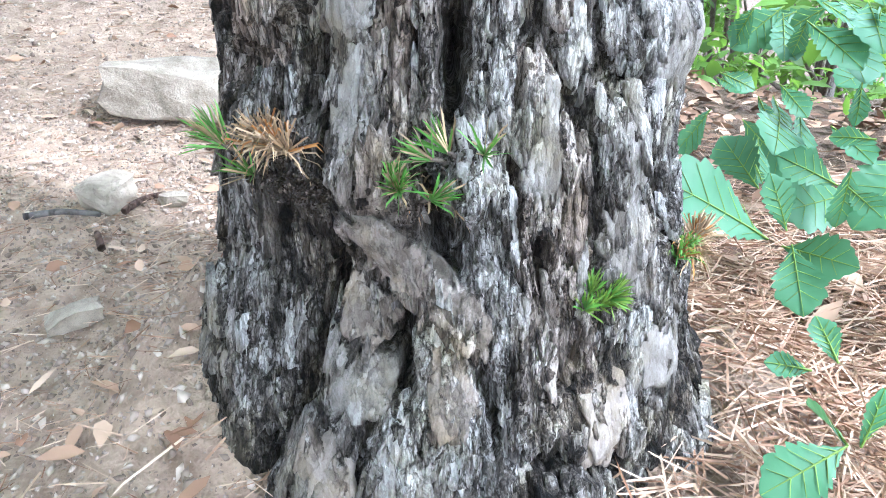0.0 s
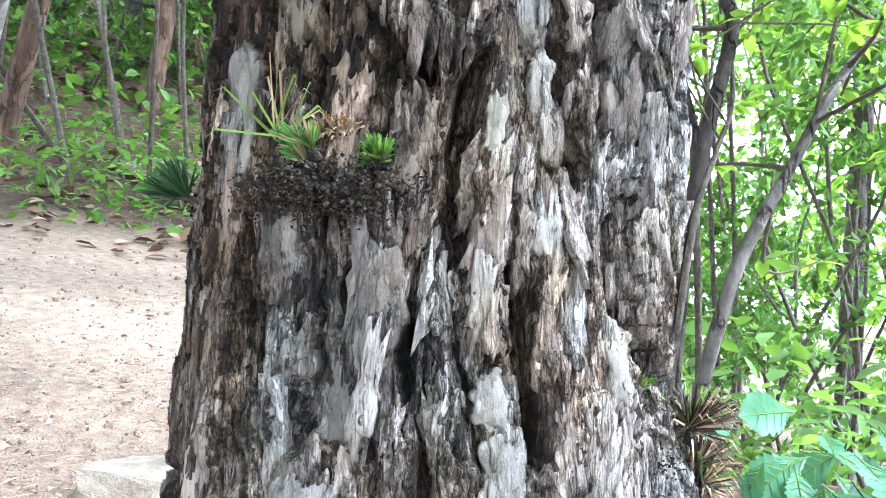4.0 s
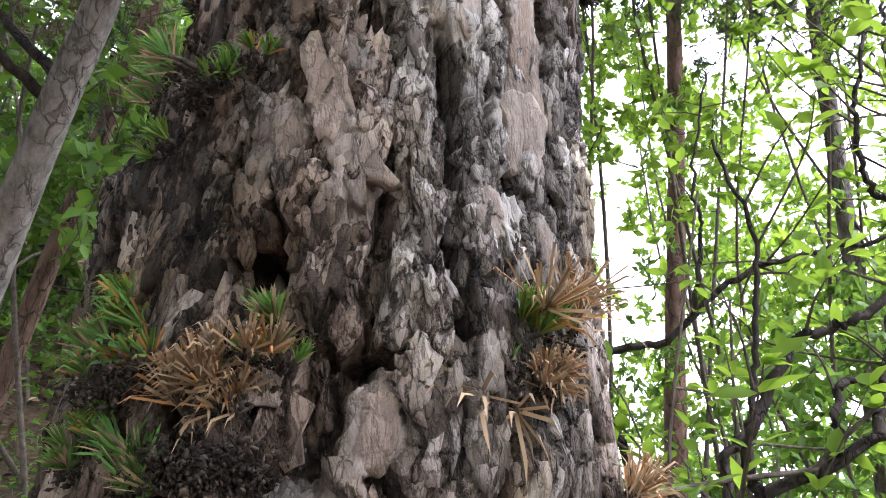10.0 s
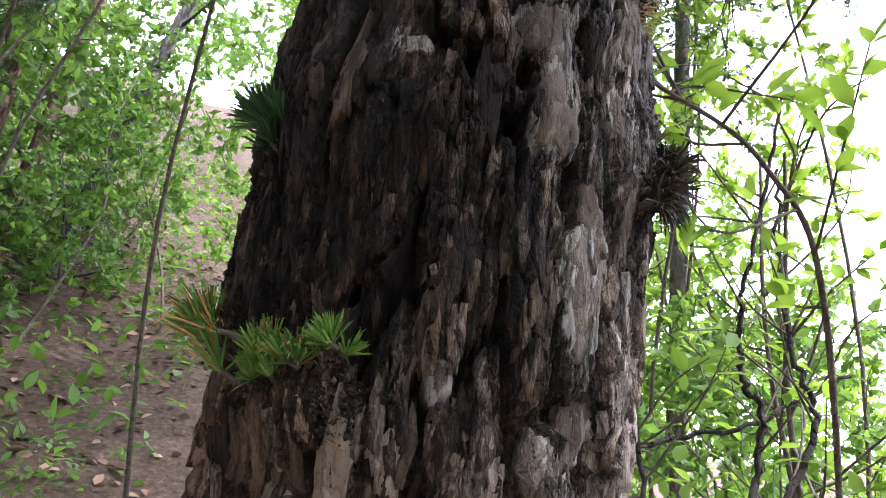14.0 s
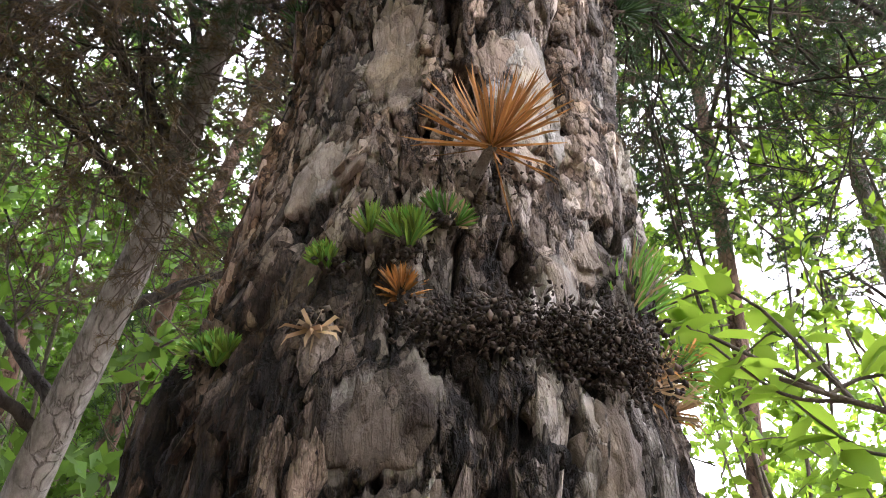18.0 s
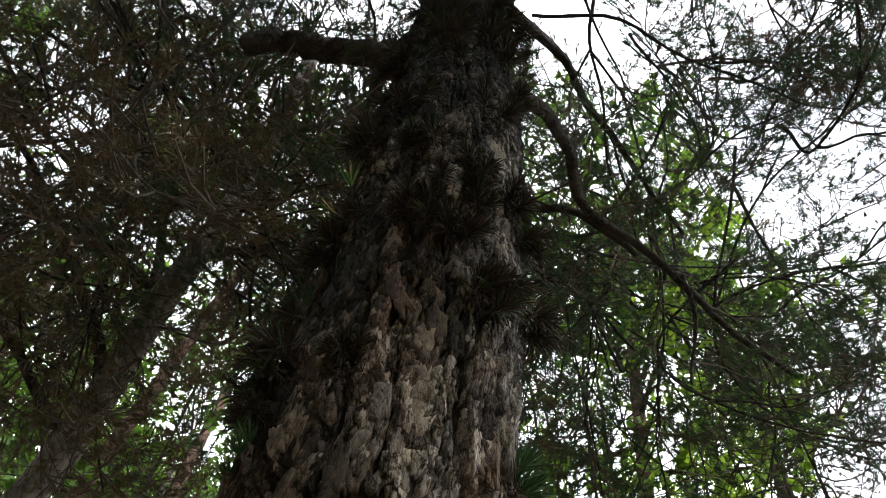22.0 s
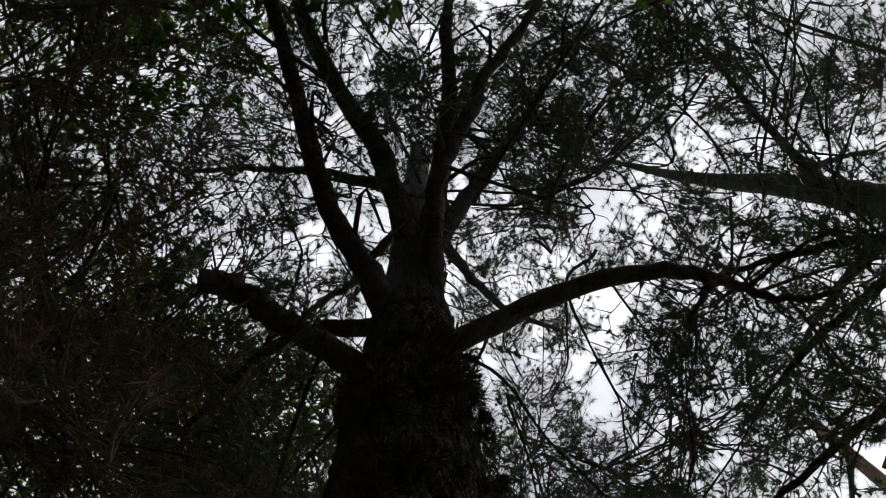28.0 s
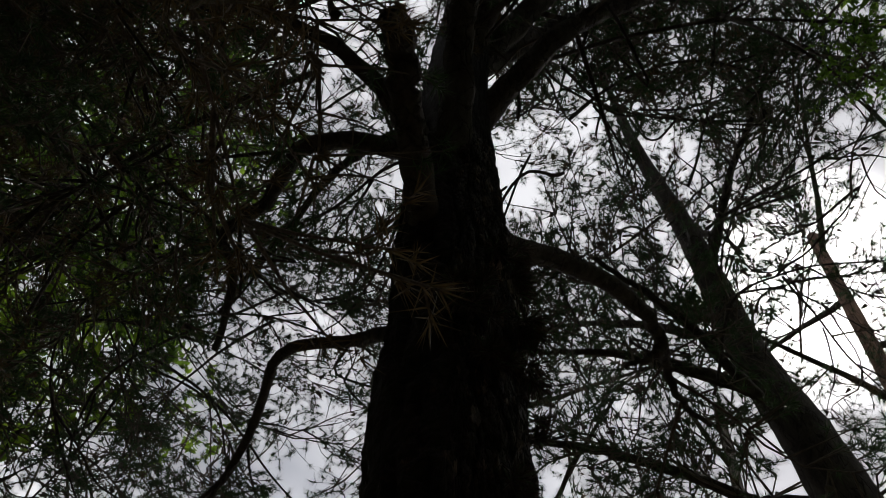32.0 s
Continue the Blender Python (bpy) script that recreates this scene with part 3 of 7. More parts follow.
furrow(-0.37, 1.258, -0.30, 1.176, 0.0051, 0.018)
furrow(0.28, 1.209, 0.16, 1.174, 0.0047, 0.017)
furrow(-0.33, 1.087, -0.27, 1.022, 0.0054, 0.018)
furrow(-0.28, 1.296, -0.60, 1.269, 0.0048, 0.017)
furrow(-0.54, 1.376, -0.52, 1.333, 0.0059, 0.018)
furrow(0.42, 1.575, 0.49, 1.512, 0.0075, 0.019)
furrow(-0.53, 1.359, -0.53, 1.333, 0.0053, 0.018)
furrow(-0.17, 1.558, -0.01, 1.555, 0.0121, 0.023)
furrow(0.80, 1.449, 0.85, 1.445, 0.0069, 0.019)
furrow(-0.14, 1.561, -0.01, 1.535, 0.0114, 0.022)
furrow(0.39, 1.717, 0.49, 1.669, 0.0070, 0.019)
furrow(0.49, 1.669, 0.45, 1.598, 0.0050, 0.018)
furrow(0.46, 1.598, 0.47, 1.508, 0.0058, 0.018)
furrow(0.73, 1.660, 0.75, 1.621, 0.0040, 0.017)
furrow(0.14, 1.507, 0.28, 1.510, 0.0030, 0.016)
furrow(0.32, 1.773, 0.39, 1.730, 0.0063, 0.019)
furrow(0.39, 1.730, 0.46, 1.661, 0.0061, 0.018)
furrow(0.64, 1.886, 1.01, 1.877, 0.0059, 0.018)
furrow(0.88, 1.754, 0.92, 1.708, 0.0047, 0.017)
furrow(-0.08, 1.751, -0.06, 1.706, 0.0031, 0.016)
furrow(-0.04, 1.749, 0.17, 1.754, 0.0027, 0.016)
furrow(-0.43, 1.723, -0.36, 1.728, 0.0100, 0.021)
furrow(0.10, 1.795, 0.16, 1.757, 0.0028, 0.016)
furrow(0.47, 1.984, 0.49, 1.916, 0.0052, 0.018)
furrow(0.49, 1.916, 0.75, 1.879, 0.0050, 0.018)
furrow(0.82, 1.964, 0.82, 1.890, 0.0041, 0.017)
furrow(0.17, 1.917, 0.45, 1.916, 0.0028, 0.016)
furrow(0.68, 2.077, 0.75, 2.028, 0.0049, 0.018)
furrow(-0.39, 1.989, -0.37, 1.941, 0.0049, 0.018)
furrow(-0.71, 1.951, -0.80, 1.919, 0.0065, 0.019)
furrow(0.69, 2.158, 0.61, 2.063, 0.0051, 0.018)
furrow(-0.46, 2.125, -0.29, 2.159, 0.0047, 0.017)
furrow(0.44, 1.961, 0.50, 1.926, 0.0053, 0.018)
furrow(0.36, 2.204, 0.36, 2.186, 0.0065, 0.019)
furrow(0.37, 2.305, 0.46, 2.264, 0.0060, 0.018)
furrow(0.09, 2.257, 0.12, 2.253, 0.0063, 0.019)
furrow(-0.24, 2.270, -0.10, 2.265, 0.0101, 0.021)
furrow(0.74, 2.181, 0.72, 2.127, 0.0032, 0.016)
furrow(0.06, 2.229, 0.11, 2.223, 0.0076, 0.019)
furrow(0.58, 2.252, 0.67, 2.232, 0.0040, 0.017)
furrow(0.65, 2.328, 0.67, 2.326, 0.0039, 0.017)
furrow(0.45, 2.430, 0.53, 2.407, 0.0080, 0.020)
furrow(0.38, 2.298, 0.44, 2.272, 0.0051, 0.018)
furrow(-0.20, 2.659, 0.16, 2.657, 0.0054, 0.018)
furrow(0.09, 2.512, 0.13, 2.506, 0.0056, 0.018)
furrow(0.24, 2.568, 0.29, 2.564, 0.0071, 0.019)
furrow(0.48, 2.512, 0.64, 2.509, 0.0031, 0.016)
furrow(0.16, 2.652, 0.23, 2.589, 0.0057, 0.018)
furrow(0.81, 2.639, 0.83, 2.545, 0.0054, 0.018)
furrow(-0.70, 2.647, -0.46, 2.691, 0.0071, 0.019)
furrow(0.61, 2.844, 0.80, 2.685, 0.0071, 0.019)
furrow(-0.02, 2.863, 0.01, 2.889, 0.0058, 0.018)
# ledges that carry the shoots, and the hollows under them
bump(-0.35, 0.53, 0.085, 0.028, 0.020)
bump(-0.30, 0.455, 0.070, 0.045, -0.022)
bump(0.05, 0.52, 0.050, 0.020, 0.012)
bump(-0.35, 0.835, 0.050, 0.022, 0.013)
bump(1.15, 0.62, 0.035, 0.035, 0.020)
bump(-0.10, 1.10, 0.080, 0.018, 0.016)
bump(0.35, 1.235, 0.070, 0.022, 0.018)
bump(0.30, 1.185, 0.050, 0.030, -0.010)
bump(-0.65, 1.42, 0.075, 0.050, 0.020)
bump(-0.55, 1.50, 0.070, 0.020, 0.016)
bump(0.75, 1.47, 0.035, 0.020, 0.018)
bump(-0.95, 1.63, 0.050, 0.035, 0.032)
bump(1.15, 1.85, 0.040, 0.035, 0.022)
bump(-0.80, 2.06, 0.060, 0.020, 0.020)
bump(-0.60, 2.10, 0.050, 0.030, -0.012)
bump(0.85, 2.22, 0.040, 0.040, 0.020)
bump(-0.75, 2.24, 0.080, 0.050, 0.030)
bump(0.15, 2.26, 0.045, 0.050, 0.018)
bump(0.25, 2.345, 0.150, 0.028, 0.014)
bump(0.45, 2.33, 0.060, 0.030, 0.016)
bump(-0.05, 2.58, 0.035, 0.050, -0.014, 4)
bump(0.02, 2.66, 0.050, 0.014, 0.012)
bump(-0.45, 2.85, 0.080, 0.022, 0.018)
bump(0.55, 2.95, 0.060, 0.030, 0.014)
for k in range(7):
    bump(-0.9 + 0.5 * (k % 4), 3.15 + 0.17 * k, 0.07, 0.03, 0.015, 3)

pine = tagged(new("pine_tree"), "old rough-barked pine with shoots sprouting from its grey trunk", "tree")
us = np.concatenate([np.linspace(-np.pi, -1.42, 22)[:-1], np.linspace(-1.42, 1.42, 370), np.linspace(1.42, np.pi, 22)[1:]])
zs = np.concatenate([np.arange(0.05, 2.3, 0.0021), np.arange(2.3, 3.4, 0.0034), np.arange(3.4, 4.6, 0.008), np.arange(4.6, 9.0, 0.05)])
rows, cols = len(zs), len(us)
gu, gz = np.meshgrid(us, zs)
gh, shaded_tone, rust = bark(gu, gz)
smooth = np.zeros_like(gh)
plate_rng = np.random.default_rng(5)
TONES = {"w": (0.72, 0.0), "p": (0.60, 0.0), "k": (0.58, 0.22), "g": (0.52, 0.0), "t": (0.48, 0.10), "b": (0.46, 0.55)}


LARGE = []


def plate(u, z, wide, tall, tone, lift=None, turn=0.0, own=0.75):
    """A smooth flake of outer bark: it lies proud of the rest, with a torn edge and a few thin steps."""
    r = plate_rng
    LARGE.append((u, z, wide, tall, tone, turn))
    reach = 0.9 * np.hypot(wide, tall)
    i0, i1 = np.searchsorted(zs, [z - reach, z + reach])
    j0, j1 = np.searchsorted(us, [u - reach / 0.18, u + reach / 0.18])
    if i1 - i0 < 3 or j1 - j0 < 3:
        return
    win = (slice(i0, i1), slice(j0, j1))
    k = int(r.integers(1000))
    s, q = (gu[win] - u) * 0.18, gz[win] - z
    s, q = s + 0.16 * wide * rough_waves(gu[win] * 0.18 / 0.02, gz[win] / 0.025, k, 4, 0.6), q + 0.12 * tall * rough_waves(gu[win] * 0.18 / 0.015, gz[win] / 0.03, k + 7, 4, 0.6)
    s, q = s * np.cos(turn) + q * np.sin(turn), q * np.cos(turn) - s * np.sin(turn)
    d = (np.abs(2 * s / wide) ** 3 + np.abs(2 * q / tall) ** 3) ** (1 / 3)
    inside = d < 1
    if inside.sum() < 4:
        return
    top = np.percentile(gh[win][inside], 62) + (r.uniform(0.0005, 0.0025) if lift is None else lift)
    thin, tread = terraces(1.3 * rough_waves(s / (0.5 * wide + 0.006), q / (0.45 * tall + 0.01), k + 3, 4) + 1.2 * (1 - d), 0.2)
    face = top + 0.0009 * thin + r.uniform(-0.04, 0.04) * s + r.uniform(-0.02, 0.02) * q
    face = 0.82 * face + 0.18 * gh[win]
    on = step(1.03, 0.97, d)
    gh[win] = gh[win] * (1 - on) + face * on
    smooth[win] = np.maximum(smooth[win], np.clip(0.70 + 0.45 * waves(s / 0.012, q / 0.02, k + 5), 0.3, 1) * step(1.02, 0.96, d) * min(1.0, own + 0.2))
    light, brown = TONES[tone]
    light = light + r.uniform(-0.05, 0.05) + 0.05 * (tread % 2)
    shaded_tone[win] = np.where(inside, (1 - own) * shaded_tone[win] + own * light, shaded_tone[win])
    rust[win] = np.where(inside, brown * r.uniform(0.7, 1.1), rust[win])


plate(-0.31, 0.581, 0.030, 0.074, "p")
plate(-0.31, 0.632, 0.018, 0.025, "p")
plate(0.37, 0.555, 0.025, 0.090, "p")
plate(0.78, 0.540, 0.025, 0.071, "p")
plate(1.10, 0.606, 0.070, 0.061, "p")
plate(-0.30, 0.430, 0.045, 0.043, "k")
plate(-0.31, 0.379, 0.044, 0.050, "p")
plate(-0.43, 0.308, 0.047, 0.060, "k")
plate(0.02, 0.383, 0.027, 0.070, "k")
plate(0.73, 0.469, 0.033, 0.073, "g")
plate(0.54, 0.461, 0.013, 0.046, "g")
plate(0.92, 0.363, 0.052, 0.054, "p")
plate(0.63, 0.327, 0.044, 0.073, "k")
plate(0.25, 0.436, 0.023, 0.033, "g")
plate(-1.06, 0.358, 0.071, 0.027, "g")
plate(-0.35, 0.650, 0.041, 0.060, "p")
plate(-0.22, 0.709, 0.025, 0.032, "g")
plate(-0.18, 0.745, 0.036, 0.028, "g")
plate(0.28, 0.719, 0.033, 0.032, "p")
plate(0.33, 0.681, 0.032, 0.052, "w")
plate(1.09, 0.606, 0.065, 0.080, "p")
plate(-0.40, 0.742, 0.021, 0.026, "g")
plate(-0.13, 0.777, 0.038, 0.053, "t")
plate(-0.48, 0.797, 0.031, 0.046, "t")
plate(0.58, 0.771, 0.017, 0.050, "p")
plate(0.79, 0.743, 0.028, 0.059, "p")
plate(0.47, 0.821, 0.023, 0.046, "w")
plate(-0.81, 0.890, 0.037, 0.099, "p")
plate(0.24, 0.876, 0.013, 0.034, "w")
plate(0.41, 0.902, 0.023, 0.041, "p")
plate(0.77, 0.908, 0.033, 0.068, "t")
plate(0.45, 0.870, 0.022, 0.033, "t")
plate(-0.50, 0.966, 0.032, 0.072, "t")
plate(0.36, 0.942, 0.020, 0.046, "p")
plate(0.80, 0.989, 0.036, 0.047, "w")
plate(-0.45, 1.066, 0.026, 0.067, "k")
plate(0.50, 1.159, 0.031, 0.049, "w")
plate(0.50, 1.202, 0.027, 0.039, "t")
plate(0.89, 1.112, 0.039, 0.064, "w")
plate(0.46, 1.082, 0.034, 0.035, "g")
plate(0.44, 1.044, 0.026, 0.033, "p")
plate(0.83, 1.049, 0.036, 0.043, "t")
plate(-0.03, 1.236, 0.025, 0.053, "g")
plate(-0.55, 1.264, 0.028, 0.053, "g")
plate(-0.80, 1.168, 0.032, 0.060, "b")
plate(-0.59, 1.419, 0.036, 0.061, "p")
plate(0.72, 1.431, 0.034, 0.068, "w")
plate(0.24, 1.343, 0.033, 0.058, "p")
plate(-0.62, 1.348, 0.031, 0.051, "b")
plate(-0.37, 1.332, 0.021, 0.032, "b")
plate(-0.04, 1.244, 0.019, 0.050, "g")
plate(0.11, 1.445, 0.037, 0.033, "p")
plate(0.24, 1.486, 0.026, 0.032, "k")
plate(0.80, 1.656, 0.045, 0.057, "w")
plate(0.62, 1.596, 0.021, 0.031, "p")
plate(0.91, 1.382, 0.021, 0.045, "g")
plate(-0.14, 1.637, 0.035, 0.049, "k")
plate(0.22, 1.474, 0.023, 0.024, "k")
plate(0.83, 1.694, 0.045, 0.108, "p")
plate(0.63, 1.597, 0.015, 0.023, "p")
plate(0.57, 1.515, 0.016, 0.032, "p")
plate(0.89, 1.579, 0.021, 0.049, "g")
plate(0.49, 1.754, 0.046, 0.085, "w")
plate(0.45, 1.833, 0.032, 0.053, "p")
plate(0.82, 1.727, 0.035, 0.075, "k")
plate(-0.16, 1.729, 0.020, 0.023, "b")
plate(-0.25, 1.699, 0.026, 0.027, "k")
plate(1.08, 1.842, 0.090, 0.033, "g")
plate(0.07, 1.684, 0.021, 0.028, "g")
plate(-0.10, 1.868, 0.024, 0.025, "g")
plate(0.64, 1.953, 0.030, 0.062, "w")
plate(0.43, 1.958, 0.017, 0.057, "p")
plate(0.70, 1.909, 0.022, 0.021, "k")
plate(0.97, 1.906, 0.036, 0.055, "k")
plate(0.47, 1.860, 0.041, 0.051, "p")
plate(0.50, 1.825, 0.027, 0.037, "p")
plate(-0.10, 1.871, 0.024, 0.035, "g")
plate(-0.05, 1.946, 0.028, 0.035, "b")
plate(0.54, 2.051, 0.043, 0.045, "g")
plate(1.04, 2.004, 0.039, 0.055, "p")
plate(-0.13, 1.835, 0.022, 0.024, "g")
plate(0.52, 2.135, 0.050, 0.085, "w")
plate(0.26, 2.227, 0.040, 0.037, "p")
plate(-0.10, 2.072, 0.021, 0.026, "g")
plate(0.25, 2.239, 0.036, 0.052, "p")
plate(0.22, 2.284, 0.024, 0.051, "g")
plate(0.09, 2.334, 0.048, 0.047, "g")
plate(0.66, 2.257, 0.020, 0.038, "w")
plate(0.76, 2.324, 0.045, 0.059, "p")
plate(-0.37, 2.272, 0.026, 0.012, "w")
plate(0.12, 2.288, 0.032, 0.038, "t")
plate(-0.34, 2.488, 0.048, 0.055, "p")
plate(0.80, 2.444, 0.028, 0.032, "p")
plate(0.63, 2.408, 0.027, 0.038, "g")
plate(0.15, 2.344, 0.022, 0.037, "t")
plate(-0.07, 2.585, 0.058, 0.112, "k")
plate(0.58, 2.565, 0.061, 0.120, "w")
plate(-0.30, 2.492, 0.044, 0.051, "p")
plate(0.33, 2.492, 0.020, 0.060, "k")
plate(0.07, 2.763, 0.025, 0.038, "p")
plate(0.78, 2.438, 0.029, 0.031, "p")
plate(1.29, 2.527, 0.028, 0.022, "g")
plate(0.06, 2.765, 0.017, 0.041, "p")
plate(0.25, 2.856, 0.026, 0.040, "k")
plate(0.23, 3.165, 0.046, 0.045, "p")
plate(0.72, 3.281, 0.050, 0.091, "p")
plate(-0.10, 0.468, 0.032, 0.125, "k", 0.016, 0.78)

gh = gh * step(7.5, 4.0, gz)
fibrous = np.clip(step(1.25, 0.80, gz) + 0.9 * step(1.98, 2.12, gz) * step(2.40, 2.32, gz) + 0.25 * rough_waves(gu * 0.18 / 0.06, gz / 0.12, 71, 2), 0.10, 1)
pts = on_trunk(gu, gz, gh).reshape(-1, 3)
q = np.arange(rows - 1)[:, None] * cols + np.arange(cols - 1)[None]
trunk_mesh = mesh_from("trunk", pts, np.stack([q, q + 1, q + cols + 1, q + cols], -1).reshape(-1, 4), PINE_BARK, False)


def set_fields(me, **fields):
    for name, field in fields.items():
        attr = me.attributes.new(name, "FLOAT", "POINT")
        attr.data.foreach_set("value", np.asarray(field, np.float32).ravel())


# inner bark toned darker than the flakes, shade between them included
set_fields(trunk_mesh, shaded_tone=shaded_tone - 0.22 * (1 - smooth), rust=rust, smooth_plate=smooth, fibrous=fibrous)
trunk = child("trunk", trunk_mesh, pine, "deeply furrowed grey and brown flaking bark")


def spread_out(h, i, j):
    """Box mean over a few rows and columns."""
    for ax, k in ((0, i), (1, j)):
        c = np.cumsum(np.concatenate([np.repeat(np.take(h, [0], ax), k + 1, ax), h, np.repeat(np.take(h, [-1], ax), k, ax)], ax), ax)
        m = h.shape[ax]
        h = (np.take(c, range(2 * k + 1, 2 * k + 1 + m), ax) - np.take(c, range(0, m), ax)) / (2 * k + 1)
    return h


soft_h = spread_out(gh, 3, 4)
wide_h = spread_out(gh, 14, 20)
skin_h = np.maximum(spread_out(gh, 5, 7), spread_out(gh, 10, 14) - 0.003)


def at_grid(field, u, z):
    return field[np.clip(np.searchsorted(zs, z), 1, rows - 2), np.clip(np.searchsorted(us, u), 1, cols - 2)]


def flake_shapes(r, u, z, wide, tall, turn, lift, curl, sides, rings, ragged):
    """Flakes of bark with torn outlines: top faces in rings round the middle and a rim that goes down into the trunk."""
    n = len(u)
    ang = np.linspace(0, 2 * np.pi, sides, endpoint=False)[None] + r.uniform(-0.5, 0.5, (n, sides)) * (2 if rings > 4 else 4) / sides
    rad = (np.abs(np.cos(ang)) ** 3 + np.abs(np.sin(ang)) ** 3) ** (-1 / 3) * (1 + (0.22 if rings > 4 else 1.0) * ragged * r.uniform(-1, 0.6, (n, sides)))
    for k in (2, 3, 5, 8):
        rad = rad * (1 + 0.5 * ragged * np.sin(k * ang + r.uniform(0, 6.28, (n, 1))))
    du, dz = 0.009 / 0.18, 0.009
    slope_s = (at_grid(soft_h, u + du, z) - at_grid(soft_h, u - du, z)) / 0.018
    slope_z = (at_grid(soft_h, u, z + dz) - at_grid(soft_h, u, z - dz)) / 0.018
    slope_s, slope_z = np.clip(slope_s, -0.5, 0.5) * 0.8, np.clip(slope_z, -0.4, 0.4) * 0.8
    slope_s, slope_z = slope_s + r.normal(0, 0.035, n), slope_z + r.normal(0, 0.035, n)
    base = at_grid(soft_h, u, z) + lift
    levels = [(k / rings, 0.0) for k in range(1, rings + 1)] + [(1.0, -1.0)]
    v = [np.stack([u, z, 0.25 * (base - 0.4 * curl) + 0.75 * (at_grid(skin_h, u, z) + lift) if rings > 4 else base - 0.4 * curl], -1)[:, None]]
    for f, down in levels:
        a, b = 0.5 * wide[:, None] * rad * np.cos(ang) * f, 0.5 * tall[:, None] * rad * np.sin(ang) * f
        s_, t_ = a * np.cos(turn)[:, None] - b * np.sin(turn)[:, None], a * np.sin(turn)[:, None] + b * np.cos(turn)[:, None]
        h = base[:, None] + slope_s[:, None] * s_ + slope_z[:, None] * t_ + curl[:, None] * (f ** 2 - 0.4) * (1 + 0.6 * np.sin(ang * 2 + 9 * u[:, None])) + r.normal(0, 0.00025, (n, sides))
        if rings > 4:  # it hugs the wood, in thin layers
            near_h = at_grid(skin_h, u[:, None] + s_ / 0.18, z[:, None] + t_) + lift[:, None] - 0.0012 * f ** 4
            h = 0.25 * h + 0.75 * near_h
            h = h + 0.0010 * np.round(1.6 * rough_waves(s_ / 0.016 + 50 * u[:, None], t_ / 0.026 + 31 * z[:, None], 61, 3))
        h = h + down * (0.0035 + 1.2 * np.abs(lift)[:, None])
        v.append(np.stack([u[:, None] + s_ / 0.18, z[:, None] + t_, h], -1))
    v = np.concatenate(v, 1)
    p = on_trunk(v[..., 0], v[..., 1], v[..., 2])
    j = np.arange(sides)
    f = [np.stack([0 * j, 1 + j, 1 + (j + 1) % sides], -1)]
    for k in range(rings):
        a, b = 1 + k * sides + j, 1 + k * sides + (j + 1) % sides
        f += [np.stack([a, a + sides, b + sides], -1), np.stack([a, b + sides, b], -1)]
    f = np.concatenate(f)
    m = v.shape[1]
    return p.reshape(-1, 3), (np.arange(n)[:, None, None] * m + f[None]).reshape(-1, 3), m


# the large flakes, each a piece of its own
piece_rng = np.random.default_rng(15)
one = lambda *a: [np.array([float(x)]) for x in a]
for u, z, wide, tall, tone, turn in LARGE:
    r = piece_rng
    light, brown = TONES[tone]
    p, f, m = flake_shapes(r, *one(u, z, wide * r.uniform(0.85, 1.0), tall * r.uniform(0.85, 1.0), turn + r.normal(0, 0.06), r.uniform(0.0012, 0.0032), r.uniform(-0.0012, 0.0015)), 48, 9, 0.17)
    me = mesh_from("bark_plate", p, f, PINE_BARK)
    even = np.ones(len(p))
    # plates under the ledge are toned darker, partly for its shade
    set_fields(me, shaded_tone=even * (0.7 * light + 0.3 * float(at_grid(shaded_tone, u, z)) + r.uniform(-0.05, 0.04) - (0.22 if 2.03 < z < 2.38 else 0.03)), rust=even * (brown * r.uniform(0.5, 1.0) + (0.2 if z > 1.0 else 0.0)), smooth_plate=even * r.uniform(0.62, 0.90), fibrous=even * 0.55)
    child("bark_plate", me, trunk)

# the smaller ones lie over each other like shingles: broad flat ones, and torn scraps between them
for n, least, most, slender, sides, rings, ragged, plain in ((950, 0.015, 0.034, (1.1, 2.4), 24, 3, 0.24, (0.35, 0.75)), (17500, 0.005, 0.019, (0.9, 2.4), 11, 1, 0.32, (0.0, 0.55))):
    r = piece_rng
    u, z = r.uniform(-1.38, 1.38, n), 0.24 + 4.4 * r.random(n) ** 1.25
    proud = at_grid(soft_h, u, z) - at_grid(wide_h, u, z)
    keep = (proud > -0.0028) & (at_grid(smooth, u, z) < 0.35 + 0.4 * r.random(n))
    u, z = u[keep], z[keep]
    n = len(u)
    strip = at_grid(fibrous, u, z)
    wide = (least + (most - least) * r.random(n) ** 1.3) * (1 - 0.42 * strip)
    tall = wide * (r.uniform(*slender, n) + strip * r.uniform(0.8, 3.0, n))
    p, f, m = flake_shapes(r, u, z, wide, tall, r.normal(0, 0.20 - 0.1 * strip, n), r.uniform(0.0005, 0.0030 if rings > 1 else 0.0024, n), r.normal(0.0001, 0.0003, n), sides, rings, ragged)
    me = mesh_from("flaking_bark", p, f, PINE_BARK)
    tint = at_grid(shaded_tone, u, z) + r.normal(0.0, 0.09, n)
    set_fields(me, shaded_tone=np.repeat(tint, m), rust=np.repeat(at_grid(rust, u, z) * r.uniform(0.5, 0.9, n), m), smooth_plate=np.repeat(r.uniform(*plain, n), m), fibrous=np.repeat(strip, m))
    tagged(child("flaking_bark", me, trunk, "torn grey flakes of bark"), kind="stuff")


def bark_height(u, z):
    """The bark's relief at a few places."""
    r = np.clip(np.searchsorted(zs, z), 0, rows - 1)
    c = np.clip(np.searchsorted(us, u), 0, cols - 1)
    return gh[r, c]


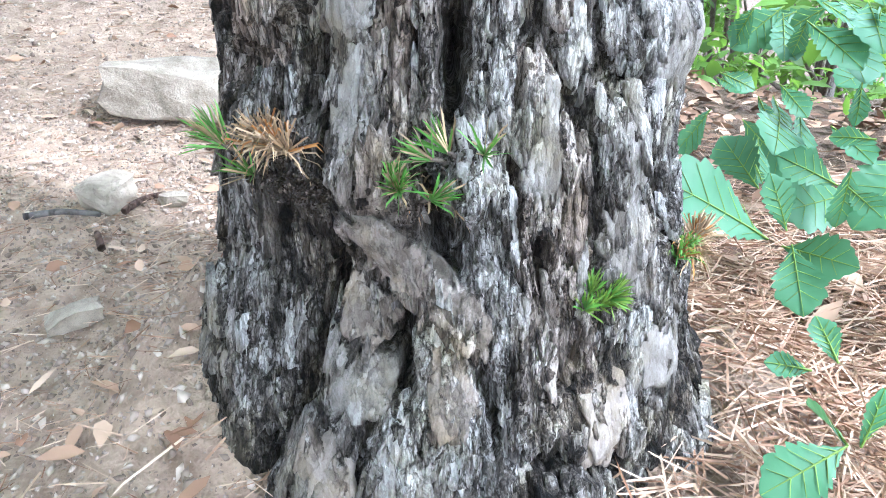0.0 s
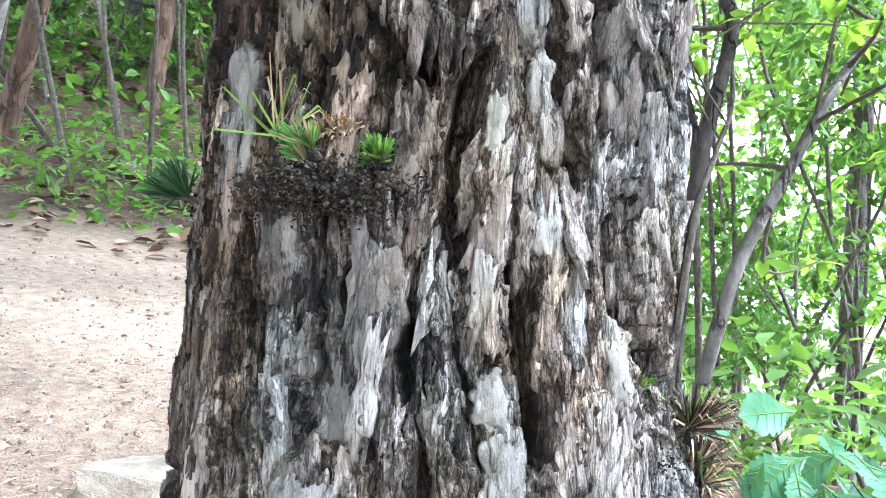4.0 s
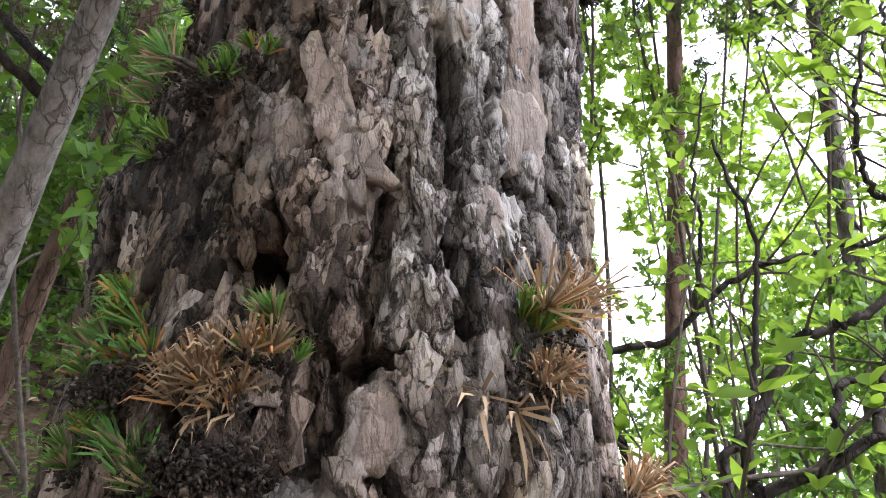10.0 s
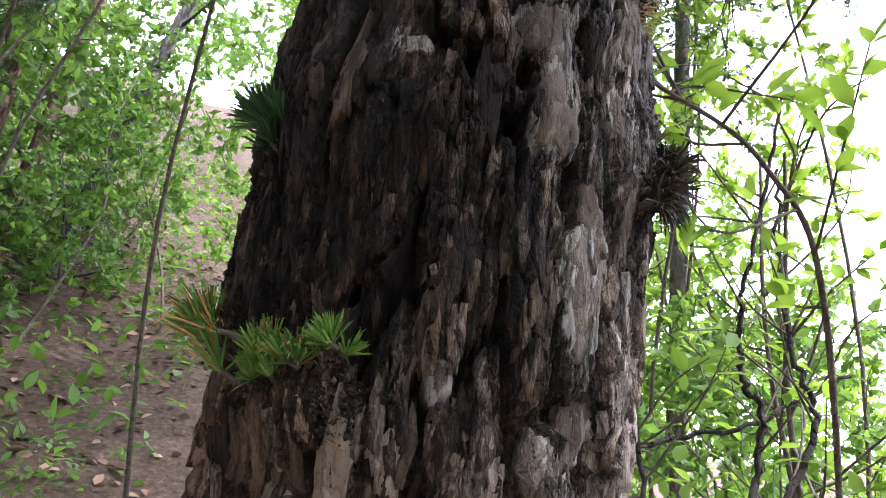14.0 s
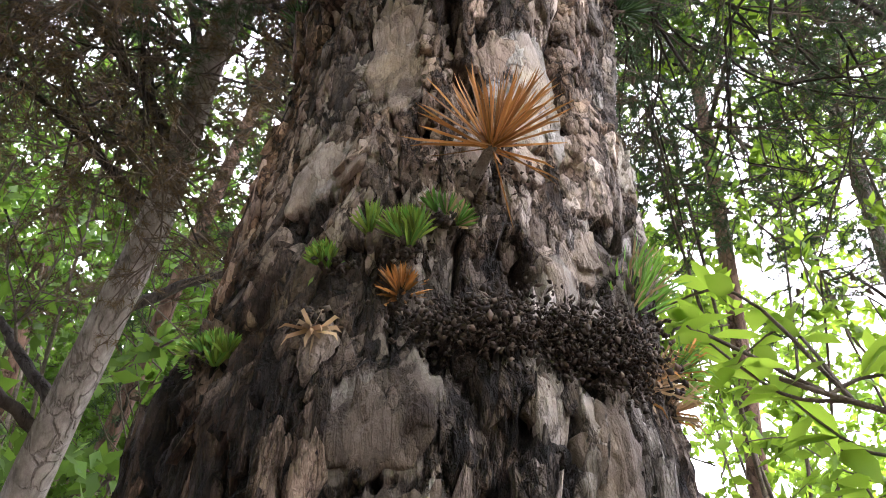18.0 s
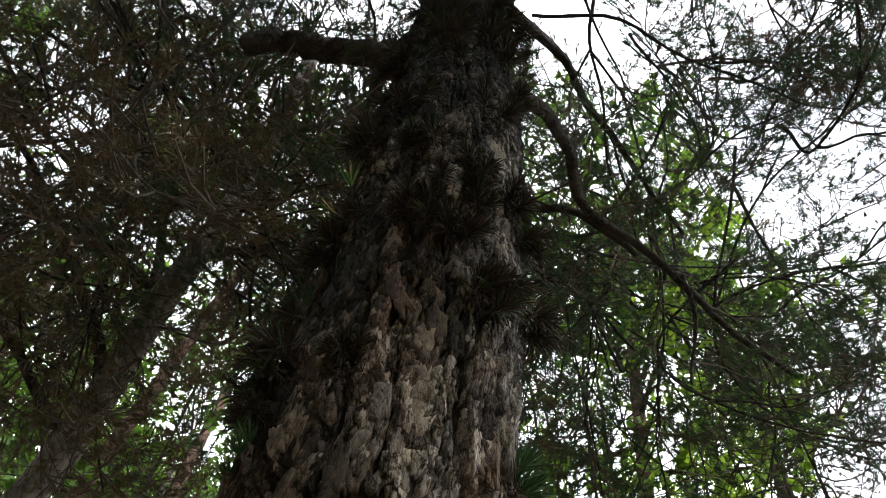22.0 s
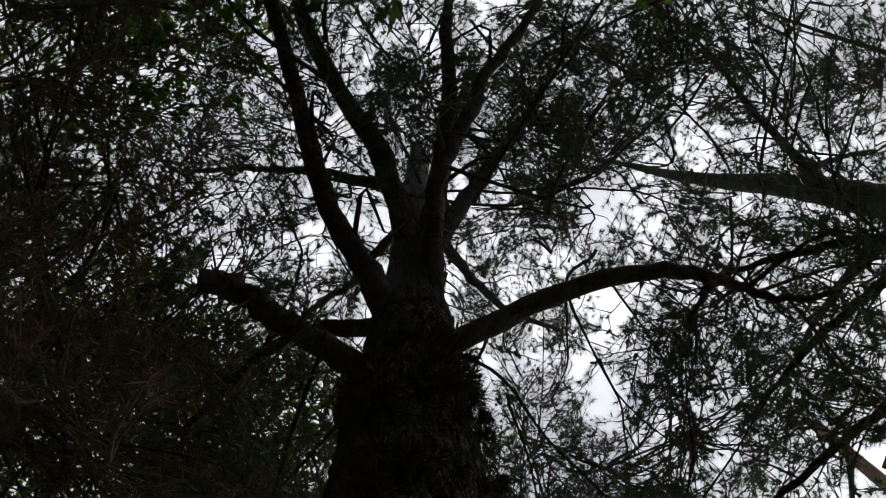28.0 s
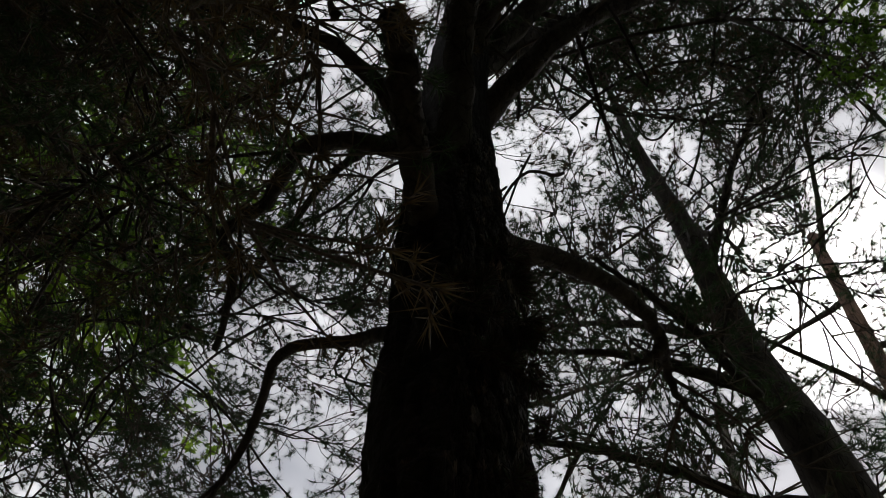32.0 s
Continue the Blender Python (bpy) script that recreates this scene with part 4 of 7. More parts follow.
# ---- shoots on the trunk ----
tuft_rng = np.random.default_rng(8)
KINDS = {
    "g": [(FRESH, 0.60, "green_needles"), (STRAW, 0.30, "dry_needles")], "y": [(YOUNG, 0.75, "green_needles"), (FRESH, 0.4, "dark_green_needles")], "k": [(DEEP, 1.0, "dark_green_needles")],
    "d": [(STRAW, 0.9, "dry_needles"), (RUST, 0.14, "rusty_needles")], "o": [(RUST, 1.1, "rusty_needles")],
    "m": [(FRESH, 0.6, "green_needles"), (RUST, 0.22, "rusty_needles"), (YOUNG, 0.2, "young_needles")],
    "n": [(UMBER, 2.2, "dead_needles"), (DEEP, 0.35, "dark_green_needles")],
    "p": [(STRAW, 0.7, "straw_needles"), (UMBER, 0.9, "dead_needles"), (FRESH, 0.15, "green_needles")],
    "w": [(STRAW, 0.35, "straw_needles")], "G": [(YOUNG, 0.14, "long_needles"), (STRAW, 0.05, "dry_needles")], "c": [],
}


def tuft(u, z, size, kind):
    """Short shoots with a brush of needles on a crust of old bud scales."""
    rng = tuft_rng
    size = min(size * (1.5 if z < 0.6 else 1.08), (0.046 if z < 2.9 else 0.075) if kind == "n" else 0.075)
    # rusty, dry and mixed tufts switch to the dark kind above this height
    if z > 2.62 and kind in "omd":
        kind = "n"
    p = on_trunk(u, z, float(bark_height(u, z)))
    out = np.array([np.sin(u), -np.cos(u), 0.0])
    along = np.array([np.cos(u), np.sin(u), 0.0])
    up = np.array([0, 0, 1.0])
    crumbs = Bag()
    big = kind == "c"
    tall = 0.6 if z > 1.9 else 0.32
    n = (2200 if z > 1.9 else 1300) if big else (200 if kind == "n" else 100)
    spread = size * (0.6 if big else 0.36)
    c = p + along * rng.normal(0, spread * 0.75, (n, 1)) + up * rng.normal(0, spread * (tall if big else 0.4), (n, 1)) + out * rng.normal(0.004, 0.008 if big else 0.004, (n, 1))
    crumbs.chips(c, rng.uniform(0.0007, 0.0027, n), rng, 0.28)
    base = child("shoot_tuft", crumbs.mesh("shoot_tuft", CRUST), pine, {"c": "dark crumbly ledge of old bud scales"}.get(kind, ""))
    kinds = KINDS[kind]
    if not kinds:
        return base
    shoots = int(rng.integers(3, 6)) if kind not in "Gw" else 2
    stems, roots = Bag(), []
    lone = kind == "o" and z > 2.2  # one bare twig with a withered star of needles
    if lone:
        shoots = 1
    for s in range(shoots):
        way = unit(out * rng.uniform(0.5, 1.1) + up * rng.uniform(0.25, 1.1) + along * rng.normal(0, 0.6))
        if kind == "n":
            way = unit(out * 1.0 + up * rng.uniform(-0.5, 0.6) + along * rng.normal(0, 0.7))
        if kind == "w":
            way = unit(out * 0.5 - up * 0.5 + along * rng.normal(0, 0.6))
        if lone:
            way = unit(out * 0.75 + up * 0.75 + along * 0.35)
        start = p + along * rng.normal(0, size * 0.32) + up * rng.normal(0, size * 0.12)
        tip = start + way * size * rng.uniform(0.3, 0.6)
        stems.tube(smooth_path([start - out * 0.004, (start + tip) / 2 + up * size * 0.04, tip], 5), 0.0035 if lone else 0.0022, 0.0026 if lone else 0.0014, 6)
        roots.append((start, tip, way))
    child("twig", stems.mesh("twig", TWIG), base)
    for mat, share, name in kinds:
        needles = Bag()
        for start, tip, way in roots:
            k = max(3, int(share * rng.integers(32, 46)))
            k, at = (130, rng.uniform(0.85, 1.0, (130, 1))) if lone else (k, rng.uniform(0.72 if kind in "gykm" else 0.35, 1.0, (k, 1)))
            b = start + (tip - start) * at
            fan = unit(way + rng.normal(0, 0.85 if lone else 0.75 if kind == "n" else 0.36 if kind in "gykm" else 0.6, (k, 3)) + 0.2 * up)
            ln = size * rng.uniform(0.60, 0.85, k) * (1.0 if kind in "gykm" else 1.15)
            if kind == "n":
                ln = ln * 0.6
            if kind == "G":
                ln = ln * 1.7
            drop = 0.02 if lone else 0.03 if kind in "gyk" else 0.22
            needles.blades(b, fan, np.clip(ln, 0.012, 0.11), 0.0020 if kind == "w" else 0.0013 if z > 1.0 else 0.0015, rng, drop)
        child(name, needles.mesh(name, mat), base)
    return base


tuft(0.60, 0.426, 0.018, "y")
tuft(1.12, 0.429, 0.022, "m")
tuft(1.20, 0.436, 0.020, "d")
tuft(-0.02, 0.515, 0.020, "d")
tuft(-0.81, 0.519, 0.032, "g")
tuft(-0.12, 0.522, 0.022, "g")
tuft(-0.48, 0.523, 0.021, "c")
tuft(-0.59, 0.542, 0.024, "d")
tuft(0.04, 0.547, 0.025, "g")
tuft(1.29, 0.651, 0.020, "g")
tuft(1.24, 0.690, 0.036, "p")
tuft(1.22, 0.672, 0.034, "c")
tuft(1.26, 0.655, 0.030, "p")
tuft(1.27, 0.715, 0.020, "g")
tuft(-0.26, 0.832, 0.040, "c")
tuft(-0.42, 0.835, 0.036, "c")
tuft(-1.16, 0.836, 0.035, "k")
tuft(-0.16, 0.848, 0.018, "y")
tuft(-0.43, 0.862, 0.034, "G")
tuft(-0.36, 0.850, 0.022, "g")
tuft(-0.33, 0.865, 0.015, "d")
tuft(-0.04, 1.122, 0.024, "c")
tuft(0.19, 1.126, 0.024, "c")
tuft(-0.34, 1.127, 0.023, "m")
tuft(0.36, 1.137, 0.022, "d")
tuft(-0.05, 1.139, 0.015, "y")
tuft(0.17, 1.142, 0.022, "d")
tuft(-0.18, 1.162, 0.028, "m")
tuft(0.26, 1.166, 0.025, "g")
tuft(1.35, 1.241, 0.024, "m")
tuft(0.31, 1.256, 0.024, "c")
tuft(0.53, 1.271, 0.028, "c")
tuft(0.10, 1.273, 0.016, "d")
tuft(0.25, 1.286, 0.020, "m")
tuft(0.83, 1.288, 0.034, "d")
tuft(0.67, 1.315, 0.024, "g")
tuft(0.45, 1.316, 0.026, "o")
tuft(1.35, 1.345, 0.024, "d")
tuft(1.36, 1.370, 0.030, "d")
tuft(-0.27, 1.384, 0.031, "c")
tuft(1.08, 1.391, 0.033, "n")
tuft(-0.15, 1.395, 0.025, "c")
tuft(-0.14, 1.407, 0.025, "g")
tuft(-0.24, 1.414, 0.027, "y")
tuft(-0.36, 1.43, 0.026, "g")
tuft(-0.18, 1.436, 0.018, "o")
tuft(1.30, 1.456, 0.029, "d")
tuft(-0.34, 1.457, 0.025, "g")
tuft(-0.13, 1.466, 0.027, "c")
tuft(-0.64, 1.467, 0.018, "g")
tuft(-0.48, 1.479, 0.018, "m")
tuft(-0.11, 1.489, 0.018, "d")
tuft(-0.16, 1.494, 0.025, "d")
tuft(0.65, 1.500, 0.030, "w")
tuft(-0.42, 1.501, 0.028, "c")
tuft(0.78, 1.503, 0.020, "d")
tuft(-0.37, 1.504, 0.023, "m")
tuft(-0.11, 1.506, 0.022, "d")
tuft(-0.03, 1.508, 0.015, "g")
tuft(0.67, 1.514, 0.014, "g")
tuft(-0.71, 1.520, 0.021, "g")
tuft(-0.00, 1.520, 0.022, "g")
tuft(-0.60, 1.527, 0.031, "m")
tuft(0.81, 1.531, 0.025, "m")
tuft(1.00, 1.533, 0.040, "d")
tuft(-0.70, 1.547, 0.025, "m")
tuft(-0.64, 1.641, 0.018, "y")
tuft(-0.44, 1.672, 0.017, "y")
tuft(-0.49, 1.673, 0.025, "c")
tuft(-0.29, 1.685, 0.017, "m")
tuft(-0.77, 1.703, 0.031, "g")
tuft(-1.08, 1.705, 0.030, "g")
tuft(-1.08, 1.794, 0.017, "g")
tuft(-0.52, 1.800, 0.014, "c")
tuft(-1.15, 1.802, 0.019, "k")
tuft(-0.47, 1.806, 0.015, "g")
tuft(-0.43, 1.813, 0.016, "G")
tuft(1.34, 1.821, 0.026, "n")
tuft(1.33, 1.855, 0.018, "m")
tuft(1.37, 1.856, 0.022, "m")
tuft(-0.95, 1.876, 0.023, "m")
tuft(-0.63, 1.898, 0.016, "y")
tuft(-0.99, 1.901, 0.021, "g")
tuft(-0.49, 2.057, 0.020, "c")
tuft(-0.82, 2.071, 0.027, "y")
tuft(-0.70, 2.075, 0.028, "m")
tuft(-0.53, 2.086, 0.022, "y")
tuft(-1.29, 2.089, 0.040, "m")
tuft(-1.17, 2.095, 0.045, "m")
tuft(0.96, 2.207, 0.030, "n")
tuft(0.97, 2.217, 0.024, "n")
tuft(-1.02, 2.225, 0.024, "k")
tuft(1.37, 2.237, 0.023, "d")
tuft(1.12, 2.237, 0.040, "n")
tuft(1.08, 2.240, 0.025, "n")
tuft(-1.28, 2.240, 0.033, "k")
tuft(1.32, 2.258, 0.023, "m")
tuft(1.24, 2.373, 0.026, "d")
tuft(-0.52, 2.374, 0.010, "y")
tuft(0.38, 2.376, 0.018, "c")
tuft(0.22, 2.377, 0.017, "c")
tuft(-0.53, 2.378, 0.011, "y")
tuft(0.81, 2.378, 0.021, "c")
tuft(0.59, 2.379, 0.020, "c")
tuft(-0.17, 2.382, 0.016, "w")
tuft(1.32, 2.391, 0.025, "m")
tuft(0.06, 2.395, 0.016, "o")
tuft(1.23, 2.412, 0.039, "g")
tuft(-0.12, 2.413, 0.015, "y")
tuft(0.09, 2.419, 0.019, "y")
tuft(1.35, 2.434, 0.033, "g")
tuft(0.21, 2.438, 0.015, "g")
tuft(0.34, 2.467, 0.046, "o")
tuft(-1.02, 2.717, 0.030, "k")
tuft(1.48, 2.758, 0.040, "k")
tuft(1.46, 2.758, 0.039, "k")
tuft(-0.95, 2.776, 0.041, "m")
tuft(-0.21, 2.788, 0.036, "c")
tuft(-1.10, 2.791, 0.044, "k")
tuft(-1.00, 2.818, 0.060, "d")
tuft(-0.27, 2.828, 0.034, "m")
tuft(-1.12, 2.853, 0.056, "d")
tuft(0.77, 2.934, 0.057, "n")
tuft(0.66, 2.950, 0.040, "o")
tuft(1.44, 3.000, 0.061, "n")
tuft(-0.22, 3.053, 0.055, "n")
tuft(-0.02, 3.068, 0.054, "n")
tuft(-1.17, 3.081, 0.059, "n")
tuft(0.48, 3.109, 0.047, "n")
tuft(0.39, 3.147, 0.048, "d")
tuft(1.37, 3.150, 0.046, "m")
tuft(0.46, 3.181, 0.045, "d")
tuft(-1.19, 3.194, 0.053, "g")
tuft(-0.16, 3.248, 0.048, "d")
tuft(-0.91, 3.312, 0.058, "n")
for k in range(18):
    tuft(-1.35 + 2.75 * ((k * 0.618) % 1), 2.98 + 0.066 * k + tuft_rng.uniform(-0.03, 0.03), tuft_rng.uniform(0.045, 0.07), "n")
tuft(-0.08, 3.722, 0.085, "n")
tuft(0.56, 3.753, 0.085, "n")
tuft(-1.13, 3.762, 0.085, "n")
tuft(0.64, 3.793, 0.085, "n")
tuft(-0.23, 3.819, 0.085, "n")
tuft(-0.25, 4.003, 0.085, "n")
tuft(0.51, 4.057, 0.085, "n")
tuft(1.45, 4.107, 0.075, "n")


# ---- ground ----
def ground_height(x, y):
    x, y = np.asarray(x, float), np.asarray(y, float)
    along = -0.48 * x + 0.87 * y
    left = step(0.9, -0.5, x - 0.12 * y)
    rise = 0.24 * np.log1p(np.exp((along - 0.3) * 4)) / 4 + 0.42 * np.log1p(np.exp((along - 6.0) * 1.5)) / 1.5
    fall = -0.16 * np.log1p(np.exp((y + 0.6 * x - 2.2) * 3)) / 3
    fall = np.maximum(fall, -2.0)
    h = 0.215 + left * rise + (1 - left) * fall
    far = np.hypot(x, y)
    h = np.minimum(h, 14 + 0.02 * far)
    h = h + 0.085 * np.exp(-((np.hypot(x, y) - 0.15) / 0.20) ** 2) * (0.15 + 0.85 * step(-0.20, 0.06, y)) + 0.10 * np.exp(-(((x + 0.24) / 0.10) ** 2 + ((y + 0.02) / 0.16) ** 2))
    h = h + 0.010 * rough_waves(x / 0.09, y / 0.09, 29, 3) * step(4.0, 1.0, far)
    return h + 0.02 * rough_waves(x / 0.5, y / 0.5, 21, 4) * np.clip(far, 0.3, 1) + 0.25 * rough_waves(x / 6, y / 6, 25, 2) * step(3, 10, far)


def polar_sheet():
    r = np.concatenate([np.linspace(0.02, 2.5, 130), np.geomspace(2.55, 400, 90)])
    a = np.linspace(0, 2 * np.pi, 181)
    gr, ga = np.meshgrid(r, a, indexing="ij")
    x, y = gr * np.cos(ga), gr * np.sin(ga)
    v = np.stack([x, y, ground_height(x, y)], -1).reshape(-1, 3)
    n, m = gr.shape
    q = np.arange(n - 1)[:, None] * m + np.arange(m - 1)[None]
    return v, np.stack([q, q + m, q + m + 1, q + 1], -1).reshape(-1, 4)


def path_share(x, y):
    """One on the trodden path, nought off it."""
    line = np.array([(-0.2, -4.0), (-0.9, -0.5), (-1.4, 1.4), (-1.7, 2.2)])
    d = np.full(np.shape(x), 99.0)
    for a, b in zip(line[:-1], line[1:]):
        v = b - a
        t = np.clip(((x - a[0]) * v[0] + (y - a[1]) * v[1]) / (v @ v), 0, 1)
        d = np.minimum(d, np.hypot(x - a[0] - t * v[0], y - a[1] - t * v[1]))
    return step(1.9, 0.9, d + 0.25 * rough_waves(x / 0.5, y / 0.5, 33, 3))


sheet = polar_sheet()
ground = tagged(new("ground", mesh_from("ground", *sheet, SOIL, True)), "sandy trodden soil of a hillside path", "ground", kind="structure")
attr = ground.data.attributes.new("path", "FLOAT", "POINT")
attr.data.foreach_set("value", path_share(sheet[0][:, 0], sheet[0][:, 1]).astype(np.float32))
rng = np.random.default_rng(21)


def on_ground(x, y, up=0.0):
    return np.stack([x, y, ground_height(x, y) + up], -1)


# pebbles and chips of wood on the path, fallen needles and leaves
bag = Bag()
n = 7000
x, y = -0.1 - np.abs(rng.normal(0, 1.3, n)), rng.uniform(-0.7, 1, n) + np.abs(rng.normal(0, 1.6, n))
bag.chips(on_ground(x, y, 0.001), rng.uniform(0.0, 1.0, n) ** 2.5 * 0.010 * (0.7 + 0.3 * np.hypot(x, y)) + 0.0022, rng, 0.45)
n = 14000
x, y = -0.15 - np.abs(rng.normal(0, 0.5, n)), rng.uniform(-0.6, 0.6, n) + np.abs(rng.normal(0, 0.9, n))
bag.chips(on_ground(x, y, 0.0005), rng.uniform(0.0012, 0.0045, n) * (0.8 + 0.3 * np.hypot(x, y)), rng, 0.3)
n = 12000
x, y = rng.uniform(-0.85, -0.12, n), rng.uniform(-0.5, 0.8, n)
bag.chips(on_ground(x, y, 0.0005), rng.uniform(0.0, 1.0, n) ** 3 * 0.008 + 0.0014, rng, 0.5)
tagged(new("gravel", bag.mesh("gravel", CHIPS)), "pale gravel and soil crumbs on the trodden path", "gravel", kind="stuff")
bag = Bag()
n = 13000
x, y = 0.48 + rng.normal(0, 0.24, n), 0.05 + rng.normal(0, 0.38, n)
keep = np.hypot(x, y) > 0.2
x, y = x[keep], y[keep]
w = rng.normal(size=(len(x), 3)) * [1, 1, 0.16]
bag.blades(on_ground(x, y, rng.uniform(0.002, 0.03, len(x))), w, rng.uniform(0.04, 0.09, len(x)), 0.0021, rng)
n = 600
x, y = -0.2 - np.abs(rng.normal(0, 0.6, n)), rng.uniform(-0.5, 2.2, n)
bag.leaves(on_ground(x, y, 0.006), rng.normal(size=(n, 3)) * [1, 1, 0.1], rng.normal(size=(n, 3)) * 0.4 + [0, 0, 1], rng.uniform(0.012, 0.045, n), rng.uniform(0.008, 0.02, n))
n = 7000
x, y = -0.15 - np.abs(rng.normal(0, 0.7, n)), rng.uniform(-0.7, 1.6, n)
bag.blades(on_ground(x, y, 0.004), rng.normal(size=(n, 3)) * [1, 1, 0.04], rng.uniform(0.015, 0.055, n), 0.0012, rng)
tagged(new("needle_litter", bag.mesh("needle_litter", LITTER)), "thick litter of dry brown pine needles under the pine", "needle litter", kind="stuff")
bag = Bag()
n = 1500
x, y = 0.9 + rng.normal(0, 0.5, n), 0.9 + rng.normal(0, 0.8, n)
keep = np.hypot(x, y) > 0.35
x, y = x[keep], y[keep]
bag.leaves(on_ground(x, y, 0.015), rng.normal(size=(len(x), 3)) * [1, 1, 0.25], rng.normal(size=(len(x), 3)) * 0.4 + [0, 0, 1], rng.uniform(0.03, 0.075, len(x)), rng.uniform(0.016, 0.036, len(x)))
n = 2600
x, y = rng.uniform(-9, -1.0, n), rng.uniform(3.0, 12, n)
bag.leaves(on_ground(x, y, 0.02), rng.normal(size=(n, 3)) * [1, 1, 0.25], rng.normal(size=(n, 3)) * 0.4 + [0, 0, 1], rng.uniform(0.08, 0.16, n), rng.uniform(0.05, 0.09, n))
tagged(new("fallen_leaves", bag.mesh("fallen_leaves", DEAD_LEAF)), "curled brown fallen leaves on the slope", "leaf litter", kind="stuff")


def rock(x, y, size, flat, turn, label, seed, sink=0.2):
    """A broken, angular stone with chipped edges."""
    r = np.random.default_rng(seed)
    bm = bmesh.new()
    bmesh.ops.create_cube(bm, size=2)
    bmesh.ops.subdivide_edges(bm, edges=bm.edges[:], cuts=3, use_grid_fill=True)
    cut = [(unit(r.normal(size=3)), r.uniform(0.75, 1.05)) for _ in range(7)]
    for v in bm.verts:
        p = np.array(v.co)
        for d, far in cut:
            over = p @ d - far
            if over > 0:
                p = p - d * over
        p = p + 0.05 * r.normal(size=3)
        v.co = Vector(p * np.array([1, 0.75, flat]) * size)
    me = bpy.data.meshes.new("stone")
    bm.to_mesh(me)
    bm.free()
    me.materials.append(STONE)
    ob = tagged(new("stone", me), label, "stone")
    ob.matrix_world = pose(x, y, float(ground_height(x, y)) + size * flat * (1 - 2 * sink) * 0.8, 0, 0, turn)
    return ob


rock(-0.56, 0.80, 0.125, 0.50, 12, "flat-topped pale stone block set in the path", 3)
rock(-0.56, 0.42, 0.045, 0.55, 60, "small angular stone on the soil beside the pine", 4)
rock(-0.46, 0.44, 0.022, 0.6, 10, "small dark stone chip on the soil", 5)
rock(-0.46, 0.10, 0.030, 0.5, 30, "pale stone chip on the soil beside the pine", 6)
rock(-2.6, 5.2, 0.28, 0.35, 10, "pale flat stone at the edge of the path", 7)
rock(-2.1, 4.6, 0.20, 0.30, 40, "pale flat stone at the edge of the path", 8)
rock(-4.9, 11.0, 0.45, 0.6, 40, "grey boulder at the foot of the wooded slope", 9)
for k, (x, y, ln, a) in enumerate([(-0.60, 0.36, 0.11, 5), (-0.50, 0.42, 0.09, 70), (-0.52, 0.30, 0.07, 120), (-0.44, 0.62, 0.06, -30)]):
    bag = Bag()
    d = np.array([np.cos(radians(a)), np.sin(radians(a)), 0])
    c = on_ground(np.array(x), np.array(y), 0.008)
    bag.tube(smooth_path([c - d * ln / 2, c + [0, 0, 0.006], c + d * ln / 2], 7), 0.006, 0.004, 6, 0.1, rng)
    tagged(new("fallen_stick", bag.mesh("fallen_stick", GREY_BARK if k == 0 else RED_BARK)), "short broken dead stick lying on the soil", "stick")


# ---- limbs of the pine ----
crown_rng, twig_rng = np.random.default_rng(31), np.random.default_rng(32)


def spray(seed, length=1.0, dense=1.0):
    """A needled branchlet along +x: its wood and its needles."""
    r = np.random.default_rng(seed)
    wood, needles = Bag(), Bag()
    spine = smooth_path([(0, 0, 0), (0.3 * length, r.normal(0, 0.05), 0.04), (0.65 * length, r.normal(0, 0.10), 0.06), (length, r.normal(0, 0.12), 0.16)], 12)
    wood.tube(spine[::2], 0.010, 0.003, 4)
    for k in range(int(17 * dense)):
        i = int(r.uniform(2, 11.9))
        p = spine[i]
        side = 1 if k % 2 else -1
        d = unit(np.array([r.uniform(0.3, 0.9), side * r.uniform(0.4, 1.0), r.uniform(-0.15, 0.55)]))
        ln = r.uniform(0.18, 0.42) * length
        mid, tip = p + d * ln * 0.5 + [0, 0, r.uniform(-0.03, 0.03)], p + d * ln + [0, 0, 0.05 * length]
        wood.tube(np.array([p, mid, tip]), 0.0052, 0.0028, 4)
        ends = [(tip, unit(tip - mid))]
        for j in range(3):
            q = p + (tip - p) * r.uniform(0.35, 0.95)
            e = unit(d + r.normal(0, 0.7, 3) + [0, 0, 0.35])
            t2 = q + e * r.uniform(0.06, 0.15)
            wood.strip(q, t2, 0.0062, r)
            ends.append((t2, e))
        for t2, e in ends:
            m = int(27 * dense)
            needles.slivers(t2 - e * r.uniform(0, 0.035, (m, 1)), unit(0.8 * e + r.normal(0, 0.75, (m, 3))), r.uniform(0.04, 0.075, m), 0.0042, r)
    for k in range(3):  # cones
        q = spine[int(r.uniform(3, 11.9))] + r.normal(0, 0.05, 3)
        d = unit(r.normal(size=3))
        wood.tube(np.array([q - d * 0.024, q - d * 0.008, q + d * 0.012, q + d * 0.026]) , 0.016, 0.006, 6, 0.25, r)
    return wood.mesh("branchlet", TWIG), needles.mesh("needles", CROWN_NEEDLE)


SPRAYS = [spray(40 + k) for k in range(5)]
DRY_SPRAYS = []
for k in range(3):
    w_, n_ = spray(60 + k, 1.0, 0.85)
    n_.materials.clear()
    n_.materials.append(BROWN_NEEDLE)
    DRY_SPRAYS.append((w_, n_))


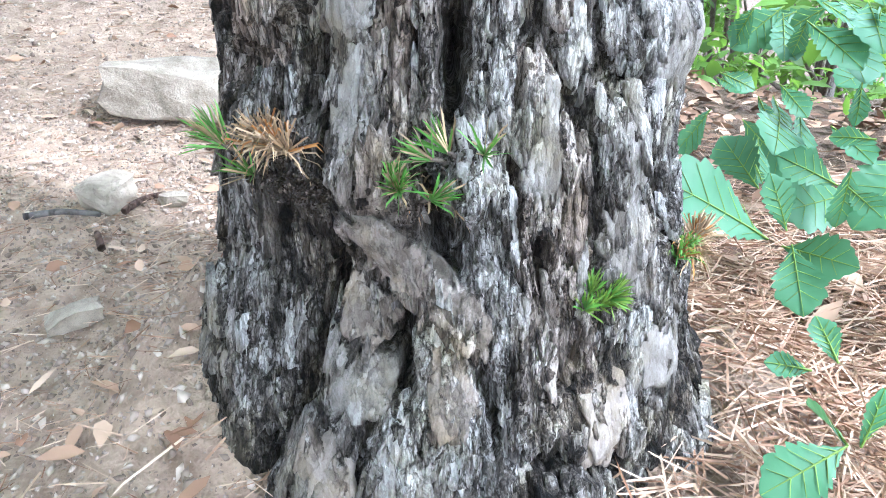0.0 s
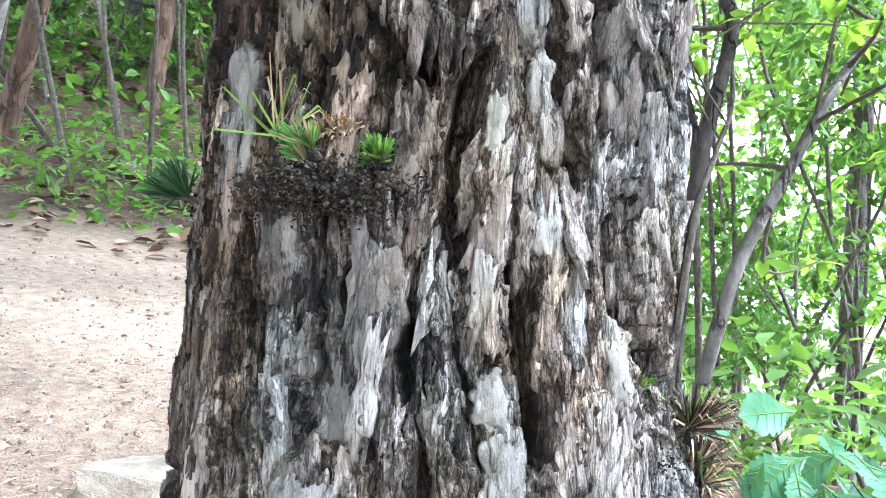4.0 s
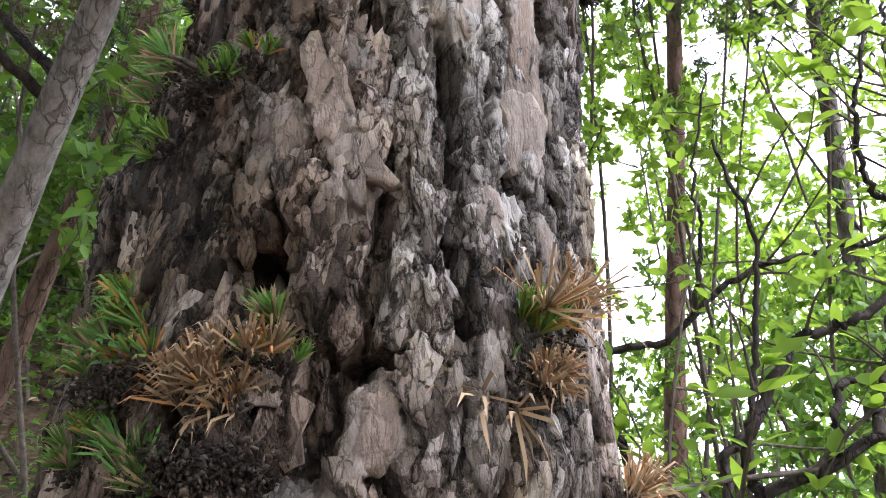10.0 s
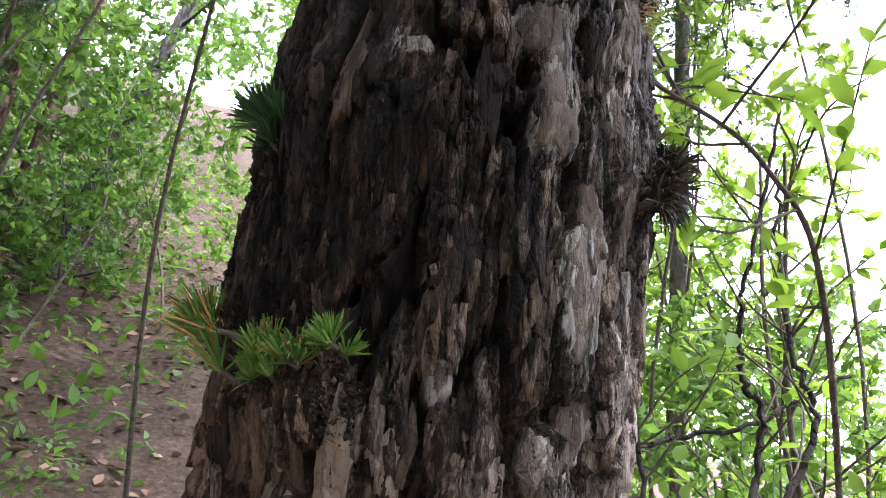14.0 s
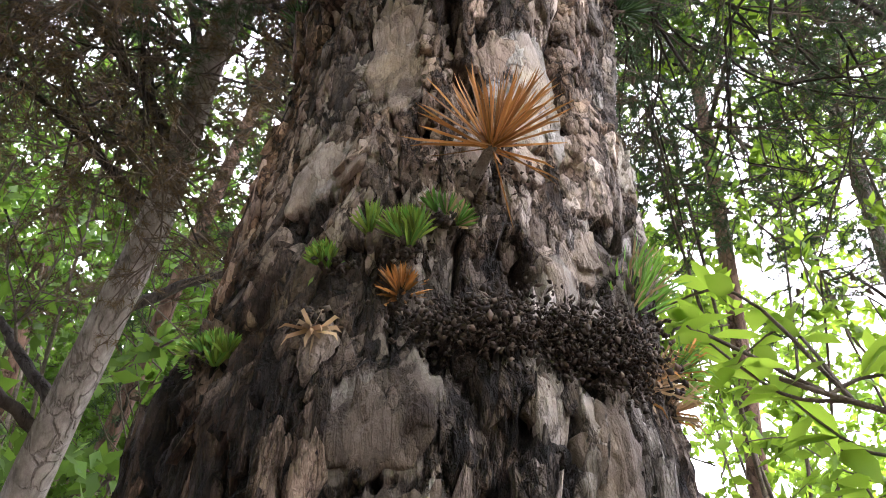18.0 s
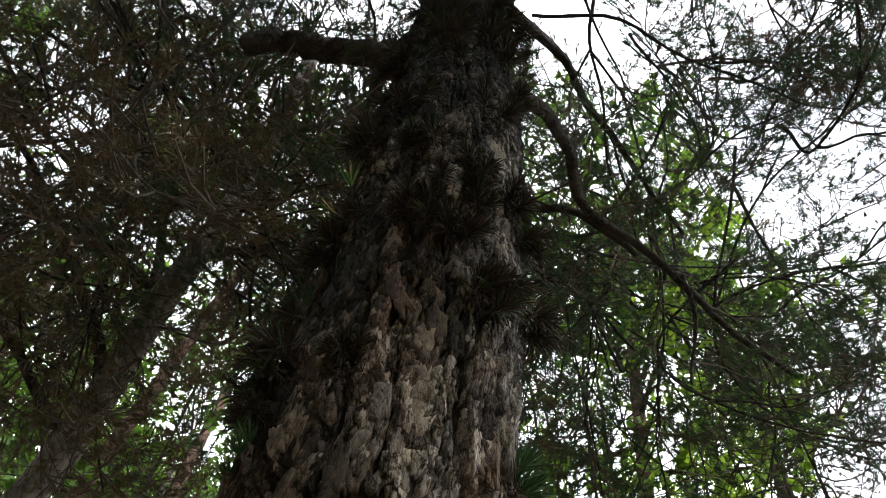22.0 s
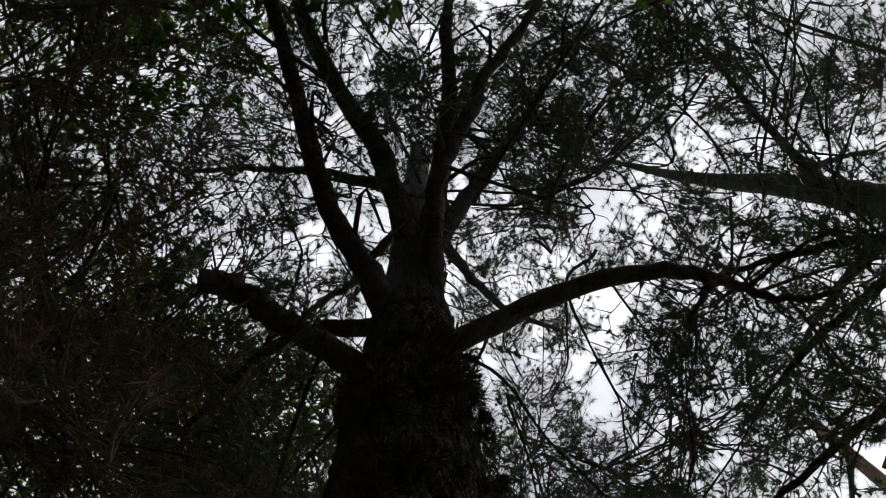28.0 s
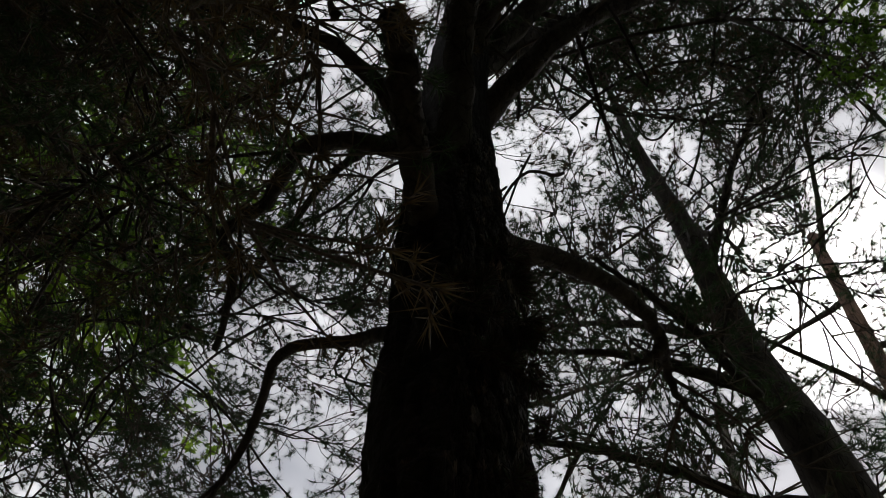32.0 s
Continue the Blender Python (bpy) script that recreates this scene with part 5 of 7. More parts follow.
def put_spray(place, way, size, parent, dry=0.0):
    r = crown_rng
    way = unit(np.asarray(way, float))
    ref = unit(np.cross([0.0, 0.0, 1.0], way) + 1e-6)
    m = Matrix((way, ref, np.cross(way, ref))).transposed().to_4x4()
    m = Matrix.Translation(Vector(place)) @ m @ Matrix.Rotation(r.uniform(-0.9, 0.9), 4, "X") @ Matrix.Scale(size, 4)
    w_, n_ = DRY_SPRAYS[int(r.integers(3))] if r.random() < dry else SPRAYS[int(r.integers(5))]
    ob = child("branchlet", w_, parent)
    ob.matrix_local = m
    child("needles", n_, ob)


def limb(points, r0, r1, parent, mat, sprays=6, from_=0.35, size=0.8, dry=0.0, steps=26):
    """One bent limb with its needled branchlets."""
    r = crown_rng
    p = smooth_path(points, steps)
    p[2:-1] += r.normal(0, 0.12 * r0, (steps - 3, 3))
    along = np.linspace(0, 1, steps)[:, None]
    reach = np.linalg.norm(p[-1] - p[0])
    for k in (2, 5):  # the wood winds
        p += twig_rng.normal(0, 0.035 / k, 3) * reach * np.sin(along * k * np.pi) * (1 if r0 < 0.03 else 0.35)
    bag = Bag()
    bag.tube(p, r0, r1, 8, 0.10, r)
    ob = child("limb", bag.mesh("limb", mat), parent)
    if r0 >= 0.028 and sprays > 3:
        for k in range(3):
            i = int(twig_rng.uniform(0.25, 0.9) * (steps - 2))
            d = unit(unit(p[i + 1] - p[i]) * 0.5 + twig_rng.normal(0, 0.8, 3))
            ln = twig_rng.uniform(0.3, 0.8)
            bare = Bag()
            bare.tube(smooth_path([p[i], p[i] + d * ln * 0.4 + twig_rng.normal(0, 0.07, 3), p[i] + d * ln * 0.75 + twig_rng.normal(0, 0.11, 3), p[i] + d * ln + [0, 0, 0.12]], 9), 0.18 * r0 + 0.002, 0.0018, 5, 0.1, twig_rng)
            child("dead_twig", bare.mesh("dead_twig", mat), ob)
    for k in range(sprays):
        t = from_ + (1 - from_) * (k + r.random()) / max(sprays, 1)
        i = min(int(t * (steps - 1)), steps - 2)
        d = unit(p[i + 1] - p[i])
        put_spray(p[i], d * 0.7 + r.normal(0, 0.7, 3) + [0, 0, 0.3], size * r.uniform(0.6, 1.1), parent, dry)
    return ob


L = LIMB_BARK
limb([(0.13, 0.17, 4.36), (-0.05, 0.14, 4.80), (-0.27, 0.08, 5.10), (-0.63, -0.18, 5.60), (-1.19, -0.61, 6.41), (-1.75, -1.06, 7.04)], 0.050, 0.022, pine, L, 9, 0.35)
limb([(0.20, 0.22, 5.35), (-0.13, 0.0, 5.97), (-0.62, -0.22, 6.34), (-1.15, -0.55, 6.85), (-1.70, -0.82, 7.29)], 0.060, 0.025, pine, L, 9, 0.3)
limb([(0.21, 0.24, 5.30), (0.12, -0.14, 6.01), (-0.04, -0.54, 6.64), (-0.33, -1.03, 7.41)], 0.060, 0.025, pine, L, 9, 0.3)
limb([(0.24, 0.22, 5.4), (0.43, -0.22, 6.42), (0.62, -0.80, 7.43)], 0.050, 0.020, pine, L, 9, 0.3)
limb([(0.24, 0.12, 4.30), (0.50, -0.12, 4.50), (0.74, -0.30, 4.59), (0.92, -0.38, 4.60), (1.06, -0.41, 4.64), (1.16, -0.45, 4.58), (1.30, -0.54, 4.60)], 0.034, 0.008, pine, L, 6, 0.6, 0.7)
limb([(0.92, -0.38, 4.60), (0.90, -0.34, 4.54), (0.87, -0.25, 4.46)], 0.020, 0.006, pine, L, 0)
limb([(0.10, 0.19, 4.10), (-0.06, 0.19, 4.13), (-0.20, 0.19, 4.16), (-0.32, 0.18, 4.17), (-0.39, 0.18, 4.13)], 0.036, 0.030, pine, L, 0)
limb([(-0.23, 0.19, 4.17), (-0.24, 0.19, 4.24)], 0.008, 0.002, pine, L, 0)
limb([(0.24, 0.20, 4.00), (0.34, 0.30, 4.08), (0.43, 0.48, 4.18), (0.55, 0.71, 4.25), (0.76, 0.82, 4.25), (0.95, 0.96, 4.20), (1.10, 1.07, 4.17), (1.34, 1.27, 4.12)], 0.022, 0.009, pine, L, 2, 0.7, 0.5)
limb([(0.90, 0.93, 4.21), (0.93, 1.0, 4.08), (0.90, 1.1, 3.9)], 0.010, 0.004, pine, L, 1, 0.7, 0.4)
limb([(0.26, 0.3, 5.0), (0.57, 0.72, 5.52), (0.75, 0.97, 5.55), (1.0, 1.27, 5.50), (1.3, 1.6, 5.4)], 0.026, 0.010, pine, L, 7, 0.4, 0.7)
limb([(0.10, 0.24, 4.55), (-0.08, 0.48, 4.80), (-0.20, 0.75, 4.96), (-0.3, 1.1, 4.95)], 0.030, 0.012, pine, L, 4, 0.5, 0.7)
limb([(0.15, 0.30, 4.62), (0.13, 0.62, 4.74), (0.35, 0.86, 4.78), (0.46, 1.03, 4.75), (0.65, 1.07, 4.74), (0.87, 1.18, 4.64)], 0.030, 0.012, pine, L, 5, 0.5, 0.6)
limb([(0.24, 0.18, 4.9), (0.10, -0.14, 5.3), (0.11, -0.53, 5.75), (0.2, -1.0, 6.3)], 0.045, 0.02, pine, L, 7, 0.3)
limb([(0.2, 0.25, 6.2), (0.9, 0.6, 6.8), (1.6, 0.7, 7.3)], 0.035, 0.015, pine, L, 7, 0.3)
limb([(0.2, 0.25, 6.5), (0.1, 1.0, 7.0), (-0.2, 1.8, 7.4)], 0.035, 0.015, pine, L, 7, 0.3)
limb([(0.2, 0.25, 7.0), (-0.7, 0.7, 7.5), (-1.3, 1.1, 7.8)], 0.03, 0.015, pine, L, 7, 0.3)


# ---- other trees ----
def stem(points, r0, r1, mat, parent, sides=16):
    bag = Bag()
    p = smooth_path(points, 60)
    bag.tube(p, r0, r1, sides, 0.05, crown_rng)
    return child("trunk", bag.mesh("trunk", mat, True), parent)


def needle_crown(parent, centre, size, count=9, dry=0.2, mat=None, hub=(0.2, 0.3, 5.0)):
    """A forked branch in a pine's crown, reaching out from the tree, with its branchlets."""
    r = crown_rng
    c = np.asarray(centre)
    out = unit(unit(c - np.asarray(hub)) + r.normal(0, 0.35, 3) * [1, 1, 0.5])
    bow = r.normal(0, 0.24 * size, 3)
    main = [c - out * size * 0.85 - bow, c - out * size * 0.4 + 0.4 * bow, c + out * size * 0.3 + 0.5 * bow, c + out * size + [0, 0, 0.15 * size]]
    p = smooth_path(main, 20)
    limb(main, 0.010, 0.0035, parent, mat or L, 0, steps=20)
    paths = [p]
    for at in (7, 11):
        d = unit(p[at + 1] - p[at])
        side = unit(np.cross(d, r.normal(size=3)))
        q = [p[at], p[at] + (d * 0.4 + side * 0.22) * size, p[at] + (d * 0.75 + side * 0.6 + [0, 0, 0.1]) * size]
        limb(q, 0.007, 0.0025, parent, mat or L, 0, steps=12)
        paths.append(smooth_path(q, 12))
    for j in range(int(0.9 * count + 0.5)):
        w = paths[j % 3]
        i = int(r.uniform(0.3, 0.98) * (len(w) - 1))
        put_spray(w[i], w[i + 1] - w[i] + r.normal(0, 0.05 * size, 3), r.uniform(0.55, 0.95) * min(size, 1.0), parent, dry)


def pine_at(points, r0, r1, mat, label):
    t = tagged(new("pine_tree"), label, "tree")
    stem(points, r0, r1, mat, t)
    return t


grey_pine = pine_at([(-3.3, 3.7, 0.7), (-2.6, 3.0, 2.05), (-1.95, 2.45, 3.4), (-1.55, 2.2, 4.4), (-1.2, 1.75, 4.9), (-1.0, 1.6, 5.6), (-0.9, 1.5, 7.5)], 0.105, 0.05, PALE_BARK, "grey leaning pine with many dead side branches")
red_pine = pine_at([(1.27, 5.4, -0.9), (1.52, 5.33, 2.2), (1.82, 5.25, 4.8), (2.12, 5.16, 8.2), (2.3, 5.1, 11.0)], 0.095, 0.05, RED_BARK, "slim pine with reddish upper bark")
lean_pine = pine_at([(2.9, -2.2, 0.0), (2.62, -1.42, 4.9), (2.65, -1.15, 6.3), (2.41, -0.94, 7.3), (2.18, -0.66, 8.4), (1.81, -0.42, 9.5)], 0.19, 0.012, LIMB_BARK, "large dark pine leaning over the path")
for a, b in (((2.64, -1.25, 5.7), (1.7, -0.2, 6.2)), ((2.6, -1.1, 6.4), (3.3, 0.3, 7.4)), ((2.5, -1.0, 6.9), (1.4, -1.5, 7.8)), ((2.65, -1.2, 6.0), (2.4, 0.4, 6.2)), ((2.62, -1.4, 5.0), (2.1, 0.6, 5.3)), ((2.4, -0.9, 7.4), (3.4, -1.6, 8.4)), ((2.62, -1.4, 5.2), (3.6, -0.4, 5.6))):
    a, b = np.array(a), np.array(b)
    limb([a, (a + b) / 2 + [0, 0, 0.15], b], 0.04, 0.012, lean_pine, L, 9, 0.25, 0.9, 0.1)
for a, b in (((-1.95, 2.45, 3.4), (-2.9, 1.5, 4.1)), ((-1.8, 2.3, 3.9), (-1.1, 3.1, 4.6)), ((-1.55, 2.2, 4.4), (-2.6, 1.7, 5.2)), ((-1.4, 2.0, 4.6), (-2.2, 0.9, 5.6)), ((-1.2, 1.75, 4.9), (-2.3, 2.2, 5.9)), ((-1.1, 1.7, 5.2), (-0.6, 2.4, 5.8)), ((-1.0, 1.6, 5.6), (-1.9, 0.9, 6.4)), ((-1.0, 1.6, 5.9), (-2.0, 1.8, 6.8)), ((-1.25, 1.8, 4.85), (-1.75, 1.9, 6.2)), ((-1.9, 2.4, 3.5), (-3.0, 2.6, 4.4))):
    a, b = np.array(a), np.array(b)
    limb([a, (a + b) / 2 + [0, 0, 0.12], b], 0.032, 0.008, grey_pine, L, 8, 0.3, 0.75, 0.7)
for k in range(12):
    a = k * 2.4
    z = 6.6 + 0.34 * k
    x0, y0 = 2.0 + 0.03 * k, 5.2
    limb([(x0, y0, z), (x0 + 0.8 * np.cos(a), y0 + 0.8 * np.sin(a), z + 0.1), (x0 + 1.8 * np.cos(a), y0 + 1.8 * np.sin(a), z + 0.35)], 0.03, 0.01, red_pine, L, 5, 0.3, 1.3, 0.3)


def far_trunk(a, b, r, mat=None):
    """A straight trunk far off: it runs on down into the ground and up into the canopy."""
    a, b = np.array(a), np.array(b)
    d = unit(b - a)
    foot = a - d * max(0.0, (a[2] - float(ground_height(a[0], a[1]))) / max(d[2], 0.3) + 0.2)
    top = b + d * 4.0
    t = tagged(new("forest_tree"), "straight slender tree trunk in the wood", "tree", "trees of the wood")
    stem([foot, a, b, top], r * 1.15, r * 0.7, mat or (RED_BARK if crown_rng.random() < 0.35 else GREY_BARK), t, 10)
    for k in range(5):
        q = a + (top - a) * crown_rng.uniform(0.1, 0.9)
        w = unit(crown_rng.normal(size=3) * [1, 1, 0.2] + [0, 0, 0.25]) * crown_rng.uniform(0.5, 1.3)
        limb([q, q + w * 0.5 + [0, 0, 0.05], q + w], 0.22 * r, 0.05 * r, t, L, 1 if k > 2 else 0, 0.5, 1.2, 0.3, 10)
    return t


wood = []


def far(a, b, r, mat=None):
    wood.append(far_trunk(a, b, r, mat))


far((-3.18, 4.31, 2.57), (-2.65, 4.34, 5.42), 0.075, RED_BARK)
far((-3.46, 6.61, 1.81), (-3.24, 7.00, 5.54), 0.098)
far((-3.68, 7.61, 2.05), (-2.97, 7.91, 6.32), 0.095)
far((-3.77, 8.66, 1.88), (-2.90, 9.01, 5.06), 0.118)
far((-4.33, 8.18, 2.83), (-4.18, 7.77, 4.32), 0.100)
far((-4.09, 8.34, 2.66), (-3.99, 8.35, 4.57), 0.094)
far((-6.03, 9.23, 4.10), (-5.91, 9.03, 4.84), 0.065)
far((3.14, 5.71, 1.19), (3.16, 5.39, 3.89), 0.091)
far((-4.39, 4.89, 6.18), (-4.28, 4.69, 7.43), 0.076)


# needled crowns overhead, each given to the nearest pine
PINES = [(pine, Vector((0.2, 0.2, 6.0))), (grey_pine, Vector((-1.3, 1.7, 5.6))), (lean_pine, Vector((2.4, -0.9, 7.0))), (red_pine, Vector((1.1, 2.2, 6.0)))]


def dense_crown(x, y, z, size, count):
    global crown_rng
    crown_rng = np.random.default_rng(int(1000 * abs(3 * x + 7 * y + 11 * z)))
    owner, hub = min(PINES, key=lambda q: (q[1] - Vector((x, y, z))).length)
    needle_crown(owner, (x, y, z), size, count, 0.8 if owner is grey_pine else 0.14, hub=hub)


def crown_at(x, y, z, size):
    dense_crown(x, y, z, size, 7 if x > 1.5 else 9)


crown_at(-1.51, 1.57, 5.58, 0.8)
crown_at(-2.08, 2.14, 5.34, 0.8)
crown_at(-1.48, 1.58, 6.56, 0.9)
crown_at(-2.00, 1.36, 6.43, 0.9)
crown_at(-1.37, 1.82, 7.07, 0.8)
crown_at(-1.48, 2.21, 6.16, 0.9)
crown_at(-1.91, 1.72, 6.30, 0.9)
crown_at(2.35, 1.89, 7.38, 0.8)
crown_at(2.04, 0.70, 6.27, 0.9)
crown_at(2.23, 2.25, 7.26, 0.9)
crown_at(2.50, 2.12, 5.90, 0.8)
crown_at(2.00, -0.27, 6.55, 1.0)
crown_at(2.19, 0.76, 6.22, 1.0)
crown_at(1.92, 1.42, 7.80, 1.0)
crown_at(1.22, 0.20, 8.30, 1.0)
crown_at(0.51, -0.42, 8.44, 1.0)
crown_at(-0.54, -0.40, 7.89, 1.0)
crown_at(-1.02, 0.52, 8.20, 1.0)
crown_at(-1.48, 0.49, 7.01, 0.9)
crown_at(-0.18, -0.90, 8.44, 1.0)
crown_at(1.77, -0.78, 8.24, 1.0)
crown_at(1.12, 1.34, 8.56, 0.8)
crown_at(1.76, -1.56, 6.92, 1.0)
crown_at(2.34, 0.96, 7.07, 1.0)
crown_at(-0.85, 0.47, 8.34, 0.9)
crown_at(-0.42, 1.95, 6.78, 0.9)
crown_at(1.71, -1.52, 7.43, 1.0)
crown_at(0.36, 1.85, 6.88, 0.9)
crown_at(-0.48, 1.40, 6.06, 0.9)
crown_at(2.19, -1.34, 7.86, 1.0)
crown_at(3.16, -1.80, 6.99, 1.0)
crown_at(2.25, 1.81, 6.26, 0.9)
crown_at(1.70, 1.60, 6.77, 0.8)
crown_at(1.48, 2.17, 5.93, 0.9)
crown_at(0.35, 1.88, 5.42, 0.8)
crown_at(1.18, 2.02, 8.03, 0.9)
crown_at(1.39, 3.27, 6.85, 0.8)
crown_at(1.56, 3.37, 6.63, 0.8)
crown_at(-2.32, 2.08, 5.83, 0.9)
crown_at(-3.63, 3.59, 5.48, 1.0)
crown_at(-2.00, 1.86, 5.50, 0.9)
crown_at(-1.92, 2.36, 5.88, 0.8)
crown_at(-1.64, 1.29, 5.41, 0.8)
crown_at(-1.49, 2.16, 6.85, 0.9)
crown_at(-1.67, 1.59, 6.46, 0.9)
crown_at(-2.20, 2.58, 5.42, 0.9)
crown_at(-1.37, 2.06, 6.33, 0.8)
crown_at(-2.03, 1.24, 6.47, 0.9)
crown_at(-1.48, 2.45, 7.27, 0.8)
crown_at(-1.57, 2.05, 6.24, 0.9)
crown_at(-0.04, 1.87, 5.68, 0.9)
crown_at(0.07, 1.76, 5.76, 0.9)
crown_at(0.73, 2.36, 5.36, 0.9)
crown_at(-1.13, 1.27, 6.46, 0.9)
crown_at(1.77, 2.25, 5.13, 0.9)


dense_crown(-1.46, 0.42, 5.41, 0.8, 10)
dense_crown(-0.98, 0.45, 4.53, 0.8, 10)
dense_crown(-1.07, 0.65, 4.55, 0.8, 10)
dense_crown(-1.09, 0.79, 5.29, 0.8, 10)
dense_crown(-1.17, 0.54, 4.62, 0.8, 10)
dense_crown(-1.36, 1.07, 4.89, 0.8, 10)
dense_crown(-1.26, 1.40, 4.59, 0.8, 10)
dense_crown(-0.97, 0.68, 5.20, 0.8, 10)
dense_crown(-1.00, 1.12, 4.98, 0.8, 10)
dense_crown(1.79, 0.70, 5.39, 0.8, 6)
dense_crown(0.59, -0.60, 6.89, 0.8, 6)
dense_crown(0.85, 0.99, 5.52, 0.8, 6)
dense_crown(1.69, -1.03, 5.62, 0.8, 6)
dense_crown(1.36, 0.27, 5.86, 0.8, 6)
dense_crown(-0.32, 0.55, 6.81, 0.8, 6)
dense_crown(0.90, -0.86, 6.55, 0.8, 6)
dense_crown(1.75, -0.22, 6.28, 0.8, 6)
dense_crown(1.40, 1.38, 5.47, 0.8, 6)
dense_crown(1.11, 0.71, 5.48, 0.8, 6)
dense_crown(1.90, 1.65, 5.11, 0.8, 6)
dense_crown(0.06, 3.31, 6.87, 1.15, 5)
dense_crown(0.95, 3.91, 6.92, 1.15, 5)
dense_crown(0.94, 2.77, 5.38, 1.15, 5)
dense_crown(2.75, 4.18, 5.43, 1.15, 5)
dense_crown(0.22, 3.12, 7.25, 1.15, 5)
dense_crown(0.69, 2.85, 6.19, 1.15, 5)
dense_crown(1.95, 3.72, 6.77, 1.15, 5)
dense_crown(2.33, 3.36, 5.91, 1.15, 5)
dense_crown(0.32, 2.60, 7.02, 1.15, 5)
dense_crown(0.57, 2.17, 6.19, 1.15, 5)
dense_crown(1.29, 2.47, 5.78, 1.15, 5)
dense_crown(2.22, 3.03, 6.06, 1.15, 5)
dense_crown(3.10, 3.22, 6.03, 1.15, 5)
dense_crown(0.21, 1.95, 6.74, 1.15, 5)
dense_crown(0.90, 2.19, 6.56, 1.15, 5)
dense_crown(1.86, 2.78, 6.70, 1.15, 5)
dense_crown(2.50, 2.69, 6.42, 1.15, 5)
dense_crown(2.17, 2.29, 5.28, 1.15, 5)
dense_crown(-0.79, 1.12, 4.92, 0.8, 5)
dense_crown(-0.83, 1.69, 5.39, 0.8, 5)
dense_crown(-0.70, 1.33, 5.64, 0.8, 5)
dense_crown(-0.73, 1.83, 5.36, 0.75, 5)
dense_crown(-0.56, 1.84, 5.12, 0.75, 5)
dense_crown(-0.36, 1.61, 4.64, 0.75, 5)
dense_crown(-0.43, 1.54, 5.31, 0.75, 5)
dense_crown(-0.07, 1.99, 5.24, 0.75, 5)
dense_crown(-0.17, 1.48, 5.49, 0.75, 5)
dense_crown(0.14, 1.57, 5.18, 0.75, 5)
dense_crown(0.13, 1.29, 4.68, 0.75, 5)
dense_crown(0.42, 1.50, 5.51, 0.75, 5)
dense_crown(0.40, 1.33, 4.86, 0.75, 5)
dense_crown(2.27, -1.85, 7.65, 0.90, 5)
dense_crown(1.66, -2.08, 7.91, 0.90, 5)
dense_crown(2.85, -1.61, 7.72, 0.80, 4)
dense_crown(3.19, -1.97, 6.90, 0.80, 4)
dense_crown(0.88, 2.49, 6.01, 1.00, 6)
dense_crown(0.51, 2.68, 5.40, 1.00, 7)
dense_crown(0.92, 2.41, 5.79, 0.90, 6)
dense_crown(2.21, 2.96, 5.34, 1.10, 6)
dense_crown(2.46, 2.54, 5.85, 0.95, 6)
dense_crown(1.74, 3.05, 5.70, 1.10, 6)
dense_crown(1.21, 2.75, 5.63, 1.10, 6)
dense_crown(1.79, 2.60, 6.01, 0.90, 5)
dense_crown(1.51, -1.22, 8.22, 0.90, 6)
dense_crown(1.25, -0.25, 8.43, 0.90, 6)
dense_crown(-1.36, 1.10, 4.60, 0.75, 5)
dense_crown(-1.32, 1.71, 4.54, 0.75, 5)
dense_crown(-0.97, 1.58, 4.74, 0.75, 5)
dense_crown(-0.77, 1.33, 4.96, 0.75, 5)
dense_crown(-0.64, 1.99, 4.87, 0.75, 5)
dense_crown(-1.42, 1.57, 4.64, 0.75, 4)
dense_crown(-1.78, -0.71, 6.02, 0.9, 9)
dense_crown(-1.11, -0.50, 5.23, 0.9, 9)
dense_crown(-1.13, -0.69, 6.02, 0.9, 9)
dense_crown(-1.50, -0.23, 5.55, 0.9, 9)
dense_crown(-1.28, -0.17, 5.93, 0.9, 9)
dense_crown(-0.70, 0.99, 4.71, 0.70, 5)
dense_crown(-0.62, 1.03, 4.99, 0.70, 4)
dense_crown(0.46, -0.20, 6.16, 0.85, 5)
dense_crown(1.03, -0.72, 6.53, 0.85, 5)
dense_crown(0.40, -0.94, 5.87, 0.85, 5)
dense_crown(0.87, -1.38, 6.20, 0.85, 5)


# ---- broad-leaved trees and bushes ----
def leaf_mass(seed, leaf, count):
    """A loose clump of twigs and leaves, one metre in radius."""
    r = np.random.default_rng(seed)
    wood_, green = Bag(), Bag()
    for k in range(count // 22):
        c = unit(r.normal(size=3)) * r.uniform(0.15, 1.0) ** 0.6 * [1, 1, 0.8]
        d = unit(c + r.normal(0, 0.5, 3) + [0, 0, 0.15])
        ln = r.uniform(0.25, 0.5)
        p = smooth_path([c - d * ln / 2, c + r.normal(0, 0.03, 3), c + d * ln / 2], 3)
        wood_.tube(p, 0.006, 0.002, 3)
        m = 22
        t = r.uniform(0, 1, (m, 1))
        b = p[0] + (p[-1] - p[0]) * t
        w = unit(d * 0.5 + r.normal(0, 0.8, (m, 3)) + [0, 0, -0.1])
        green.small_leaves(b, w, r.normal(0, 0.5, (m, 3)) + [0, 0, 1], r.uniform(0.6, 1.2, m) * leaf, r.uniform(0.4, 0.65, m) * leaf)
    return wood_.mesh("twig_spray", TWIG), green


MASSES = []
for k in range(6):
    w_, g_ = leaf_mass(80 + k, 0.105, 620)
    MASSES.append((w_, g_.mesh("foliage", BRIGHT_LEAF if k < 3 else FOREST_LEAF)))


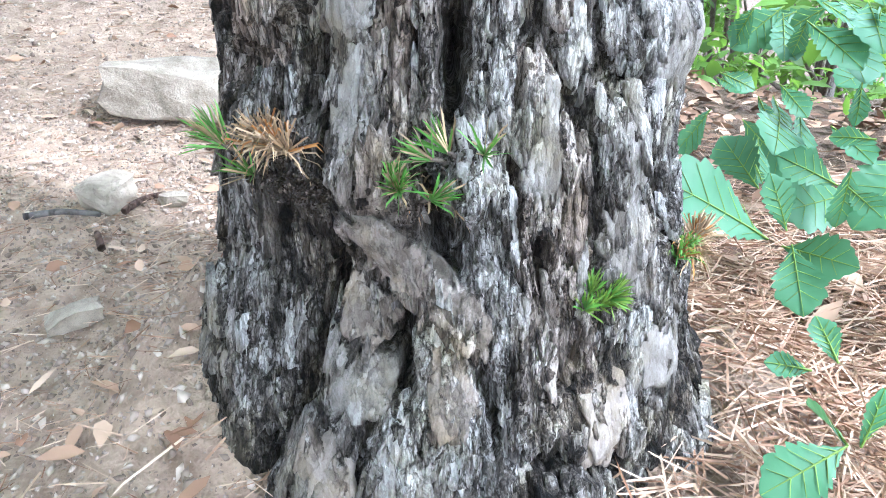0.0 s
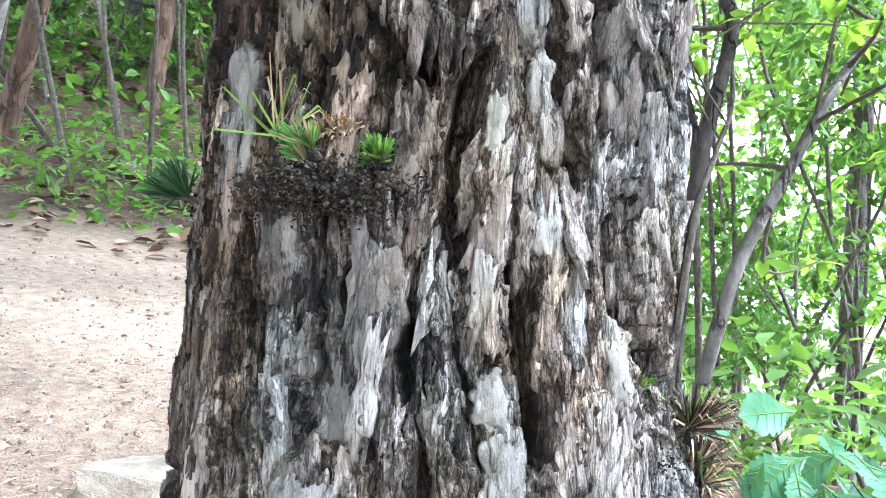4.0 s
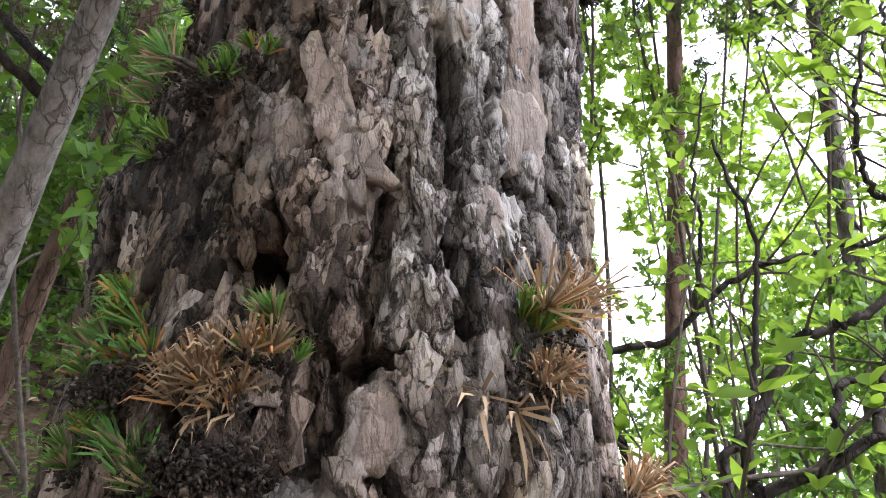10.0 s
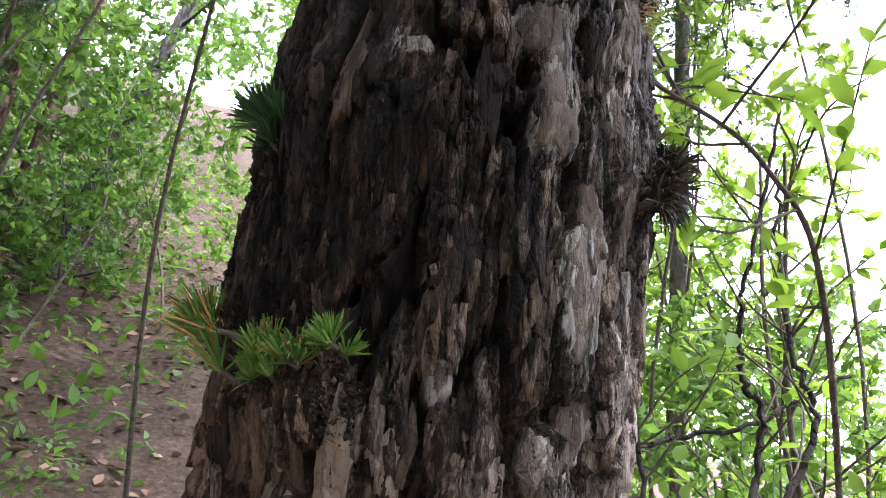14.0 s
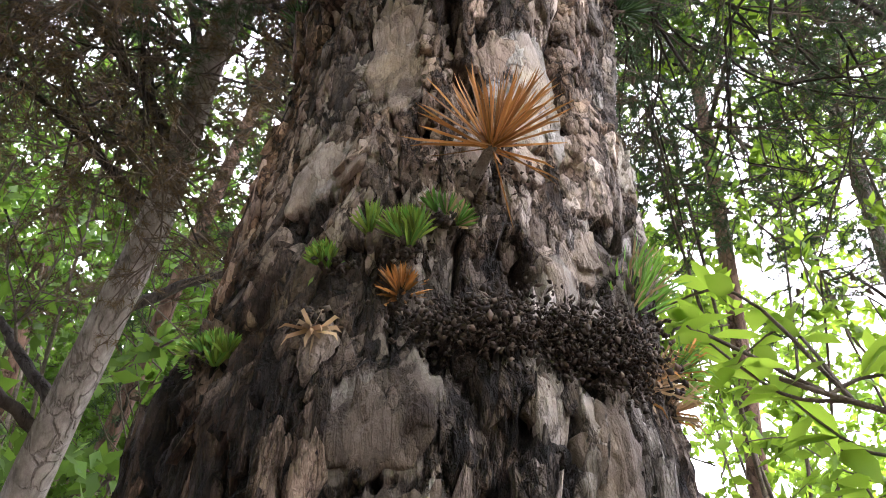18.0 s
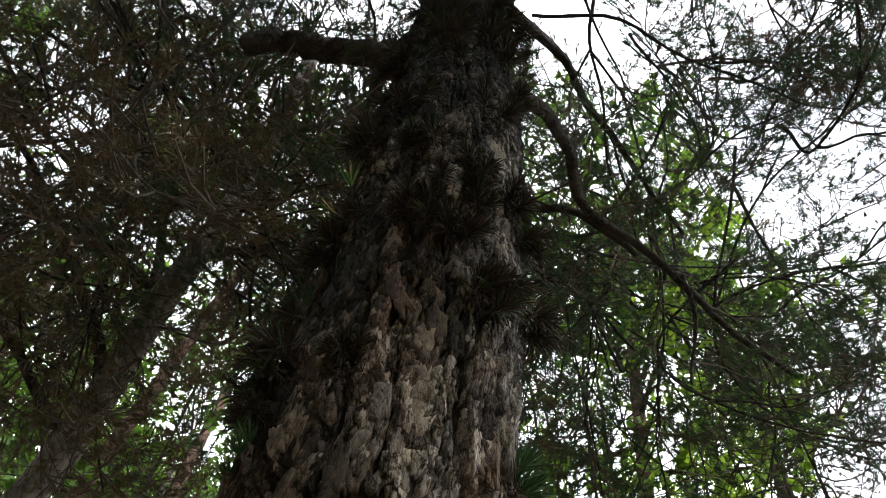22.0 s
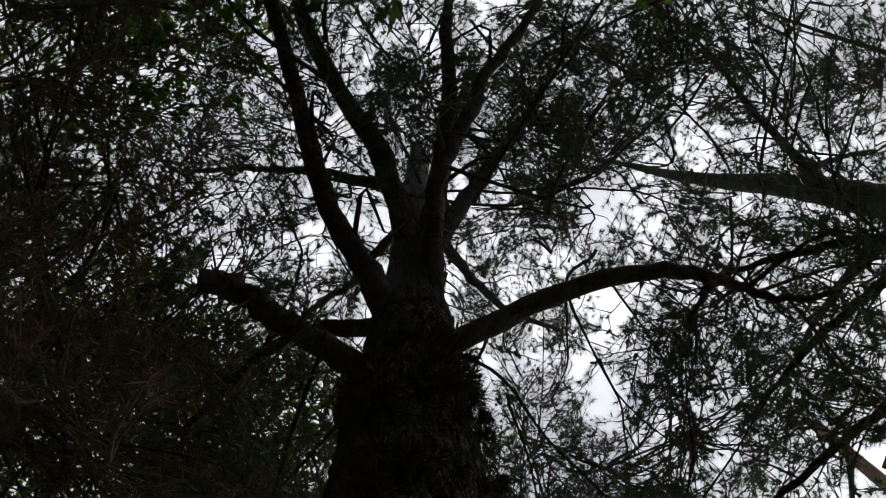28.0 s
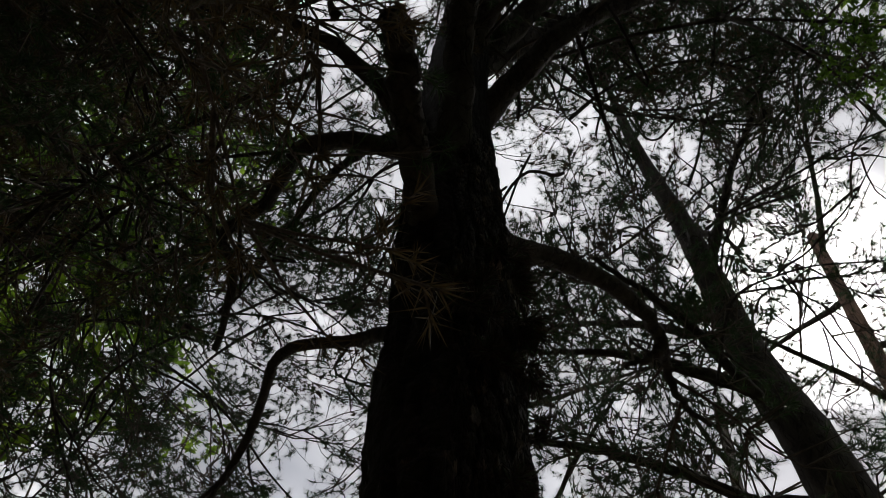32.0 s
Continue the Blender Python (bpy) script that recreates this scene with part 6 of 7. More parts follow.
def leaf_crown(centre, size, dull=False):
    """The foliage of one broad-leaved tree: a thin bent trunk under a few loose clumps."""
    c = np.array(centre)
    r = np.random.default_rng(int(1000 * abs(3 * c[0] + 7 * c[1] + 11 * c[2])))
    bright = c[0] > 0 and c[2] > 2.3 and not dull
    t = tagged(new("leafy_tree"), "young broad-leaved tree with bright yellow-green leaves" if bright else "broad-leaved tree with green foliage in the wood", "tree", "leafy trees of the wood")
    foot = np.array([c[0] + r.normal(0, 0.8), c[1] + r.normal(0, 0.8)])
    base = np.array([*foot, float(ground_height(*foot)) - 0.1])
    if np.hypot(*c[:2]) < 4.5:
        foot = unit(c[:2]) * 5.2
        base = np.array([*foot, float(ground_height(*foot)) - 0.1])
    bag = Bag()
    bag.tube(smooth_path([base, 0.65 * base + 0.35 * c + r.normal(0, 0.22, 3), 0.3 * base + 0.7 * c + r.normal(0, 0.22, 3), c + [0, 0, 0.3 * size]], 16), 0.012 + 0.007 * size, 0.006, 7, 0.05, r)
    child("trunk", bag.mesh("trunk", TWIG, True), t)
    for k in range(3):
        w_, g_ = MASSES[int(r.integers(3)) + (0 if bright else 3)]
        ob = tagged(child("twig_spray", w_, t), kind="stuff")
        ob.matrix_local = Matrix.Translation(Vector(c + r.normal(0, 0.45 * size, 3))) @ Euler(r.uniform(0, 6.28, 3)).to_matrix().to_4x4() @ Matrix.Scale(size * r.uniform(0.6, 0.9), 4)
        tagged(child("foliage", g_, ob), kind="stuff")
    return t


leaf_crown((2.44, 4.76, 6.41), 1.3)
leaf_crown((1.81, 6.23, 6.41), 1.3)
leaf_crown((2.56, 5.91, 8.22), 1.2)
leaf_crown((3.12, 4.92, 7.38), 1.2)
leaf_crown((2.72, 4.48, 8.02), 1.0)
leaf_crown((1.73, 3.17, 4.10), 1.0)
leaf_crown((2.05, 5.73, 3.56), 1.2)
leaf_crown((2.85, 5.70, 2.63), 1.2)
leaf_crown((2.80, 4.74, 1.99), 1.2)
leaf_crown((2.02, 3.84, 1.99), 1.0)
leaf_crown((2.21, 3.90, 1.16), 1.0)
leaf_crown((1.95, 5.10, 0.60), 1.0)
leaf_crown((-4.59, 6.95, 3.02), 1.5)
leaf_crown((-3.99, 7.03, 6.33), 1.6)
leaf_crown((-5.32, 8.00, 5.57), 1.8)
leaf_crown((-3.08, 7.08, 4.81), 1.3)
leaf_crown((-5.27, 5.78, 6.84), 1.6)
leaf_crown((-4.04, 9.13, 4.45), 1.5)
leaf_crown((-6.21, 9.03, 4.35), 1.8)
leaf_crown((-5.83, 11.33, 5.23), 1.8)
leaf_crown((-4.78, 11.11, 3.82), 1.2)
leaf_crown((-4.44, 7.08, 3.42), 1.4)
leaf_crown((-3.30, 8.08, 5.69), 1.5)
leaf_crown((-2.82, 8.64, 4.55), 1.4)
leaf_crown((-4.64, 8.85, 5.14), 1.6)
leaf_crown((-5.39, 6.41, 7.04), 1.6)
leaf_crown((-4.37, 7.58, 6.24), 1.6)
leaf_crown((-5.03, 6.34, 9.24), 1.5)
leaf_crown((-3.57, 7.11, 7.70), 1.3)
leaf_crown((-4.37, 3.09, 9.20), 1.3)
leaf_crown((-2.83, 1.61, 9.45), 1.2)
leaf_crown((-1.40, -0.51, 5.56), 0.7)
leaf_crown((-1.17, -0.61, 6.73), 0.5)
leaf_crown((-1.42, -0.16, 5.26), 0.5)
leaf_crown((0.50, -1.22, 5.60), 0.3, True)
leaf_crown((-2.35, -0.60, 7.30), 0.9)
leaf_crown((-1.95, -0.40, 7.50), 0.9)
leaf_crown((0.21, 3.02, 5.99), 0.9)
leaf_crown((-2.76, 1.39, 8.44), 1.0)
leaf_crown((-1.27, 2.44, 7.56), 1.0)
leaf_crown((2.52, 8.09, 1.19), 1.6)
leaf_crown((3.68, 8.74, 1.04), 1.7)
leaf_crown((2.15, 9.23, 1.78), 1.5)
leaf_crown((3.46, 9.89, 2.57), 1.7)
leaf_crown((3.02, 6.71, -0.61), 1.2)
leaf_crown((3.72, 6.50, 0.33), 1.5)
leaf_crown((3.45, 8.51, 5.27), 1.8)
leaf_crown((4.50, 7.46, 6.56), 1.8)
leaf_crown((-5.14, 11.34, 2.00), 1.6)
leaf_crown((-6.05, 9.43, 4.36), 1.8)
leaf_crown((-4.28, 6.19, 6.45), 1.6)


# trees beyond the saplings, down the slope
dell_rng = np.random.default_rng(66)
for k in range(5):
    a, up = radians(7 + 30 * ((k * 0.618) % 1)), radians(-8 + 48 * ((k * 0.381 + 0.1) % 1))
    d = dell_rng.uniform(7.5, 10.5)
    leaf_crown((d * np.sin(a) * np.cos(up), d * np.cos(a) * np.cos(up) - 0.6, 1.6 + d * np.sin(up)), dell_rng.uniform(1.1, 1.6))

# the wood goes on all round; unseen trees here also cut the sky light
ring_rng = np.random.default_rng(55)
for k in range(26):
    a = radians(150 + 8.9 * k) if k < 26 else 0
    d = ring_rng.uniform(4.5, 8.5) if k % 26 < 9 or k > 17 else ring_rng.uniform(9.0, 13.0)
    x, y = d * np.cos(a), d * np.sin(a)
    z = float(ground_height(x, y))
    if k % 2:
        leaf_crown((x, y, z + ring_rng.uniform(2.0, 5.0)), ring_rng.uniform(1.5, 2.1))
    else:
        lean = ring_rng.normal(0, 0.5, 2)
        t = pine_at([(x, y, z - 0.2), (x + lean[0] * 0.4, y + lean[1] * 0.4, z + 4), (x + lean[0], y + lean[1], z + 9.5)], 0.13, 0.06, GREY_BARK if k % 4 else RED_BARK, "tall pine with a bare trunk, added to the wood around")
        for j in range(7):
            b = j * 2.4 + k
            q = np.array([x + lean[0] * 0.7, y + lean[1] * 0.7, z + 5.0 + 0.7 * j])
            w = np.array([np.cos(b), np.sin(b), 0.25]) * ring_rng.uniform(1.4, 2.2)
            limb([q, q + w * 0.5, q + w], 0.035, 0.012, t, L, 2, 0.4, 1.9, 0.2, 10)


# crowns added left and behind, mostly unseen, to keep sky light off the trunk
for x, y, z, s in ((-4.6, -2.4, 5.2, 2.3), (-4.4, -0.2, 6.6, 2.1), (-2.4, -3.6, 6.8, 2.3), (-0.2, -3.4, 6.2, 2.2), (0.6, -4.2, 8.0, 2.4), (-1.2, -2.6, 8.6, 2.0), (-5.6, 0.8, 4.0, 2.2), (-2.8, -5.0, 4.4, 2.4), (0.8, -5.2, 4.6, 2.4), (3.2, -4.6, 4.6, 2.2), (-3.2, -1.4, 8.6, 2.0)):
    leaf_crown((x, y, z), s)
for k in range(11):
    x, y = -3.6 - 0.55 * k + ring_rng.uniform(-0.3, 0.3), 3.5 + 6 * ((k * 0.618) % 1)
    leaf_crown((x, y, 4.2 + 3.8 * ((k * 0.381) % 1)), ring_rng.uniform(1.5, 2.0))
for x, y, z, size, count in ((-2.39, -0.65, 7.3, 0.9, 14), (-1.99, -0.35, 7.48, 0.9, 14), (-2.36, 0.2, 7.23, 0.9, 14), (-0.59, 2.44, 7.03, 0.9, 12), (0.21, 2.81, 6.47, 0.9, 12), (1.12, 2.92, 6.1, 0.8, 12), (-0.2, 3.0, 6.2, 0.9, 12), (1.66, 2.5, 5.88, 0.8, 8), (1.09, 0.0, 7.96, 0.9, 9), (1.3, -0.73, 7.84, 0.9, 9), (1.23, -1.44, 7.73, 0.9, 9), (2.2, -0.7, 8.3, 0.8, 7), (2.4, -0.9, 7.6, 0.8, 7), (0.78, 0.02, 7.32, 0.8, 8), (0.81, -0.50, 7.30, 0.8, 8), (1.15, -0.97, 7.10, 0.8, 8), (0.98, -1.42, 7.06, 0.8, 8), (1.45, -1.73, 6.72, 0.8, 8), (-0.24, -0.12, 6.99, 0.75, 7), (0.30, -0.03, 7.61, 0.75, 7), (0.82, -0.32, 7.20, 0.75, 7), (-0.47, -0.53, 7.40, 0.75, 7), (0.12, -0.55, 7.65, 0.75, 7), (0.63, -0.69, 7.43, 0.75, 7), (-0.53, 0.23, 6.90, 0.75, 7), (0.99, 0.13, 7.11, 0.75, 7), (1.26, -0.57, 7.54, 0.75, 7)):
    dense_crown(x, y, z, size, count)
for x, y, z, size in ((-3.5, 4.15, 7.65, 1.3), (-2.69, 5.2, 7.88, 1.3), (-1.85, 4.07, 8.55, 1.1), (-3.29, 3.25, 8.47, 1.3), (-2.5, 5.3, 8.62, 1.3), (3.59, 5.08, 8.48, 1.0), (-0.73, 3.15, 8.12, 1.1), (0.11, 3.05, 8.15, 1.1), (0.45, 3.69, 7.66, 1.2), (1.22, 3.32, 7.75, 1.1), (0.89, 4.51, 7.22, 1.2), (0.64, 3.89, 7.84, 1.2), (-2.68, 9.19, 6.23, 1.5), (-2.31, 8.96, 6.92, 1.5), (-3.43, 9.64, 5.94, 1.5), (-2.05, 9.54, 5.72, 1.5), (0.55, 3.42, 7.44, 1.0), (1.22, 3.17, 7.39, 1.0), (1.87, 3.07, 7.39, 1.0)):
    leaf_crown((x, y, z), size, True)
# an unseen closed canopy over the path behind, added to block sky light
for k in range(26):
    a, up = radians(178 + 122 * ((k * 0.618) % 1)), radians(14 + 44 * ((k * 0.381 + 0.2) % 1))
    d = ring_rng.uniform(4.6, 6.4)
    x, y = d * np.cos(a) * np.cos(up), d * np.sin(a) * np.cos(up)
    leaf_crown((x - 0.3, y - 0.6, 2.2 + d * np.sin(up)), ring_rng.uniform(1.7, 2.2))
for k in range(16):
    x, y = ring_rng.uniform(-11.5, -4.6), ring_rng.uniform(7.5, 13)
    leaf_crown((x, y, float(ground_height(x, y)) + ring_rng.uniform(1.0, 5.0)), ring_rng.uniform(1.6, 2.3))
for k in range(30):
    a, d = radians(12 * k), ring_rng.uniform(13, 19)
    x, y = d * np.cos(a), d * np.sin(a)
    low = -20 < 12 * k < 78 or 12 * k > 340
    leaf_crown((x, y, float(ground_height(x, y)) + (ring_rng.uniform(2.2, 4.6) if low else ring_rng.uniform(1.5, 5.5))), ring_rng.uniform(2.6, 3.4))


def single_leaves(parent, base, way, ups, longs, wides):
    for k in range(len(base)):
        one = Bag()
        s = slice(k, k + 1)
        one.leaves(base[s], way[s], ups[s], longs[s], wides[s])
        child("leaf", one.mesh("leaf", BRIGHT_LEAF), parent)


def sapling(points, r0, seed, leaf=0.065, twigs=16, label="leafy sapling with dark bent stems and yellow-green leaves", mat=None, reach=1.0):
    """A thin bent stem with forked twigs and single leaves."""
    r = np.random.default_rng(seed)
    t = tagged(new("sapling"), label, "sapling", "saplings beside the pine")
    p = smooth_path(points, 40)
    s = Bag()
    s.tube(p, r0, r0 * 0.35, 8, 0.05, r)
    child("stem", s.mesh("stem", mat or TWIG, True), t)
    for k in range(twigs):
        i = int(r.uniform(12, 38))
        d = unit(unit(p[i + 1] - p[i]) * 0.5 + r.normal(0, 0.8, 3) * [1, 1, 0.5])
        ln = r.uniform(0.25, 0.65) * reach
        q = smooth_path([p[i], p[i] + d * ln * 0.5 + r.normal(0, 0.05, 3), p[i] + d * ln + [0, 0, r.uniform(-0.1, 0.12)]], 9)
        tw = Bag()
        tw.tube(q, r0 * 0.35, 0.0012, 5)
        twig = child("twig", tw.mesh("twig", TWIG), t)
        m = int(r.integers(9, 16))
        at = r.integers(3, 9, m)
        w = unit(d * 0.6 + r.normal(0, 0.7, (m, 3)) * [1, 1, 0.5])
        ups, longs, wides = r.normal(0, 0.35, (m, 3)) + [0, 0, 1], r.uniform(0.6, 1.2, m) * leaf, r.uniform(0.35, 0.55, m) * leaf
        single_leaves(twig, q[at], w, ups, longs, wides)
    return t


sapling([(0.62, 1.5, 0.1), (0.50, 1.05, 0.6), (0.46, 0.95, 1.05), (0.45, 1.0, 1.23), (0.41, 1.0, 1.34), (0.48, 1.0, 1.48), (0.44, 1.0, 1.59), (0.6, 1.1, 2.2)], 0.009, 91, twigs=9)
bent = sapling([(0.42, 1.1, 0.1), (0.43, 0.95, 0.8), (0.46, 0.9, 1.09), (0.52, 0.9, 1.34), (0.51, 0.9, 1.43), (0.57, 0.9, 1.51), (0.70, 0.9, 1.56), (0.79, 0.9, 1.61), (0.90, 0.9, 1.61), (1.15, 0.95, 1.7), (1.5, 1.0, 1.95)], 0.018, 92, twigs=10, mat=LIMB_BARK, label="bent young tree with dark forked branches and yellow-green leaves")


def fork(parent, points, r0, seed, twigs=5):
    """A forked side branch with a few twigs and leaves."""
    r = np.random.default_rng(seed)
    p = smooth_path(points, 8 * len(points))
    p[1:-1] += r.normal(0, 0.004, (len(p) - 2, 3))
    bag = Bag()
    bag.tube(p, r0, r0 * 0.4, 7, 0.08, r)
    ob = child("branch", bag.mesh("branch", LIMB_BARK, True), parent)
    for k in range(twigs):
        i = int(r.uniform(3, len(p) - 2))
        d = unit(unit(p[i + 1] - p[i]) * 0.6 + r.normal(0, 0.8, 3))
        ln = r.uniform(0.12, 0.38)
        q = smooth_path([p[i], p[i] + d * ln * 0.5 + r.normal(0, 0.03, 3), p[i] + d * ln + [0, 0, r.uniform(-0.04, 0.08)]], 8)
        tw = Bag()
        tw.tube(q, r0 * 0.32, 0.001, 5)
        m = int(r.integers(2, 7))
        child("twig", tw.mesh("twig", TWIG), ob)
        single_leaves(ob, q[r.integers(4, 8, m)], unit(d * 0.6 + r.normal(0, 0.7, (m, 3)) * [1, 1, 0.5]), r.normal(0, 0.35, (m, 3)) + [0, 0, 1], r.uniform(0.04, 0.075, m), r.uniform(0.022, 0.038, m))


fork(bent, [(0.51, 0.9, 1.43), (0.52, 0.9, 1.58), (0.57, 0.9, 1.64), (0.60, 0.9, 1.79), (0.63, 0.9, 2.0), (0.60, 0.95, 2.25)], 0.010, 1, 6)
fork(bent, [(0.57, 0.9, 1.51), (0.56, 0.9, 1.60), (0.68, 0.9, 1.78), (0.81, 0.9, 1.83), (0.92, 0.9, 1.94), (1.06, 0.95, 2.11), (1.05, 1.0, 2.29), (1.11, 1.1, 2.54), (1.2, 1.2, 2.8)], 0.012, 2, 9)
fork(bent, [(0.70, 0.9, 1.56), (0.76, 0.95, 1.70), (0.85, 1.0, 1.74), (0.97, 1.0, 1.80), (1.3, 1.1, 1.95)], 0.010, 3, 7)
fork(bent, [(0.79, 0.9, 1.61), (0.95, 1.05, 1.9), (1.03, 1.1, 2.13), (0.99, 1.1, 2.22), (1.0, 1.1, 2.4), (1.07, 1.1, 2.63), (1.2, 1.15, 3.0)], 0.011, 4, 9)
fork(bent, [(0.46, 0.9, 1.09), (0.40, 1.05, 1.5), (0.35, 1.2, 1.82), (0.51, 1.2, 1.87), (0.69, 1.2, 2.02), (0.85, 1.2, 2.07), (1.06, 1.2, 2.11), (1.4, 1.25, 2.25)], 0.012, 5, 8)
fork(bent, [(0.58, 1.2, 1.93), (0.63, 1.2, 2.15), (0.62, 1.2, 2.26), (0.7, 1.2, 2.6)], 0.007, 6, 5)
sapling([(0.46, 1.0, 0.5), (0.51, 0.9, 0.81), (0.57, 0.9, 0.95), (0.63, 0.9, 1.06), (0.72, 0.9, 1.23), (0.85, 1.0, 1.38), (0.94, 1.0, 1.52), (1.2, 1.1, 1.9)], 0.016, 93, twigs=12, mat=GREY_BARK)
sapling([(0.40, 1.0, 0.4), (0.44, 0.9, 0.92), (0.49, 0.9, 1.10), (0.52, 0.9, 1.20), (0.52, 0.9, 1.41), (0.6, 1.0, 1.9)], 0.008, 94, twigs=8)
sapling([(1.6, 1.5, 0.0), (1.5, 1.4, 1.2), (1.25, 1.3, 2.0), (1.3, 1.3, 2.9)], 0.015, 96, twigs=20)
sapling([(1.9, 2.4, -0.2), (1.9, 2.2, 1.4), (1.6, 1.9, 2.4), (1.7, 2.0, 3.2)], 0.016, 97, twigs=22)
sapling([(0.95, 0.95, 0.1), (0.98, 0.85, 1.4), (0.80, 0.55, 2.25), (0.62, 0.42, 2.46), (0.40, 0.36, 2.55)], 0.008, 99, leaf=0.062, twigs=13, reach=0.5, label="slender sapling with large glossy yellow-green leaves near the trunk")
sapling([(1.0, 0.9, 0.1), (1.05, 0.8, 1.3), (0.95, 0.55, 1.75), (0.72, 0.36, 1.82)], 0.007, 100, leaf=0.062, twigs=8, reach=0.5, label="slender sapling with large glossy yellow-green leaves near the trunk")

# oak sapling at the foot of the pine, leaf by leaf
oak = tagged(new("oak_sapling"), "oak sapling with large wavy-edged green leaves", "sapling")
oak_rng = np.random.default_rng(77)


def oak_leaf(base, tip):
    """A broad wavy-edged leaf from its stalk to its tip."""
    r = oak_rng
    a, b = np.array(base), np.array(tip)
    d = b - a
    ln = np.linalg.norm(d)
    d = d / ln
    nor = unit(np.array([0.15, -0.75, 0.65]) + r.normal(0, 0.25, 3))
    side = unit(np.cross(d, nor))
    nor = np.cross(side, d)
    t = np.linspace(0, 1, 37)
    wide = 0.30 * ln * np.sin(np.pi * t ** 1.25) ** 0.85 * (0.7 + 0.5 * t)
    tooth = 0.86 + 0.26 * ((t * 9) % 1.0) ** 0.8
    mid = a + d * (t * ln)[:, None] - nor * (0.08 * ln * t ** 2)[:, None]
    rows_ = []
    for s in (-1, -0.5, 0, 0.5, 1):
        k = tooth if abs(s) == 1 else 1.0
        rows_.append(mid + side * (s * wide * k)[:, None] + nor * (abs(s) * 0.18 * wide + 0.02 * ln * np.sin(9 * t + s * 3) * abs(s))[:, None])
    v = np.stack(rows_, 1).reshape(-1, 3)
    i = np.arange(36)[:, None] * 5
    j = np.arange(4)[None]
    f = np.stack([i + j, i + j + 1, i + j + 6, i + j + 5], -1).reshape(-1, 4)
    leaf = child("leaf", mesh_from("leaf", v, f, OAK_LEAF, True), oak)
    vein = Bag()
    vein.tube(mid - d * 0.0 + nor * 0.0012, 0.0011, 0.0004, 4)
    for s in (-1, 1):
        for q in (4, 9, 14, 19, 24):
            e = q + 6
            vein.tube(np.array([mid[q] + nor * 0.001, mid[e] + side * s * wide[e] * 0.8 + nor * (0.16 * wide[e] + 0.0015)]), 0.0006, 0.0003, 3)
    child("vein_net", vein.mesh("vein_net", YOUNG), leaf)


oak_leaf((0.30, 0.03, 0.40), (0.18, 0.01, 0.48))
oak_leaf((0.33, 0.04, 0.39), (0.32, -0.03, 0.35))
oak_leaf((0.33, 0.06, 0.38), (0.37, -0.01, 0.39))
oak_leaf((0.34, 0.08, 0.39), (0.32, 0.09, 0.45))
oak_leaf((0.40, 0.11, 0.43), (0.34, 0.13, 0.46))
oak_leaf((0.39, 0.07, 0.44), (0.40, 0.02, 0.43))
oak_leaf((0.41, 0.11, 0.45), (0.41, 0.11, 0.38))
oak_leaf((0.35, 0.19, 0.40), (0.32, 0.26, 0.45))
oak_leaf((0.31, -0.12, 0.35), (0.30, -0.09, 0.38))
oak_leaf((0.29, -0.19, 0.32), (0.22, -0.22, 0.30))
oak_leaf((0.29, -0.19, 0.32), (0.29, -0.13, 0.32))
oak_leaf((0.30, -0.19, 0.32), (0.31, -0.19, 0.37))
oak_leaf((0.30, -0.10, 0.33), (0.26, -0.10, 0.34))
oak_leaf((0.43, 0.11, 0.48), (0.39, 0.13, 0.48))
oak_leaf((0.42, 0.30, 0.58), (0.41, 0.30, 0.54))
oak_leaf((0.42, 0.30, 0.58), (0.46, 0.22, 0.54))
oak_leaf((0.38, 0.37, 0.59), (0.36, 0.38, 0.54))
oak_leaf((0.46, 0.22, 0.52), (0.46, 0.21, 0.47))
oak_leaf((0.41, 0.34, 0.48), (0.41, 0.28, 0.45))
oak_leaf((0.38, 0.47, 0.49), (0.43, 0.45, 0.47))
oak_leaf((0.50, 0.32, 0.60), (0.48, 0.22, 0.56))
oak_leaf((0.43, 0.40, 0.59), (0.36, 0.37, 0.54))
oak_leaf((0.43, 0.40, 0.58), (0.42, 0.34, 0.53))
oak_leaf((0.49, 0.38, 0.57), (0.49, 0.26, 0.52))
oak_leaf((0.53, 0.24, 0.59), (0.51, 0.24, 0.53))
oak_leaf((0.41, 0.39, 0.47), (0.43, 0.37, 0.43))
oak_leaf((0.43, 0.21, 0.47), (0.45, 0.14, 0.45))
oak_leaf((0.42, 0.60, 0.46), (0.45, 0.54, 0.45))
oak_leaf((0.34, 0.19, 0.43), (0.35, 0.18, 0.41))
oak_leaf((0.44, 0.41, 0.57), (0.45, 0.40, 0.54))
oak_leaf((0.50, 0.39, 0.60), (0.50, 0.27, 0.57))

